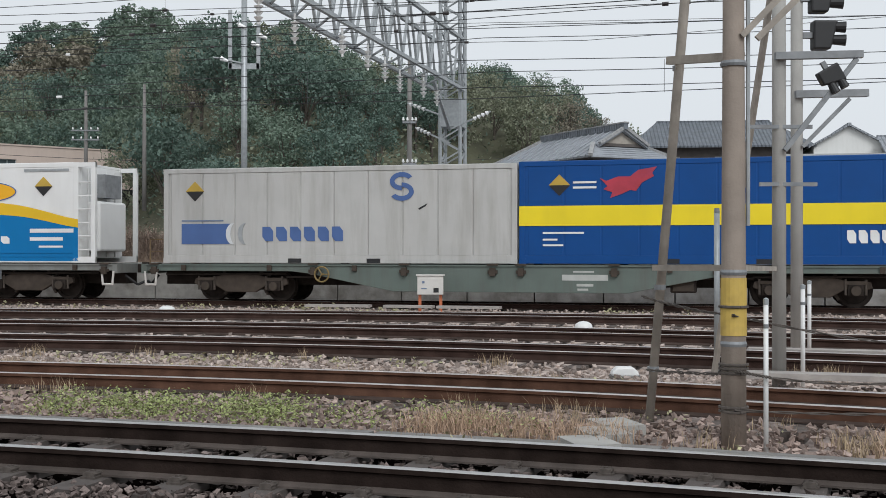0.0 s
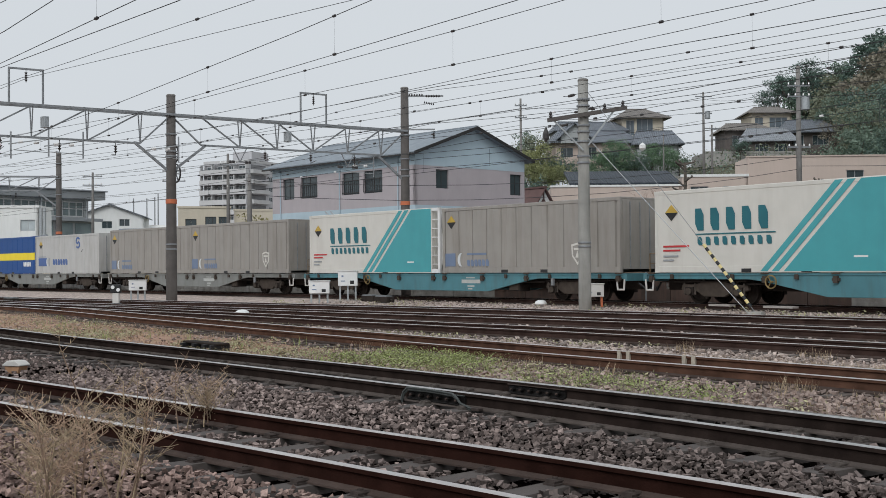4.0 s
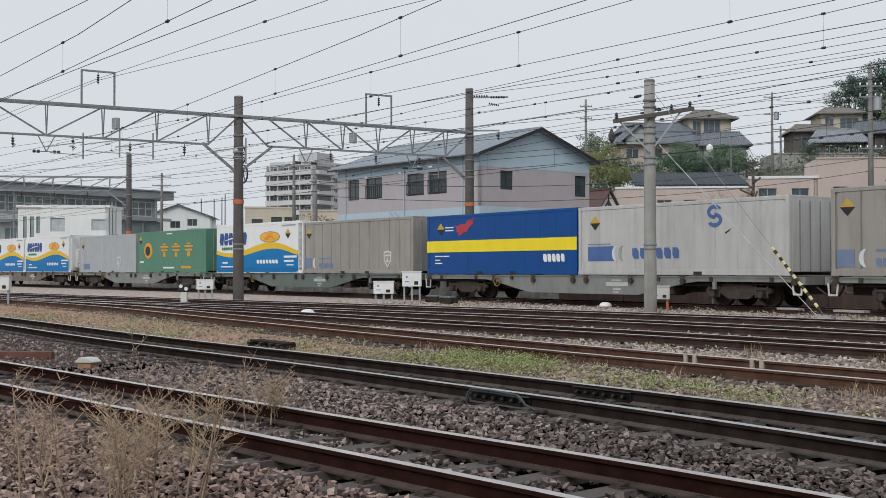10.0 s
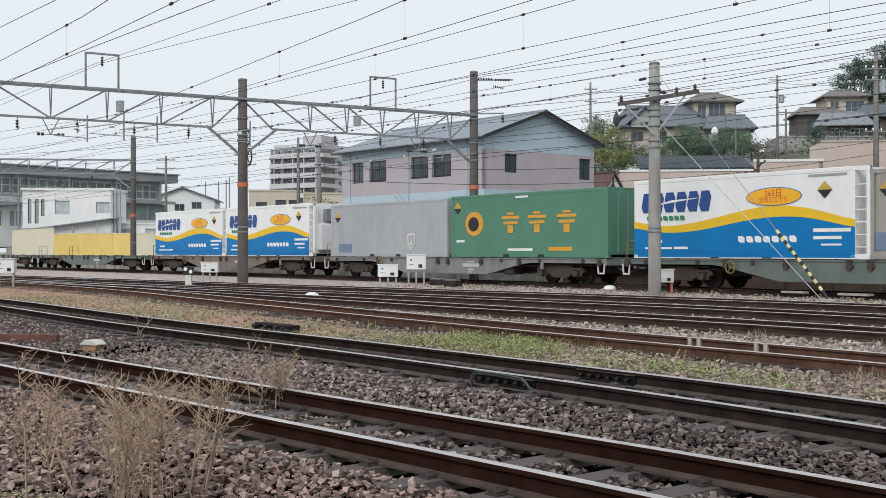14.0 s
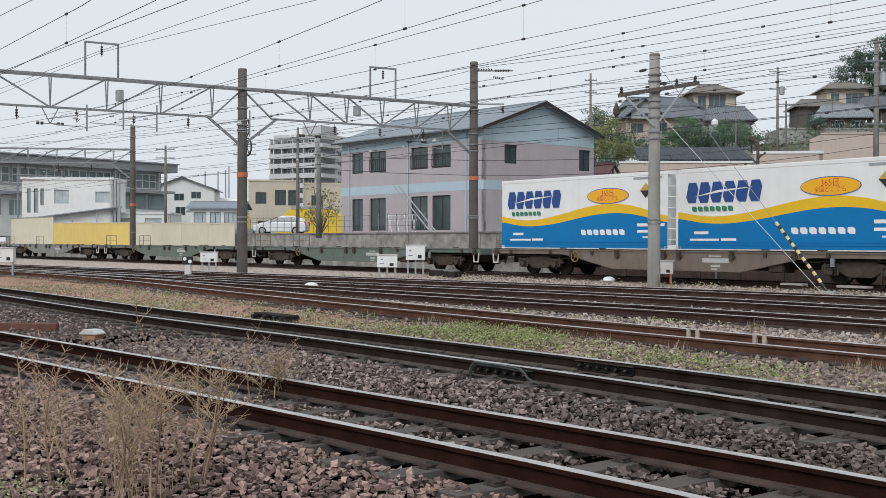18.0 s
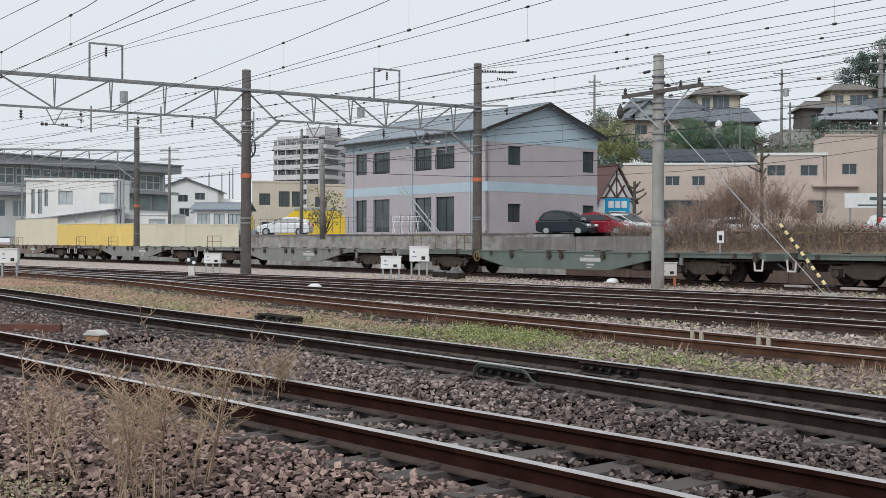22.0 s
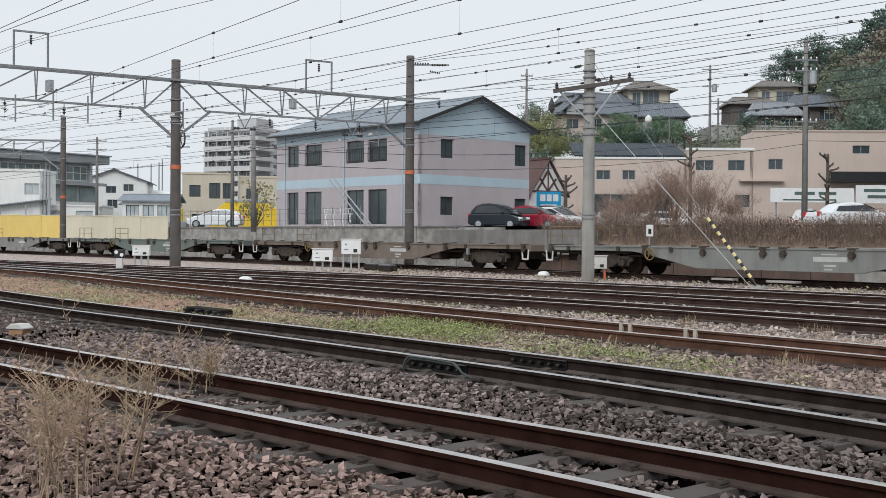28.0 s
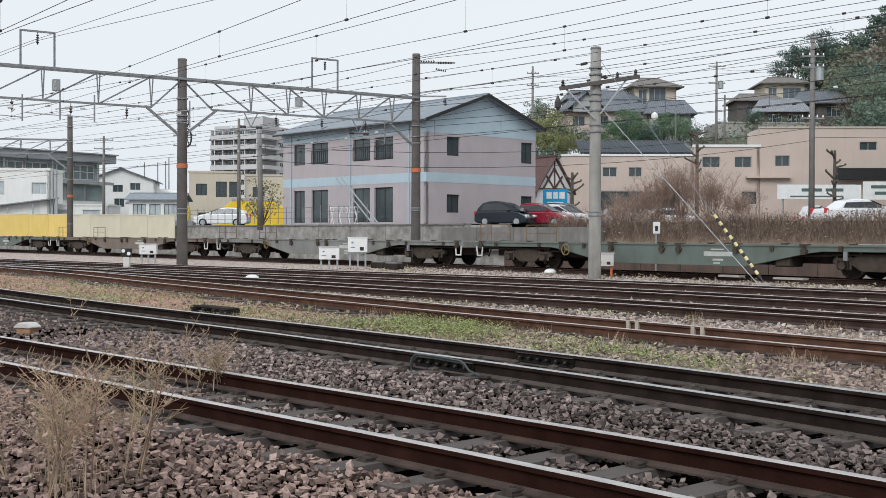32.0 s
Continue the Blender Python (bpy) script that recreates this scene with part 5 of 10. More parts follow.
def over_line(key, x, z, off=0.0):
    ln = LINES[key]
    x_, y_, h_ = ln.at(ln.s_of(x), off)
    return x_, y_, z


def catenary(key, supports, zc=5.3, zm=6.35, off=0.0):
    """Contact wire, sagging messenger and droppers over one track."""
    wire([over_line(key, x, zc, off) for x in supports], 0.012, "contact wire above a yard track")
    cp = []
    for a, b in zip(supports, supports[1:]):
        cp.append(over_line(key, a, zm, off))
    cp.append(over_line(key, supports[-1], zm, off))
    ms = wire(cp, 0.012, "messenger wire above a yard track", sag=0.45)
    for a, b in zip(supports, supports[1:]):
        for i in range(1, 9):
            f = i / 9
            x = a + (b - a) * f
            p, q = Vector(over_line(key, x, zc, off)), Vector(over_line(key, a, zm, off)).lerp(Vector(over_line(key, b, zm, off)), f)
            q = Vector((p.x, p.y, zm - 0.45 * 4 * f * (1 - f)))
            part("dropper", tube(bmesh.new(), p, q, 0.006, n=4), WIRE, ms)


def hung(y0, slope, zc, mess, left, right, step=5.5):
    """A contact wire on the plan line y = y0 + slope x, its messenger (x, z) above it and the droppers between."""
    at = lambda x: y0 + slope * x
    wire([(*left, zc), (-41, at(-41), zc), (3, at(3), zc), (*right, zc)], 0.0075, "contact wire above a yard track")
    pts = [(left[0], left[1], mess[0][1] + 0.5)] + [(x, at(x), z) for x, z in mess] + [(right[0], right[1], mess[-1][1])]
    ms = wire(pts, 0.0085, "messenger wire above a yard track")
    for x in np.arange(-38, 3, step):
        z = float(np.interp(x, [q[0] for q in mess], [q[1] for q in mess]))
        dr = part("dropper", tube(bmesh.new(), (x, at(x), zc), (x, at(x), z), 0.0022, n=4), WIRE, ms)
        for zz in (zc, z):
            part("clamp", tb((x - 0.04, at(x - 0.04), zz), (x + 0.04, at(x + 0.04), zz), 0.028, n=6), INSUL_DK, dr)


hung(6.533, -0.2164, 5.15, ((-41, 6.2), (-27, 5.75), (-20.5, 5.72), (3, 6.5)), (-95, 22.3), (28, -8))
hung(11.307, -0.2426, 5.29, ((-41, 5.9), (-34, 5.66), (-28, 5.69), (-17.6, 5.96), (-8, 6.35), (3, 6.9)), (-95, 28.8), (30, -5))
hung(16.313, -0.1513, 5.55, ((-41, 6.3), (-29.4, 6.01), (-16, 6.27), (-6, 6.55), (3, 6.9)), (-60, 24), (30, 0))
hung(20.011, -0.1507, 5.6, ((-41, 6.3), (-30, 6.0), (-21, 6.07), (-12, 6.24), (-3, 6.5), (5, 6.8)), (-70, 29), (30, 4))
hung(24.5, -0.1, 5.7, ((-41, 6.3), (-30, 6.05), (-20.6, 6.14), (-9.4, 6.28), (5, 6.7)), (-70, 32), (30, 12))
catenary("T", (-130, -78, -36.5, 0.5, 45), 5.2, 6.2)
# the tall lattice girder over the yard throat, from a square steel tower
TB, TE = Vector((0.35, 42.2, 0)), Vector((-11.8, -3.2, 0))
tower = tagged(empty("lattice_tower", pose(TB.x, TB.y, GROUND_Z, 0, 0, -15)), "square galvanised lattice tower carrying a girder", "tower")
for sx in (-1, 1):
    for sy in (-1, 1):
        part("leg", beam(bmesh.new(), (sx * 0.38, sy * 0.38, 0), (sx * 0.36, sy * 0.36, 12.2), 0.1, 0.1), GALV, tower)
for i in range(14):
    z = 0.6 + i * 0.82
    for sy in (-1, 1):
        br = bmesh.new()
        beam(br, (-0.37, sy * 0.37, z), (0.37, sy * 0.37, z + 0.41), 0.05, 0.05)
        beam(br, (0.37, sy * 0.37, z + 0.41), (-0.37, sy * 0.37, z + 0.82), 0.05, 0.05)
        part("lacing", br, GALV, tower)
        br = bmesh.new()
        beam(br, (sy * 0.37, -0.37, z), (sy * 0.37, 0.37, z + 0.41), 0.05, 0.05)
        beam(br, (sy * 0.37, 0.37, z + 0.41), (sy * 0.37, -0.37, z + 0.82), 0.05, 0.05)
        part("lacing", br, GALV, tower)
part("plate", bx(-0.42, 0.42, -0.42, 0.42, 6.0, 7.0), GALV, tower)
part("marker", bx(-0.5, 0.5, -0.46, -0.4, 4.15, 4.4), ORANGE, tower, "orange marker plate")
for z, x in ((6.9, -1.6), (6.0, -1.3), (6.5, 1.5)):
    part("arm", beam(bmesh.new(), (0, -0.4, z - 0.6), (x, -0.4, z), 0.06, 0.06), GALV, tower)
    ib = bmesh.new()
    for k in range(4):
        tube(ib, (x * (0.6 + 0.1 * k), -0.4, z - 0.25 + 0.06 * k), (x * (0.66 + 0.1 * k), -0.4, z - 0.2 + 0.06 * k), 0.09, 0.04, 8)
    part("insulator", ib, INSUL, tower)
girder = tagged(empty("lattice_girder"), "deep galvanised lattice girder high above the tracks", "gantry")
gu = (TE - TB).normalized()
gn = Vector((-gu.y, gu.x, 0))
GL = (TE - TB).length


def gp(s, z, o):
    p = TB + gu * s + gn * o
    return Vector((p.x, p.y, z))


for o in (-0.5, 0.5):
    for z in (7.15, 8.95):
        part("chord", beam(bmesh.new(), gp(0.3, z, o), gp(GL, z, o), 0.11, 0.11), GALV, girder)
for i in range(int(GL / 1.5)):
    s = 0.4 + i * 1.5
    for o in (-0.5, 0.5):
        wb = bmesh.new()
        beam(wb, gp(s, 7.15, o), gp(s + 0.75, 8.95, o), 0.07, 0.07)
        beam(wb, gp(s + 0.75, 8.95, o), gp(s + 1.5, 7.15, o), 0.07, 0.07)
        part("web_bar", wb, GALV, girder)
    part("cross_bar", beam(bmesh.new(), gp(s, 7.15, -0.5), gp(s + 1.5, 7.15, 0.5), 0.05, 0.05), GALV, girder)
    part("cross_bar", beam(bmesh.new(), gp(s, 8.95, -0.5), gp(s, 8.95, 0.5), 0.05, 0.05), GALV, girder)
part("knee_brace", beam(bmesh.new(), gp(2.6, 7.15, 0), gp(0.4, 5.7, 0), 0.1, 0.1), GALV, girder)
for s in (2.2, 4.4, 5.6, 8, 10.2, 12.5, 14.5, 17, 20):
    ib = bmesh.new()
    q = gp(s, 7.1, random.uniform(-0.4, 0.4))
    tube(ib, q, q - Vector((0, 0, 0.75)), 0.03, n=6)
    insulator(ib, q - Vector((0, 0, 0.2)), 0.11, 0.5, 4)
    part("hanger", ib, INSUL, girder)
tagged(part("support_mast", lathe(bmesh.new(), [(0.3, GROUND_Z - 0.2), (0.24, 9.3)], 14, (TE.x, TE.y, 0)), CONC, smooth=True), "round concrete mast at the girder's near end", "mast")
# the slim pole with a bracket head in front of the hill
bp = tagged(empty("bracket_mast", pose(-7.75, 45, LOT_Z - 1.2)), "slim pale steel mast with a bracket head", "mast")
part("pole", lathe(bmesh.new(), [(0.13, 0), (0.11, 11.5)], 12), GALV, bp, smooth=True)
for x in (-0.55, 0.55):
    part("bracket", beam(bmesh.new(), (x, 0, 7.9), (x, 0, 10.2), 0.14, 0.1), GALV, bp)
part("bracket", beam(bmesh.new(), (-0.6, 0, 8.0), (0.6, 0, 8.0), 0.1, 0.22), GALV, bp)
for x, z in ((-0.9, 8.3), (0.3, 8.9), (-0.2, 9.6), (0.6, 9.2)):
    part("insulator", tb((x, -0.1, z), (x + 0.3, -0.1, z - 0.12), 0.1, 0.05), INSUL, bp)
part("arm", beam(bmesh.new(), (0, -0.1, 8.1), (-1.2, -0.1, 8.35), 0.05, 0.05), GALV, bp)


def beaded(pts, r, sag, beads, label, material=INSUL_DK):
    """A feeder wire with small insulators strung on it."""
    w = wire(pts, r, label, sag, "feeder_wire")
    a, b = Vector(pts[0]), Vector(pts[-1])
    for k in range(beads):
        seg = random.randrange(len(pts) - 1)
        f = random.uniform(0.1, 0.9)
        p = Vector(pts[seg]).lerp(Vector(pts[seg + 1]), f)
        p.z -= sag * 4 * f * (1 - f)
        d = (Vector(pts[seg + 1]) - Vector(pts[seg])).normalized() * 0.06
        part("bead", tb(p - d, p + d, 0.042, 0.042, 8), material, w)
    return w


FEED = "dark feeder wire strung between the masts"


def strung(p, heading, left, right, z, beads, r=0.01, material=INSUL_DK, left_to=None):
    """A wire through p on a heading (degrees), running so far to the left and right."""
    c, s = math.cos(radians(heading)), math.sin(radians(heading))
    a = left_to or (p[0] - c * left, p[1] - s * left, z)
    return beaded([a, (p[0], p[1], z), (p[0] + c * right, p[1] + s * right, z)], r, 0.02, beads, FEED, material)


strung((-39.9, 22.47), -8.8, 0, 62, 8.4, 5, left_to=(-95, 33, 8.6))
strung((-30, 14.2), -8.8, 60, 30, 7.4, 0)
strung((-39.7, 22.61), -2.8, 0, 62, 8.4, 5, left_to=(-95, 35, 8.9))
strung((-36.1, 36.8), -7.1, 0, 62, 8.72, 10, 0.016, left_to=(-100, 45, 8.6))
strung((-21.1, 11.56), -9.4, 60, 30, 5.3, 0, 0.008)
strung((-24.9, 38.4), -5.7, 12, 60, 8.4, 9)
strung((-18.9, 27.8), -12.0, 0.5, 50, 6.2, 7, 0.011)
strung((-21.91, 35.72), -9.6, 60, 60, 7.46, 9, 0.013)
strung((-20.8, 31.72), -18.5, 0.5, 45, 6.4, 5, 0.013)
strung((-20.9, 29.9), -18.5, 60, 0.5, 5.65, 10)
strung((-23.0, 33.0), -12.0, 60, 2, 6.5, 5)
strung((-21.03, 32.66), -21.0, 0.5, 45, 6.2, 5)
for k, (off, z, sg_) in enumerate(((2.9, 9.3, 0.5), (3.8, 7.9, 0.5), (2.6, 7.2, 0.45), (3.2, 6.3, 0.35), (2.2, 5.7, 0.3))):
    pts = []
    for x in (-130, -78, -36.3, 0.5, 42):
        q = T_LINE.at(T_LINE.s_of(x), off)
        pts.append((q[0], q[1], z + random.uniform(-0.15, 0.15)))
    beaded(pts, 0.013, sg_, 14, FEED, INSUL if k % 2 else INSUL_DK)
# registration arms holding the contact wires under the gantry
for key, x in (("C", -40.2), ("D", -38.6), ("F", -38.4), ("G", -37.2), ("T", -37.0)):
    q = over_line(key, x, 0)
    ra = tagged(empty("registration_arm", pose(q[0], q[1], 0, 0, 0, 70)), "galvanised registration arm with white insulators", "bracket", "registration arms")
    part("drop_post", tb((0.8, 0, 5.35), (0.8, 0, 6.35), 0.03), GALV_DARK, ra)
    part("arm", tb((0.8, 0, 6.0), (-0.6, 0, 5.75), 0.02), GALV, ra)
    part("arm", tb((0.8, 0, 5.5), (-0.4, 0, 5.55), 0.016), GALV, ra)
    for px_ in (0.45, -0.1):
        part("insulator", tb((px_, 0, 5.86), (px_ - 0.16, 0, 5.83), 0.06, 0.05, 8), INSUL, ra)

# ---- the town beyond the tracks ----
ASPHALT = mat("grey_lot_asphalt", (0.165, 0.165, 0.168), 0.9, 0, 0.15, 0.6, 0.3, 30)
LAV = mat("lilac_grey_siding", (0.4216, 0.376, 0.3874), 0.75, 0, 0.05, 0.8, 0.1, 60, streak=0.12, dirt_color=(0.25, 0.23, 0.23))
PALEBLUE = mat("pale_blue_siding", (0.4157, 0.5141, 0.5688), 0.75, 0, 0.05, 0.8, 0.1, 60, streak=0.1, dirt_color=(0.28, 0.32, 0.35))
SLATE = mat("blue_grey_slate_roof", (0.225, 0.255, 0.285), 0.7, 0, 0.12, 2, 0.2, 40)
DARKROOF = mat("dark_grey_tile_roof", (0.155, 0.172, 0.197), 0.6, 0, 0.2, 2, 0.4, 14, island=0.15, ribs=1.1)
PALEROOF = mat("pale_grey_tile_roof", (0.32, 0.34, 0.37), 0.55, 0, 0.12, 2, 0.3, 14, island=0.15, ribs=1.1)
BROWNROOF = mat("brown_red_roof", (0.11, 0.06, 0.055), 0.75, 0, 0.15, 2, 0.3, 20)
PINK = mat("pinkish_beige_render", (0.522, 0.4263, 0.3697), 0.85, 0, 0.05, 0.5, 0.1, 50, streak=0.2, dirt_color=(0.36, 0.29, 0.25))
BEIGE = mat("beige_render", (0.552, 0.492, 0.396), 0.85, 0, 0.06, 0.6, 0.1, 50, streak=0.2, dirt_color=(0.33, 0.28, 0.23))
OFFWHITE = mat("off_white_render", (0.7316, 0.7316, 0.708), 0.8, 0, 0.05, 0.6, 0.1, 50, streak=0.18, dirt_color=(0.42, 0.4, 0.37))
GREYWALL = mat("grey_rendered_wall", (0.39, 0.403, 0.403), 0.85, 0, 0.08, 0.5, 0.1, 50, streak=0.25, dirt_color=(0.19, 0.18, 0.17))
APTGREY = mat("grey_apartment_concrete", (0.4758, 0.4758, 0.4917), 0.85, 0, 0.06, 0.3, streak=0.2, dirt_color=(0.2, 0.2, 0.2))
DARKWALL = mat("dark_timber_wall", (0.105, 0.09, 0.0825), 0.85, 0, 0.2, 2, 0.2, 30)
PANE = mat("reflecting_window_pane", (0.05, 0.065, 0.07), 0.06, 0, 0.2, 0.7)
ST_PANE = mat("grey_green_station_pane", (0.27, 0.325, 0.33), 0.15, 0, 0.3, 0.4)
PANE_LT = mat("curtained_window_pane", (0.42, 0.46, 0.47), 0.12, 0, 0.2, 1.5)
FRAME_DK = mat("dark_bronze_frame", (0.03, 0.028, 0.028), 0.45, 0.3, 0.1, 5)
FRAME_LT = mat("aluminium_frame", (0.45, 0.46, 0.47), 0.4, 0.5, 0.08, 5)
CREAMP = mat("cream_hoarding_panel", (0.69, 0.635, 0.485), 0.6, 0, 0.04, 1, streak=0.12, dirt_color=(0.4, 0.34, 0.25), island=0.05)
YELLOWP = mat("yellow_hoarding_panel", (0.79, 0.575, 0.17), 0.6, 0, 0.05, 1, streak=0.12, dirt_color=(0.45, 0.32, 0.1), island=0.05)

lot = bmesh.new()
sT = np.arange(T_LINE.s_of(-150), T_LINE.s_of(60), 4.0)
front = [T_LINE.at(s, 5.2)[:2] for s in sT]
back = [(x, y + 520) for x, y in front]
for k in range(len(front) - 1):
    a, b, c, d = front[k], front[k + 1], back[k + 1], back[k]
    q = [lot.verts.new((*p, LOT_Z)) for p in (a, b, c, d)]
    lot.faces.new(q)
bmesh.ops.remove_doubles(lot, verts=lot.verts, dist=0.001)
tagged(part("pavement", lot, ASPHALT), "grey asphalt lot behind the retaining wall", "pavement", kind="structure")


def line_wall(name, x0, x1, off, z0, z1, thick, material, label, step=2.0, pieces=None):
    """A wall that follows the train's track at an offset; pieces: name of the blocks it is laid of."""
    s0, s1 = T_LINE.s_of(x0), T_LINE.s_of(x1)
    t = tagged(empty(name), label, "wall", kind="structure")
    for s in np.arange(s0, s1 - 0.01, step):
        x, y, h = T_LINE.at(s + step / 2, off)
        part(pieces or "panel", bx(-step / 2 + 0.006, step / 2 - 0.006, 0, thick, z0, z1, pose(x, y, 0, 0, 0, math.degrees(h))), material, t)
    return t


line_wall("retaining_wall", -110, -33, 4.6, -0.3, 1.66, 0.3, WALLC, "pale weathered concrete retaining wall behind the train", 3.0)
line_wall("coping", -92, -37, 4.55, 1.66, 1.74, 0.42, CONC_DARK, "dark stained coping on the retaining wall", 3.0)
line_wall("retaining_wall", -33, -16, 4.6, -0.3, 0.9, 0.3, mat("brown_stained_low_wall", (0.085, 0.06, 0.05), 0.9, 0, 0.25, 1.5, 0.3, 30, streak=0.5, dirt_color=(0.2, 0.11, 0.08)), "brown-stained low wall behind the train", 2.0)
line_wall("retaining_wall", -16, 40, 4.6, -0.3, 0.95, 0.3, WALLC, "pale concrete wall behind the train", 2.0)
line_wall("ledge", -37, -29.5, 4.3, 0.5, 1.55, 0.9, CONC_DARK, "raised concrete ledge beside the lot", 2.5)
bank = bmesh.new()
for x0 in np.arange(-30, 56, 3.0):
    q = []
    for x, off, z in ((x0, 4.7, 0.9), (x0 + 3, 4.7, 0.9), (x0 + 3, 5.3, LOT_Z + 0.02), (x0, 5.3, LOT_Z + 0.02)):
        px, py, _ = T_LINE.at(T_LINE.s_of(x), off)
        q.append(bank.verts.new((px, py, z)))
    bank.faces.new(q)
bmesh.ops.remove_doubles(bank, verts=bank.verts, dist=0.001)
tagged(part("bank", bank, mat("brown_earth_bank", (0.182, 0.133, 0.098), 0.95, 0, 0.3, 1.5, 0.8, 12)), "brown earth bank above the wall", "bank", kind="structure")

# fence on the retaining wall: posts and two thin rails
fence = tagged(empty("fence"), "thin rusty post fence on the retaining wall", "fence")
for s in np.arange(T_LINE.s_of(-62), T_LINE.s_of(-43), 0.85):
    x, y, h = T_LINE.at(s, 4.8)
    part("post", tb((x, y, 1.8), (x, y, 2.75 + random.uniform(-0.06, 0.06)), 0.022, n=6), GALV_DARK, fence)
for z in (2.1, 2.45, 2.7):
    pts = [T_LINE.at(s, 4.8) for s in np.arange(T_LINE.s_of(-62), T_LINE.s_of(-43), 2)]
    for a, b in zip(pts, pts[1:]):
        part("fence_wire", tb((a[0], a[1], z), (b[0], b[1], z), 0.008, n=4), WIRE, fence)


def walled(w, h, thick, holes, m=None):
    """A wall w wide and h high with openings (x0, x1, z0, z1): one connected mesh, its face at y = 0."""
    xs = sorted({0, w, *[c for q in holes for c in q[:2]]})
    zs = sorted({0, h, *[c for q in holes for c in q[2:4]]})
    bm = bmesh.new()
    V = {}

    def vt(i, j, k):
        key = (i, j, k)
        if key not in V:
            p = Vector((xs[i], thick * k, zs[j]))
            V[key] = bm.verts.new(m @ p if m else p)
        return V[key]

    def solid(i, j):
        if not (0 <= i < len(xs) - 1 and 0 <= j < len(zs) - 1):
            return False
        cx, cz = (xs[i] + xs[i + 1]) / 2, (zs[j] + zs[j + 1]) / 2
        return not any(q[0] < cx < q[1] and q[2] < cz < q[3] for q in holes)
    for i in range(len(xs) - 1):
        for j in range(len(zs) - 1):
            if not solid(i, j):
                continue
            bm.faces.new((vt(i, j, 0), vt(i + 1, j, 0), vt(i + 1, j + 1, 0), vt(i, j + 1, 0)))
            bm.faces.new((vt(i, j + 1, 1), vt(i + 1, j + 1, 1), vt(i + 1, j, 1), vt(i, j, 1)))
            for (di, dj), (p, q) in (((-1, 0), ((i, j), (i, j + 1))), ((1, 0), ((i + 1, j + 1), (i + 1, j))), ((0, -1), ((i + 1, j), (i, j))), ((0, 1), ((i, j + 1), (i + 1, j + 1)))):
                if not solid(i + di, j + dj):
                    bm.faces.new((vt(*p, 0), vt(*q, 0), vt(*q, 1), vt(*p, 1)))
    return bm


def window(parent, x0, x1, z0, z1, m, depth=0.12, frame=FRAME_DK, pane=PANE, bars=1, name="window", ft=0.05):
    """A framed window set back in an opening; y runs into the wall."""
    y0, k = depth, bars + 1
    w_, h_ = x1 - x0, z1 - z0
    holes = [(ft if i == 0 else w_ * i / k + ft / 2, w_ - ft if i == bars else w_ * (i + 1) / k - ft / 2, ft, h_ - ft) for i in range(k)]
    at_ = pose(x0, depth, z0)
    fr = walled(w_, h_, 0.05, holes, m @ at_ if m else at_)
    w = part(name, fr, frame, parent)
    for i in range(bars + 1):
        a, b = x0 + (x1 - x0) * i / (bars + 1), x0 + (x1 - x0) * (i + 1) / (bars + 1)
        part("pane", bx(a + 0.03, b - 0.03, y0 + 0.015, y0 + 0.03, z0 + 0.03, z1 - 0.03, m), pane, w)
    return w


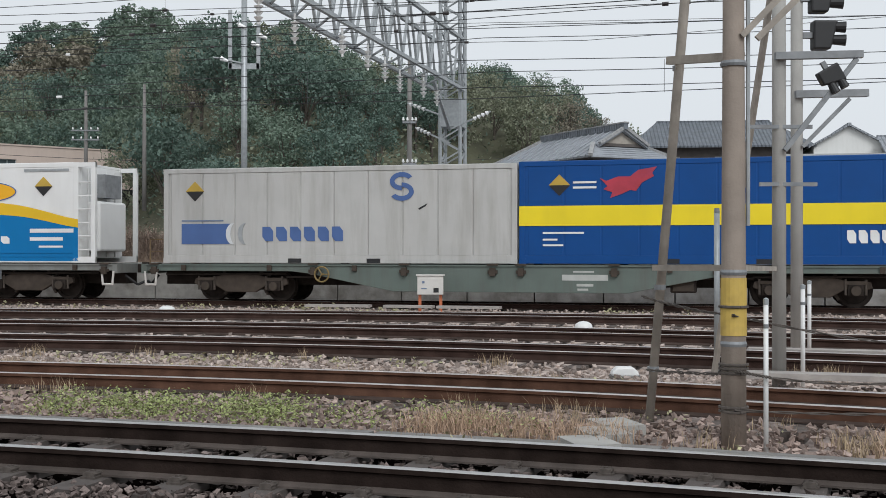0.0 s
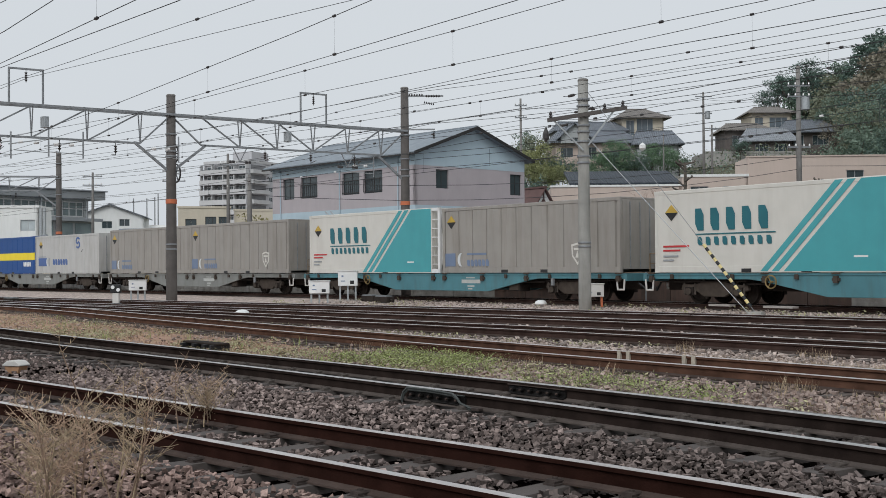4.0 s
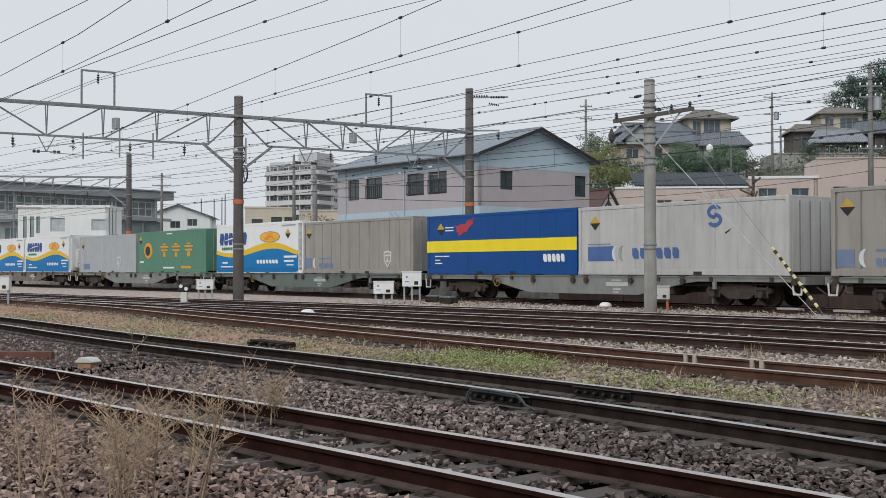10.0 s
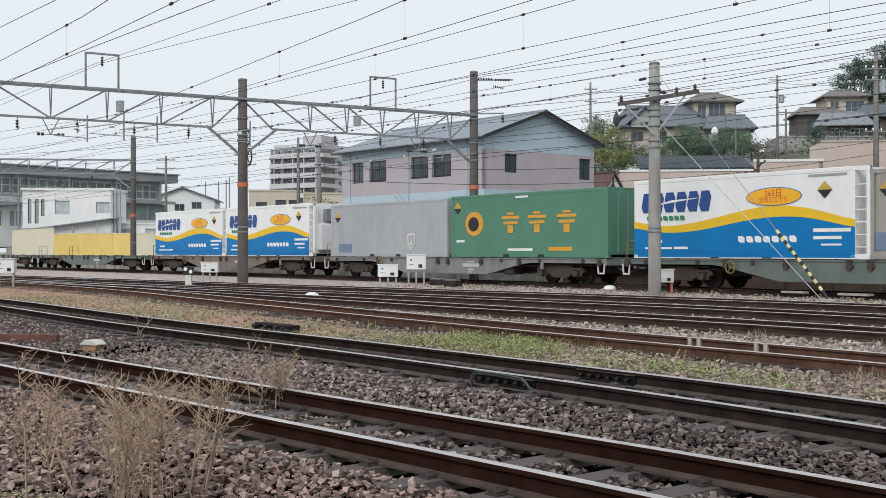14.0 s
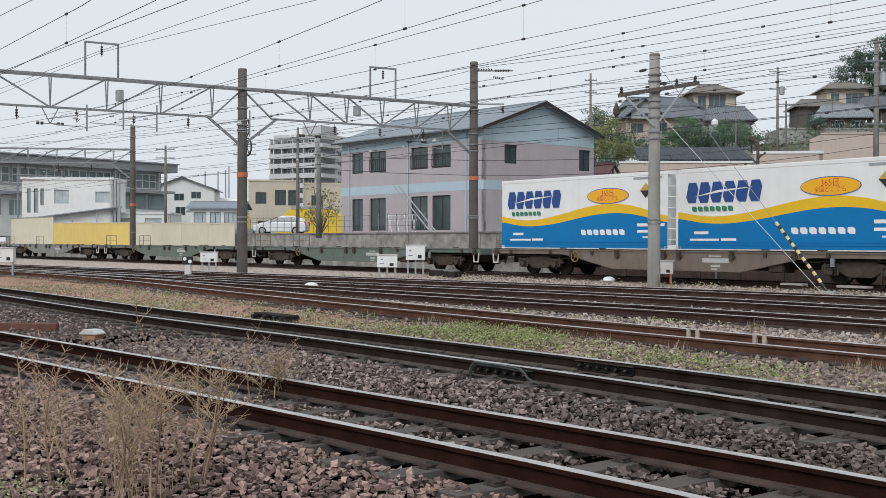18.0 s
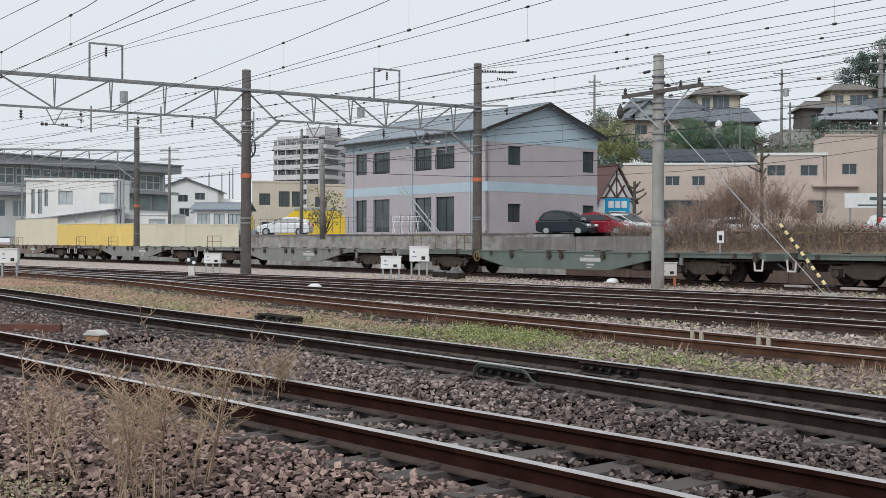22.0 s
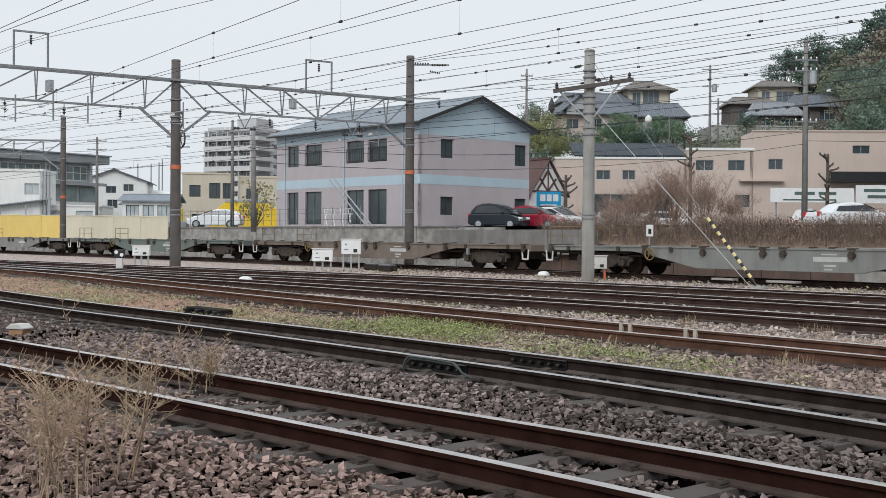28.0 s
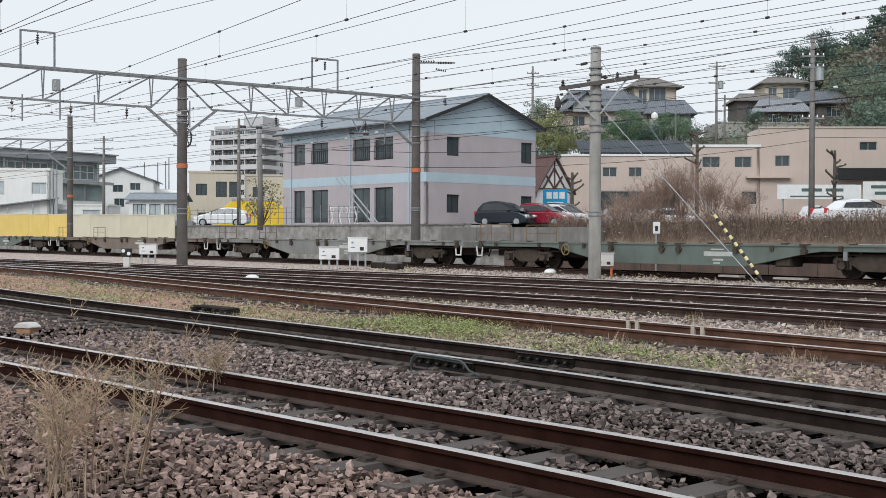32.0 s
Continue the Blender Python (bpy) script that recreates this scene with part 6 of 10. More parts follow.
def gable_house(m, w, d, h, rise, wall, roof, label, wins=(), over=0.45, along="x", end_wins=(), name="house", hip=0.0, base=None, roof_t=0.14, frame=FRAME_LT, pane=PANE):
    """A house w wide (x) and d deep (y), eaves at h, ridge along x or y; wins on the front (y = 0), end_wins on the end at x = w."""
    t = tagged(empty(name, m), label, "house", "houses of the town")
    part("wall", walled(w, h, 0.2, [q[:4] for q in wins]), wall, t)
    part("wall", walled(d, h, 0.2, [q[:4] for q in end_wins], pose(w, 0, 0, 0, 0, 90)), wall, t)
    part("wall", bx(0.0, 0.2, 0.2, d, 0, h), wall, t)
    part("wall", bx(0.2, w - 0.2, d - 0.2, d, 0, h), wall, t)
    for q in wins:
        window(t, *q[:4], None, frame=frame, pane=pane, bars=q[4] if len(q) > 4 else 1)
    for q in end_wins:
        window(t, *q[:4], pose(w, 0, 0, 0, 0, 90), frame=frame, pane=pane, bars=q[4] if len(q) > 4 else 1)
    o = over
    if along == "x":
        L, D = w, d
        def P(a, b, z): return (a, b, z)
    else:
        L, D = d, w
        def P(a, b, z): return (b, a, z)
    mid = D / 2
    sl = rise / (mid)
    for sgn in (-1, 1):
        e = mid + sgn * (mid + o)
        ze = h - o * sl
        bm = bmesh.new()
        quad = [(-o, e, ze), (L + o, e, ze), (L + o - hip, mid, h + rise), (-o + hip, mid, h + rise)]
        lo = [bm.verts.new(P(*p)) for p in quad]
        hi = [bm.verts.new(P(p[0], p[1], p[2] + roof_t)) for p in quad]
        bm.faces.new(lo), bm.faces.new(hi[::-1])
        for i in range(4):
            bm.faces.new((lo[i], lo[(i + 1) % 4], hi[(i + 1) % 4], hi[i]))
        bmesh.ops.recalc_face_normals(bm, faces=bm.faces)
        part("roof", bm, roof, t)
    if hip:
        for a0, a1 in ((-o, -o + hip), (L + o, L + o - hip)):
            bm = bmesh.new()
            tri = [(a0, -o, h - o * sl), (a0, D + o, h - o * sl), (a1, mid, h + rise)]
            lo = [bm.verts.new(P(*p)) for p in tri]
            hi = [bm.verts.new(P(p[0], p[1], p[2] + roof_t)) for p in tri]
            bm.faces.new(lo), bm.faces.new(hi[::-1])
            for i in range(3):
                bm.faces.new((lo[i], lo[(i + 1) % 3], hi[(i + 1) % 3], hi[i]))
            bmesh.ops.recalc_face_normals(bm, faces=bm.faces)
            part("roof", bm, roof, t)
    else:
        for a in (0.0, L - 0.2):
            bm = bmesh.new()
            pts = [P(a, 0.0, h), P(a, D, h), P(a, mid, h + rise)]
            pts2 = [P(a + 0.2, 0.0, h), P(a + 0.2, D, h), P(a + 0.2, mid, h + rise)]
            lo, hi = [bm.verts.new(p) for p in pts], [bm.verts.new(p) for p in pts2]
            bm.faces.new(lo), bm.faces.new(hi[::-1])
            for i in range(3):
                bm.faces.new((lo[i], lo[(i + 1) % 3], hi[(i + 1) % 3], hi[i]))
            bmesh.ops.recalc_face_normals(bm, faces=bm.faces)
            part("gable", bm, base or wall, t)
    rb = bmesh.new()
    beam(rb, P(-o + hip, mid, h + rise + roof_t), P(L + o - hip, mid, h + rise + roof_t), 0.25, 0.14)
    part("ridge", rb, roof, t)
    return t


# the lilac apartment house
AW, AD, AH = 15.5, 9.9, 6.75
up = [(1.3, 2.65), (3.45, 5.35), (8.15, 9.95), (10.4, 12.3), (14.15, 14.75)]
wins = [(a, b, 4.4, 5.85, 1) for a, b in up] + [(a, b, 0.35, 2.6, 1) for a, b in up]
ends = [(1.75, 2.85, 4.55, 5.75, 1), (8.5, 9.6, 4.35, 5.75, 1), (1.75, 2.85, 0.95, 2.1, 1), (8.5, 9.6, 0.6, 2.15, 1)]
apt = gable_house(pose(-63.2, 55.35, 1.65, 0, 0, -7), AW, AD, AH, 1.75, LAV, SLATE, "two-storey lilac apartment house with pale blue bands", wins, 0.5, "x", ends, "apartment_house", base=PALEBLUE, frame=FRAME_DK)
for y0, z0, z1 in ((-0.012, 2.85, 3.45), (-0.012, 5.95, AH)):
    part("band", bx(0, AW, y0, -0.002, z0, z1), PALEBLUE, apt, "pale blue band")
    part("band", bx(AW + 0.002, AW + 0.012, 0, AD, z0, z1), PALEBLUE, apt, "pale blue band")
for x in (1.05, 7.9, 13.9):
    part("downpipe", tb((x, -0.06, 0.1), (x, -0.06, AH - 0.1), 0.04, n=8), PALEBLUE, apt)
for x0, x1 in ((3.45, 5.35), (8.15, 9.95), (10.4, 12.3)):
    rl = bmesh.new()
    for z in (4.5, 5.3):
        beam(rl, (x0, -0.03, z), (x1, -0.03, z), 0.04, 0.05)
    for i in range(9):
        x = x0 + (x1 - x0) * i / 8
        part("baluster", beam(bmesh.new(), (x, -0.03, 4.5), (x, -0.03, 5.3), 0.02, 0.02), FRAME_DK, apt)
    part("balcony_rail", rl, FRAME_DK, apt)
sl_ = 1.75 / (AD / 2)
for y0, z0 in ((-0.5, AH - 0.5 * sl_), (AD + 0.5, AH - 0.5 * sl_)):
    part("verge", beam(bmesh.new(), (AW + 0.52, y0, z0 + 0.06), (AW + 0.52, AD / 2, AH + 1.81), 0.06, 0.2), FRAME_DK, apt, "dark verge board")
part("gutter", beam(bmesh.new(), (-0.5, -0.56, AH - 0.5 * sl_), (AW + 0.5, -0.56, AH - 0.5 * sl_), 0.1, 0.1), FRAME_DK, apt, "dark eaves gutter")
# drying racks on the lot before it
for dx in (0, 1.5):
    rk = tagged(empty("drying_rack", pose(-54.2 + dx, 51.9, LOT_Z, 0, 0, -7)), "white folding laundry rack on the lot", "laundry rack", "laundry racks")
    for a, b in (((-0.6, 0, 0), (-0.2, 0, 1.25)), ((-0.2, 0, 0), (-0.6, 0, 1.25)), ((0.6, 0, 0), (0.2, 0, 1.25)), ((0.2, 0, 0), (0.6, 0, 1.25))):
        part("leg", tb(a, b, 0.025, n=6), WHITE, rk)
    part("bar", tb((-0.75, 0, 1.22), (0.75, 0, 1.22), 0.025, n=6), WHITE, rk)
    part("bar", tb((-0.7, 0, 0.9), (0.7, 0, 0.9), 0.025, n=6), WHITE, rk)
ldr = tagged(empty("stay_ladder"), "leaning pale twin stay poles before the apartment house", "stay")
for dx in (0.0, 0.45):
    part("bar", tb((-43.9 + dx, 45.6, 1.0), (-50.6 + dx, 48.4, 4.6), 0.045, n=6), GALV, ldr)


# cars on the lot
def car(m, paint, label, L=3.9, W=1.66, H=1.5, style="hatch"):
    t = tagged(empty("car", m), label, "car", "cars parked on the lot")
    bodyl = [(-L / 2, 0.32), (-L / 2 + 0.02, 0.72), (-L / 2 + 0.12, 0.94), (L / 2 - 1.0, 0.95), (L / 2 - 0.55, 0.86), (L / 2 - 0.16, 0.7), (L / 2, 0.5), (L / 2 - 0.02, 0.3), (L / 2 - 0.3, 0.2), (-L / 2 + 0.25, 0.2)]
    body = part("body", prism(bmesh.new(), bodyl, -W / 2, W / 2), paint, t, bevel=0.08, smooth=False)
    rear = -L / 2 + (0.12 if style != "sedan" else 0.75)
    cab = [(rear, 0.9), (rear + 0.2, 1.12), (rear + 0.55, H - 0.1), (rear + 1.0, H - 0.01), (rear + 1.4, H), (L / 2 - 2.0, H - 0.05), (L / 2 - 1.55, H - 0.24), (L / 2 - 0.8, 0.9)]
    screen = (L / 2 - 1.82, H - 0.08, L / 2 - 0.88, 0.93)
    if style == "onebox":
        cab = [(rear - 0.04, 0.9), (rear + 0.06, 1.15), (rear + 0.35, H - 0.14), (rear + 0.8, H - 0.02), (rear + 1.25, H), (L / 2 - 1.66, H - 0.07), (L / 2 - 1.3, H - 0.22), (L / 2 - 0.42, 0.88)]
        screen = (L / 2 - 1.5, H - 0.13, L / 2 - 0.5, 0.91)
    bm = bmesh.new()
    prism(bm, cab, -W / 2 + 0.12, W / 2 - 0.12)
    for v in bm.verts:
        if v.co.z > 1.1:
            v.co.y *= 0.86
    part("cabin", bm, paint, t, bevel=0.07)
    for s in (-1, 1):
        gl = bmesh.new()
        pts = [(rear + 0.3, 0.98), (rear + 0.5, H - 0.2), (L / 2 - 1.85, H - 0.14), (L / 2 - 1.05, 0.98)]
        ya, yb = W / 2 - 0.11, (W / 2 - 0.12) * 0.86 + 0.03
        vs = [gl.verts.new((x, s * (ya if z < 1.1 else yb), z)) for x, z in pts]
        vi = [gl.verts.new((x, s * ((ya if z < 1.1 else yb) - 0.03), z)) for x, z in pts]
        gl.faces.new(vs), gl.faces.new(vi[::-1])
        for i in range(4):
            gl.faces.new((vs[i], vs[(i + 1) % 4], vi[(i + 1) % 4], vi[i]))
        bmesh.ops.recalc_face_normals(gl, faces=gl.faces)
        part("side_window", gl, GLASS, t)
        part("mirror", bx(L / 2 - 1.35, L / 2 - 1.2, s * (W / 2 - 0.02) - 0.08, s * (W / 2 - 0.02) + 0.08, 0.92, 1.05), paint, t, bevel=0.02)
        part("headlight", bx(L / 2 - 0.32, L / 2 - 0.02, s * (W / 2 - 0.2) - 0.16, s * (W / 2 - 0.2) + 0.16, 0.58, 0.72), INSUL, t, bevel=0.03)
        part("tail_light", bx(-L / 2 - 0.01, -L / 2 + 0.15, s * (W / 2 - 0.14) - 0.1, s * (W / 2 - 0.14) + 0.1, 0.68, 0.95), RED, t, bevel=0.02)
    ws = bmesh.new()
    for q in (screen,):
        vs = [ws.verts.new(p) for p in ((q[0] + 0.03, -0.58, q[1]), (q[0] + 0.03, 0.58, q[1]), (q[2] + 0.03, 0.68, q[3] + 0.03), (q[2] + 0.03, -0.68, q[3] + 0.03))]
        ws.faces.new(vs)
    bmesh.ops.solidify(ws, geom=ws.faces[:], thickness=0.02)
    part("windscreen", ws, GLASS, t)
    for x in (-L / 2 + 0.75, L / 2 - 0.72):
        for s in (-1, 1):
            wh = bmesh.new()
            y = s * (W / 2 - 0.09)
            tube(wh, (x, y - 0.1, 0.3), (x, y + 0.1, 0.3), 0.3, n=16)
            w_ = part("wheel", wh, TYRE, t, bevel=0.03)
            part("rim", tb((x, y + s * 0.09, 0.3), (x, y + s * 0.108, 0.3), 0.19, n=12), GALV, w_)
    return t


P_NAVY = mat("dark_navy_car_paint", (0.012, 0.018, 0.026), 0.15, 0.2, 0.05, 1)
P_RED = mat("crimson_car_paint", (0.25, 0.012, 0.03), 0.2, 0.1, 0.05, 1)
P_WHITE = mat("white_car_paint", (0.72, 0.73, 0.74), 0.2, 0, 0.03, 1)
P_SILVER = mat("silver_car_paint", (0.4, 0.42, 0.44), 0.25, 0.5, 0.03, 1)
P_GREY = mat("dark_grey_car_paint", (0.06, 0.065, 0.07), 0.2, 0.3, 0.03, 1)


def on_lot(x, y, yaw):
    p = tw(x, y)
    return pose(p.x, p.y, LOT_Z + 0.003, 0, 0, 43.84 + yaw)


car(on_lot(7.9, 71.5, -30), P_NAVY, "dark navy small hatchback parked on the lot", 3.6, 1.6, 1.58, "onebox")
car(on_lot(10.35, 72.6, -32), P_RED, "crimson red small hatchback parked on the lot", 3.8)
car(on_lot(12.1, 75.5, -42), P_WHITE, "white small car parked beside a red one", 3.8)
car(on_lot(13.2, 81, -20), P_GREY, "dark grey minivan parked on the lot", 4.4, 1.7, 1.75)
car(on_lot(18.2, 84, 10), P_SILVER, "silver car half hidden behind dry shrubs", 4.2)
car(on_lot(21.7, 84.5, 10), P_WHITE, "white car half hidden behind dry shrubs", 4.2)
car(on_lot(-11.4, 85.5, 175), P_WHITE, "white compact hatchback parked by the wall", 3.95, 1.68, 1.4)
car(on_lot(25.4, 60, 8), P_WHITE, "white saloon car parked above the hedge", 4.6, 1.72, 1.45, "sedan")
car(on_lot(33.4, 86, 8), P_WHITE, "white van parked below the warehouse sign", 3.4, 1.5, 1.8)

# yellow tarpaulin shelter and small roofed stall beside the apartment house
tent = tagged(empty("yellow_shelter", on_lot(-10.3, 95.5, 0)), "bright yellow shelter with a grey ridge beside the apartments", "shelter")
part("cover", prism(bmesh.new(), [(-2.9, 0), (-2.9, 1.2), (-1.6, 2.25), (1.4, 2.25), (3.2, 1.2), (3.2, 0)], 0, 3), mat("yellow_tarpaulin", (0.75, 0.5, 0.02), 0.6, 0, 0.06, 1), tent, bevel=0.05)
part("ridge_sheet", bx(-1.7, 1.5, -0.05, 3.05, 2.2, 2.4), GALV, tent)

# cream and yellow hoarding along the far end, in panels
hd = tagged(empty("hoarding"), "cream and yellow panel hoarding behind the train", "hoarding")
cuts = (-107.5, -96.2, -87.2, -83.2, -79.3, -75.8, -71, -67, -63.3)
for i in range(8):
    (ax, ay, _), (bx_, by_, _) = T_LINE.at(T_LINE.s_of(cuts[i]), 4.35), T_LINE.at(T_LINE.s_of(cuts[i + 1]), 4.35)
    hl, hm = math.hypot(bx_ - ax, by_ - ay), pose(ax, ay, 0, 0, 0, math.degrees(math.atan2(by_ - ay, bx_ - ax)))
    top = 3.33 if i == 0 else 2.79 - 0.058 * i
    part("panel", bx(0.015, hl - 0.015, 0, 0.06, 0.92, top, hm), YELLOWP if i in (1, 2, 3) else CREAMP, hd)
    part("cap_rail", bx(0, hl, -0.03, 0.09, top, top + 0.07, hm), CREAMP if i else GALV, hd)
    part("post", bx(-0.03, 0.03, 0.06, 0.14, GROUND_Z - 0.03, top, hm), GALV, hd)
q = tw(-14.5, 86)
grate = tagged(empty("yellow_machine", pose(q.x, q.y, LOT_Z, 0, 0, 43.84)), "yellow works machine with a dark base beside the hoarding", "machine")
part("base", bx(-1.3, 0.9, 0, 1.2, -0.1, 0.45), GALV_DARK, grate, bevel=0.04)
part("cab", bx(-0.3, 0.5, 0.2, 1.0, 0.45, 1.5), YELLOW, grate, bevel=0.06)
part("arm", tb((0.1, 0.5, 1.5), (0.25, 0.5, 2.7), 0.06), WHITE, grate)

# white flat-roofed building behind the hoarding
def block(m, w, d, h, wall, label, wins=(), parapet=0.25, cat="building", name="building", end_wins=(), frame=FRAME_LT, pane=PANE, cap=None):
    """A flat-roofed building, front at y = 0."""
    t = tagged(empty(name, m), label, cat, "buildings of the town")
    part("wall", walled(w, h, 0.25, [q[:4] for q in wins]), wall, t)
    part("wall", walled(d, h, 0.25, [q[:4] for q in end_wins], pose(w, 0, 0, 0, 0, 90)), wall, t)
    part("wall", bx(0, 0.25, 0.25, d, 0, h), wall, t)
    part("wall", bx(0.25, w - 0.25, d - 0.25, d, 0, h), wall, t)
    part("roof", bx(0.25, w - 0.25, 0.25, d - 0.25, h - 0.5, h - 0.3), cap or wall, t)
    part("coping", walled(w + 0.2, parapet, 0.35, [], pose(-0.1, -0.08, h, 0, 0, 0)), cap or wall, t)
    part("coping", bx(w - 0.2, w + 0.1, 0.27, d, h, h + parapet), cap or wall, t)
    for q in wins:
        window(t, *q[:4], None, frame=frame, pane=pane, bars=q[4] if len(q) > 4 else 1)
    for q in end_wins:
        window(t, *q[:4], pose(w, 0, 0, 0, 0, 90), frame=frame, pane=pane, bars=q[4] if len(q) > 4 else 1)
    return t


def town_at(x, y, z, yaw=0.0):
    p = tw(x, y, z)
    return pose(p.x, p.y, p.z, 0, 0, 43.84 + yaw)


wb_ = block(town_at(-37.0, 110, LOT_Z), 6.3, 4.5, 5.3, OFFWHITE, "low white flat-roofed building with square windows", [(0.75, 2.15, 3.05, 4.35, 1), (4.65, 6.0, 3.15, 4.2, 1)], pane=PANE_LT)
part("side_bay", walled(2.5, 5.35, 0.25, [(0.5, 0.85, 2.2, 4.5), (1.15, 1.55, 2.2, 4.5), (1.75, 2.1, 2.9, 4.5)], pose(-2.5, 0.5, 0)), OFFWHITE, wb_)
for x0, x1, z0 in ((-2.0, -1.65, 2.2), (-1.35, -0.95, 2.2), (-0.75, -0.4, 2.9)):
    window(wb_, x0, x1, z0, 4.5, pose(0, 0.5, 0), frame=FRAME_DK, pane=ST_PANE, bars=0)
part("bay_side", bx(-2.5, -2.25, 0.75, 4.4, 0, 5.35), OFFWHITE, wb_)
part("bay_roof", bx(-2.6, 0, 0.3, 4.4, 5.36, 5.6), OFFWHITE, wb_)
for x in (6.42, 6.75):
    part("gutter_pipe", bx(x, x + 0.2, -0.1, 0.25, 0, 5.3), GALV, wb_)
part("lean_roof", prism(bmesh.new(), [(-2, 1.5), (7.2, 2.7), (7.2, 2.8), (-2, 1.6)], -0.7, 0), PALEROOF, wb_)
part("lean_post", bx(7.0, 7.2, -0.7, -0.5, 0, 2.7), GALV, wb_)
for x in (0.3, 2.6, 4.9):
    part("lean_post", bx(x, x + 0.1, -0.65, -0.55, 0, 1.55 + x * 0.13), GALV, wb_)
# station with its long flat roof, running away along the tracks
ST_WALL = mat("shaded_grey_station_wall", (0.42, 0.435, 0.44), 0.85, 0, 0.08, 0.5, streak=0.2, dirt_color=(0.17, 0.17, 0.17))
ST_EDGE = mat("grey_station_roof_edge", (0.27, 0.285, 0.295), 0.7, 0, 0.06, 0.5)
st_ = tagged(empty("station_building", town_at(-61.2, 115.6, LOT_Z, 51.6)), "long grey station building with a wide flat roof and window bands", "station")
part("roof", bx(-2, 43.2, -1.6, 12, 8.25, 9.25), ST_EDGE, st_, bevel=0.05)
part("roof_top", bx(-2.2, 43.4, -1.8, 12.2, 9.25, 9.4), PALEROOF, st_)
part("upper_wall", walled(41.5, 2.45, 0.3, [(0.3 + i * 3.42, 3.5 + i * 3.42, 0.3, 2.2) for i in range(12)], pose(0, 0, 5.8)), ST_WALL, st_)
for i in range(12):
    x = 0.3 + i * 3.42
    w_ = window(st_, x, x + 3.2, 6.1, 8.0, None, frame=WHITE, pane=ST_PANE, bars=2, ft=0.14)
    part("transom", bx(x, x + 3.2, 0.09, 0.12, 7.05, 7.17), WHITE, w_)
part("wall", walled(41.5, 5.8, 0.3, [(0.4 + i * 4.0, 3.6 + i * 4.0, 2.3, 4.3) for i in range(10)]), OFFWHITE, st_)
for i in range(10):
    window(st_, 0.4 + i * 4.0, 3.6 + i * 4.0, 2.3, 4.3, None, frame=WHITE, pane=ST_PANE, bars=3, ft=0.12)
part("ledge", bx(-1, 41.5, -1.1, 0, 4.75, 5.15), ST_EDGE, st_)
for x in (12.2, 14.0, 15.6):
    part("air_conditioner", bx(x, x + 1.3, -0.9, -0.3, 5.15, 6.0), WHITE, st_, bevel=0.03)
part("canopy", bx(29, 41, -3.4, 0, 5.5, 5.8), PALEROOF, st_, bevel=0.05)
part("canopy_edge", bx(28.8, 41.2, -3.6, -3.4, 5.4, 5.75), ST_EDGE, st_)
part("lower_wing", bx(29, 40.5, -2.6, 0, 0, 3.4), OFFWHITE, st_)
for i in range(4):
    part("wing_window", bx(29.4 + i * 2.8, 31.8 + i * 2.8, -2.66, -2.6, 3.5, 5.2), ST_PANE, st_)
part("wing_frame", bx(29, 40.5, -2.58, -2.3, 3.4, 5.4), FRAME_LT, st_)
for i in range(7):
    part("roof_post", tb((1 + i * 6.6, -1.2, 0), (1 + i * 6.6, -1.2, 8.3), 0.12, n=8), GALV, st_)
part("side_wall", bx(41.5, 41.8, 0, 11, 0, 8.2), GREYWALL, st_)
APTLT = mat("pale_grey_balcony_concrete", (0.52, 0.52, 0.52), 0.85, 0, 0.05, 0.4, streak=0.2, dirt_color=(0.35, 0.34, 0.33))
# far apartment block, balconies floor by floor
ab_ = tagged(empty("apartment_block", town_at(-46.8, 330, 1.7, -30)), "distant grey apartment block with balconies on every floor", "apartment block")
# Dark grey that carries the shade of the recessed balconies in its colour.
APT_SHADE = mat("loggia_shade_paint", (0.19, 0.19, 0.195), 0.85, 0, 0.1, 0.3)
part("core", bx(0, 15.4, 0.9, 17.2, 0, 29.0), APTGREY, ab_)
part("foundation", bx(-0.5, 16.6, -0.6, 17.2, -2.0, 0.0), APTGREY, ab_)
part("loggia_wall", bx(0.3, 15.1, 0.86, 0.9, 0, 28.6), APT_SHADE, ab_, "dark sheet behind the balconies, coloured as loggia shade")
for i in range(10):
    z = 0.6 + i * 2.82
    part("balcony", bx(-0.5, 15.6, -0.6, -0.42, z, z + 1.2), APTLT, ab_)
    part("floor_slab", bx(-0.5, 15.6, -0.6, 0.9, z - 0.2, z), APTGREY, ab_)
    for x in (1.2, 4.9, 8.6, 12.2):
        window(ab_, x, x + 2.2, z + 0.2, z + 2.2, pose(0, 0.7, 0), frame=FRAME_LT, bars=1, ft=0.12)
    for x in (-0.45, 3.6, 7.4, 11.2, 15.3):
        part("party_wall", bx(x, x + 0.25, -0.4, 0.9, z, z + 2.6), APTLT, ab_)
    part("end_balcony", bx(15.45, 16.6, 1.5, 9.5, z, z + 1.1), APTLT, ab_)
    # Flat dark sheet painted as the shade above each end balcony.
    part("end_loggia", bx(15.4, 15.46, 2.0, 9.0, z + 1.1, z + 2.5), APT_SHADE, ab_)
    for y in (10.6, 13.6):
        window(ab_, y, y + 1.8, z + 0.9, z + 2.2, pose(15.4, 0, 0, 0, 0, 90) @ pose(0, -0.15, 0), frame=FRAME_LT, bars=1, ft=0.1)
part("roof_house", bx(8.5, 15.0, 3, 11, 29.0, 32.2), APTGREY, ab_)
part("parapet", walled(15.6, 0.8, 0.2, [], pose(-0.1, 0.85, 29.0)), APTLT, ab_)
part("parapet", bx(15.3, 15.5, 1.05, 17.2, 29.0, 29.8), APTLT, ab_)
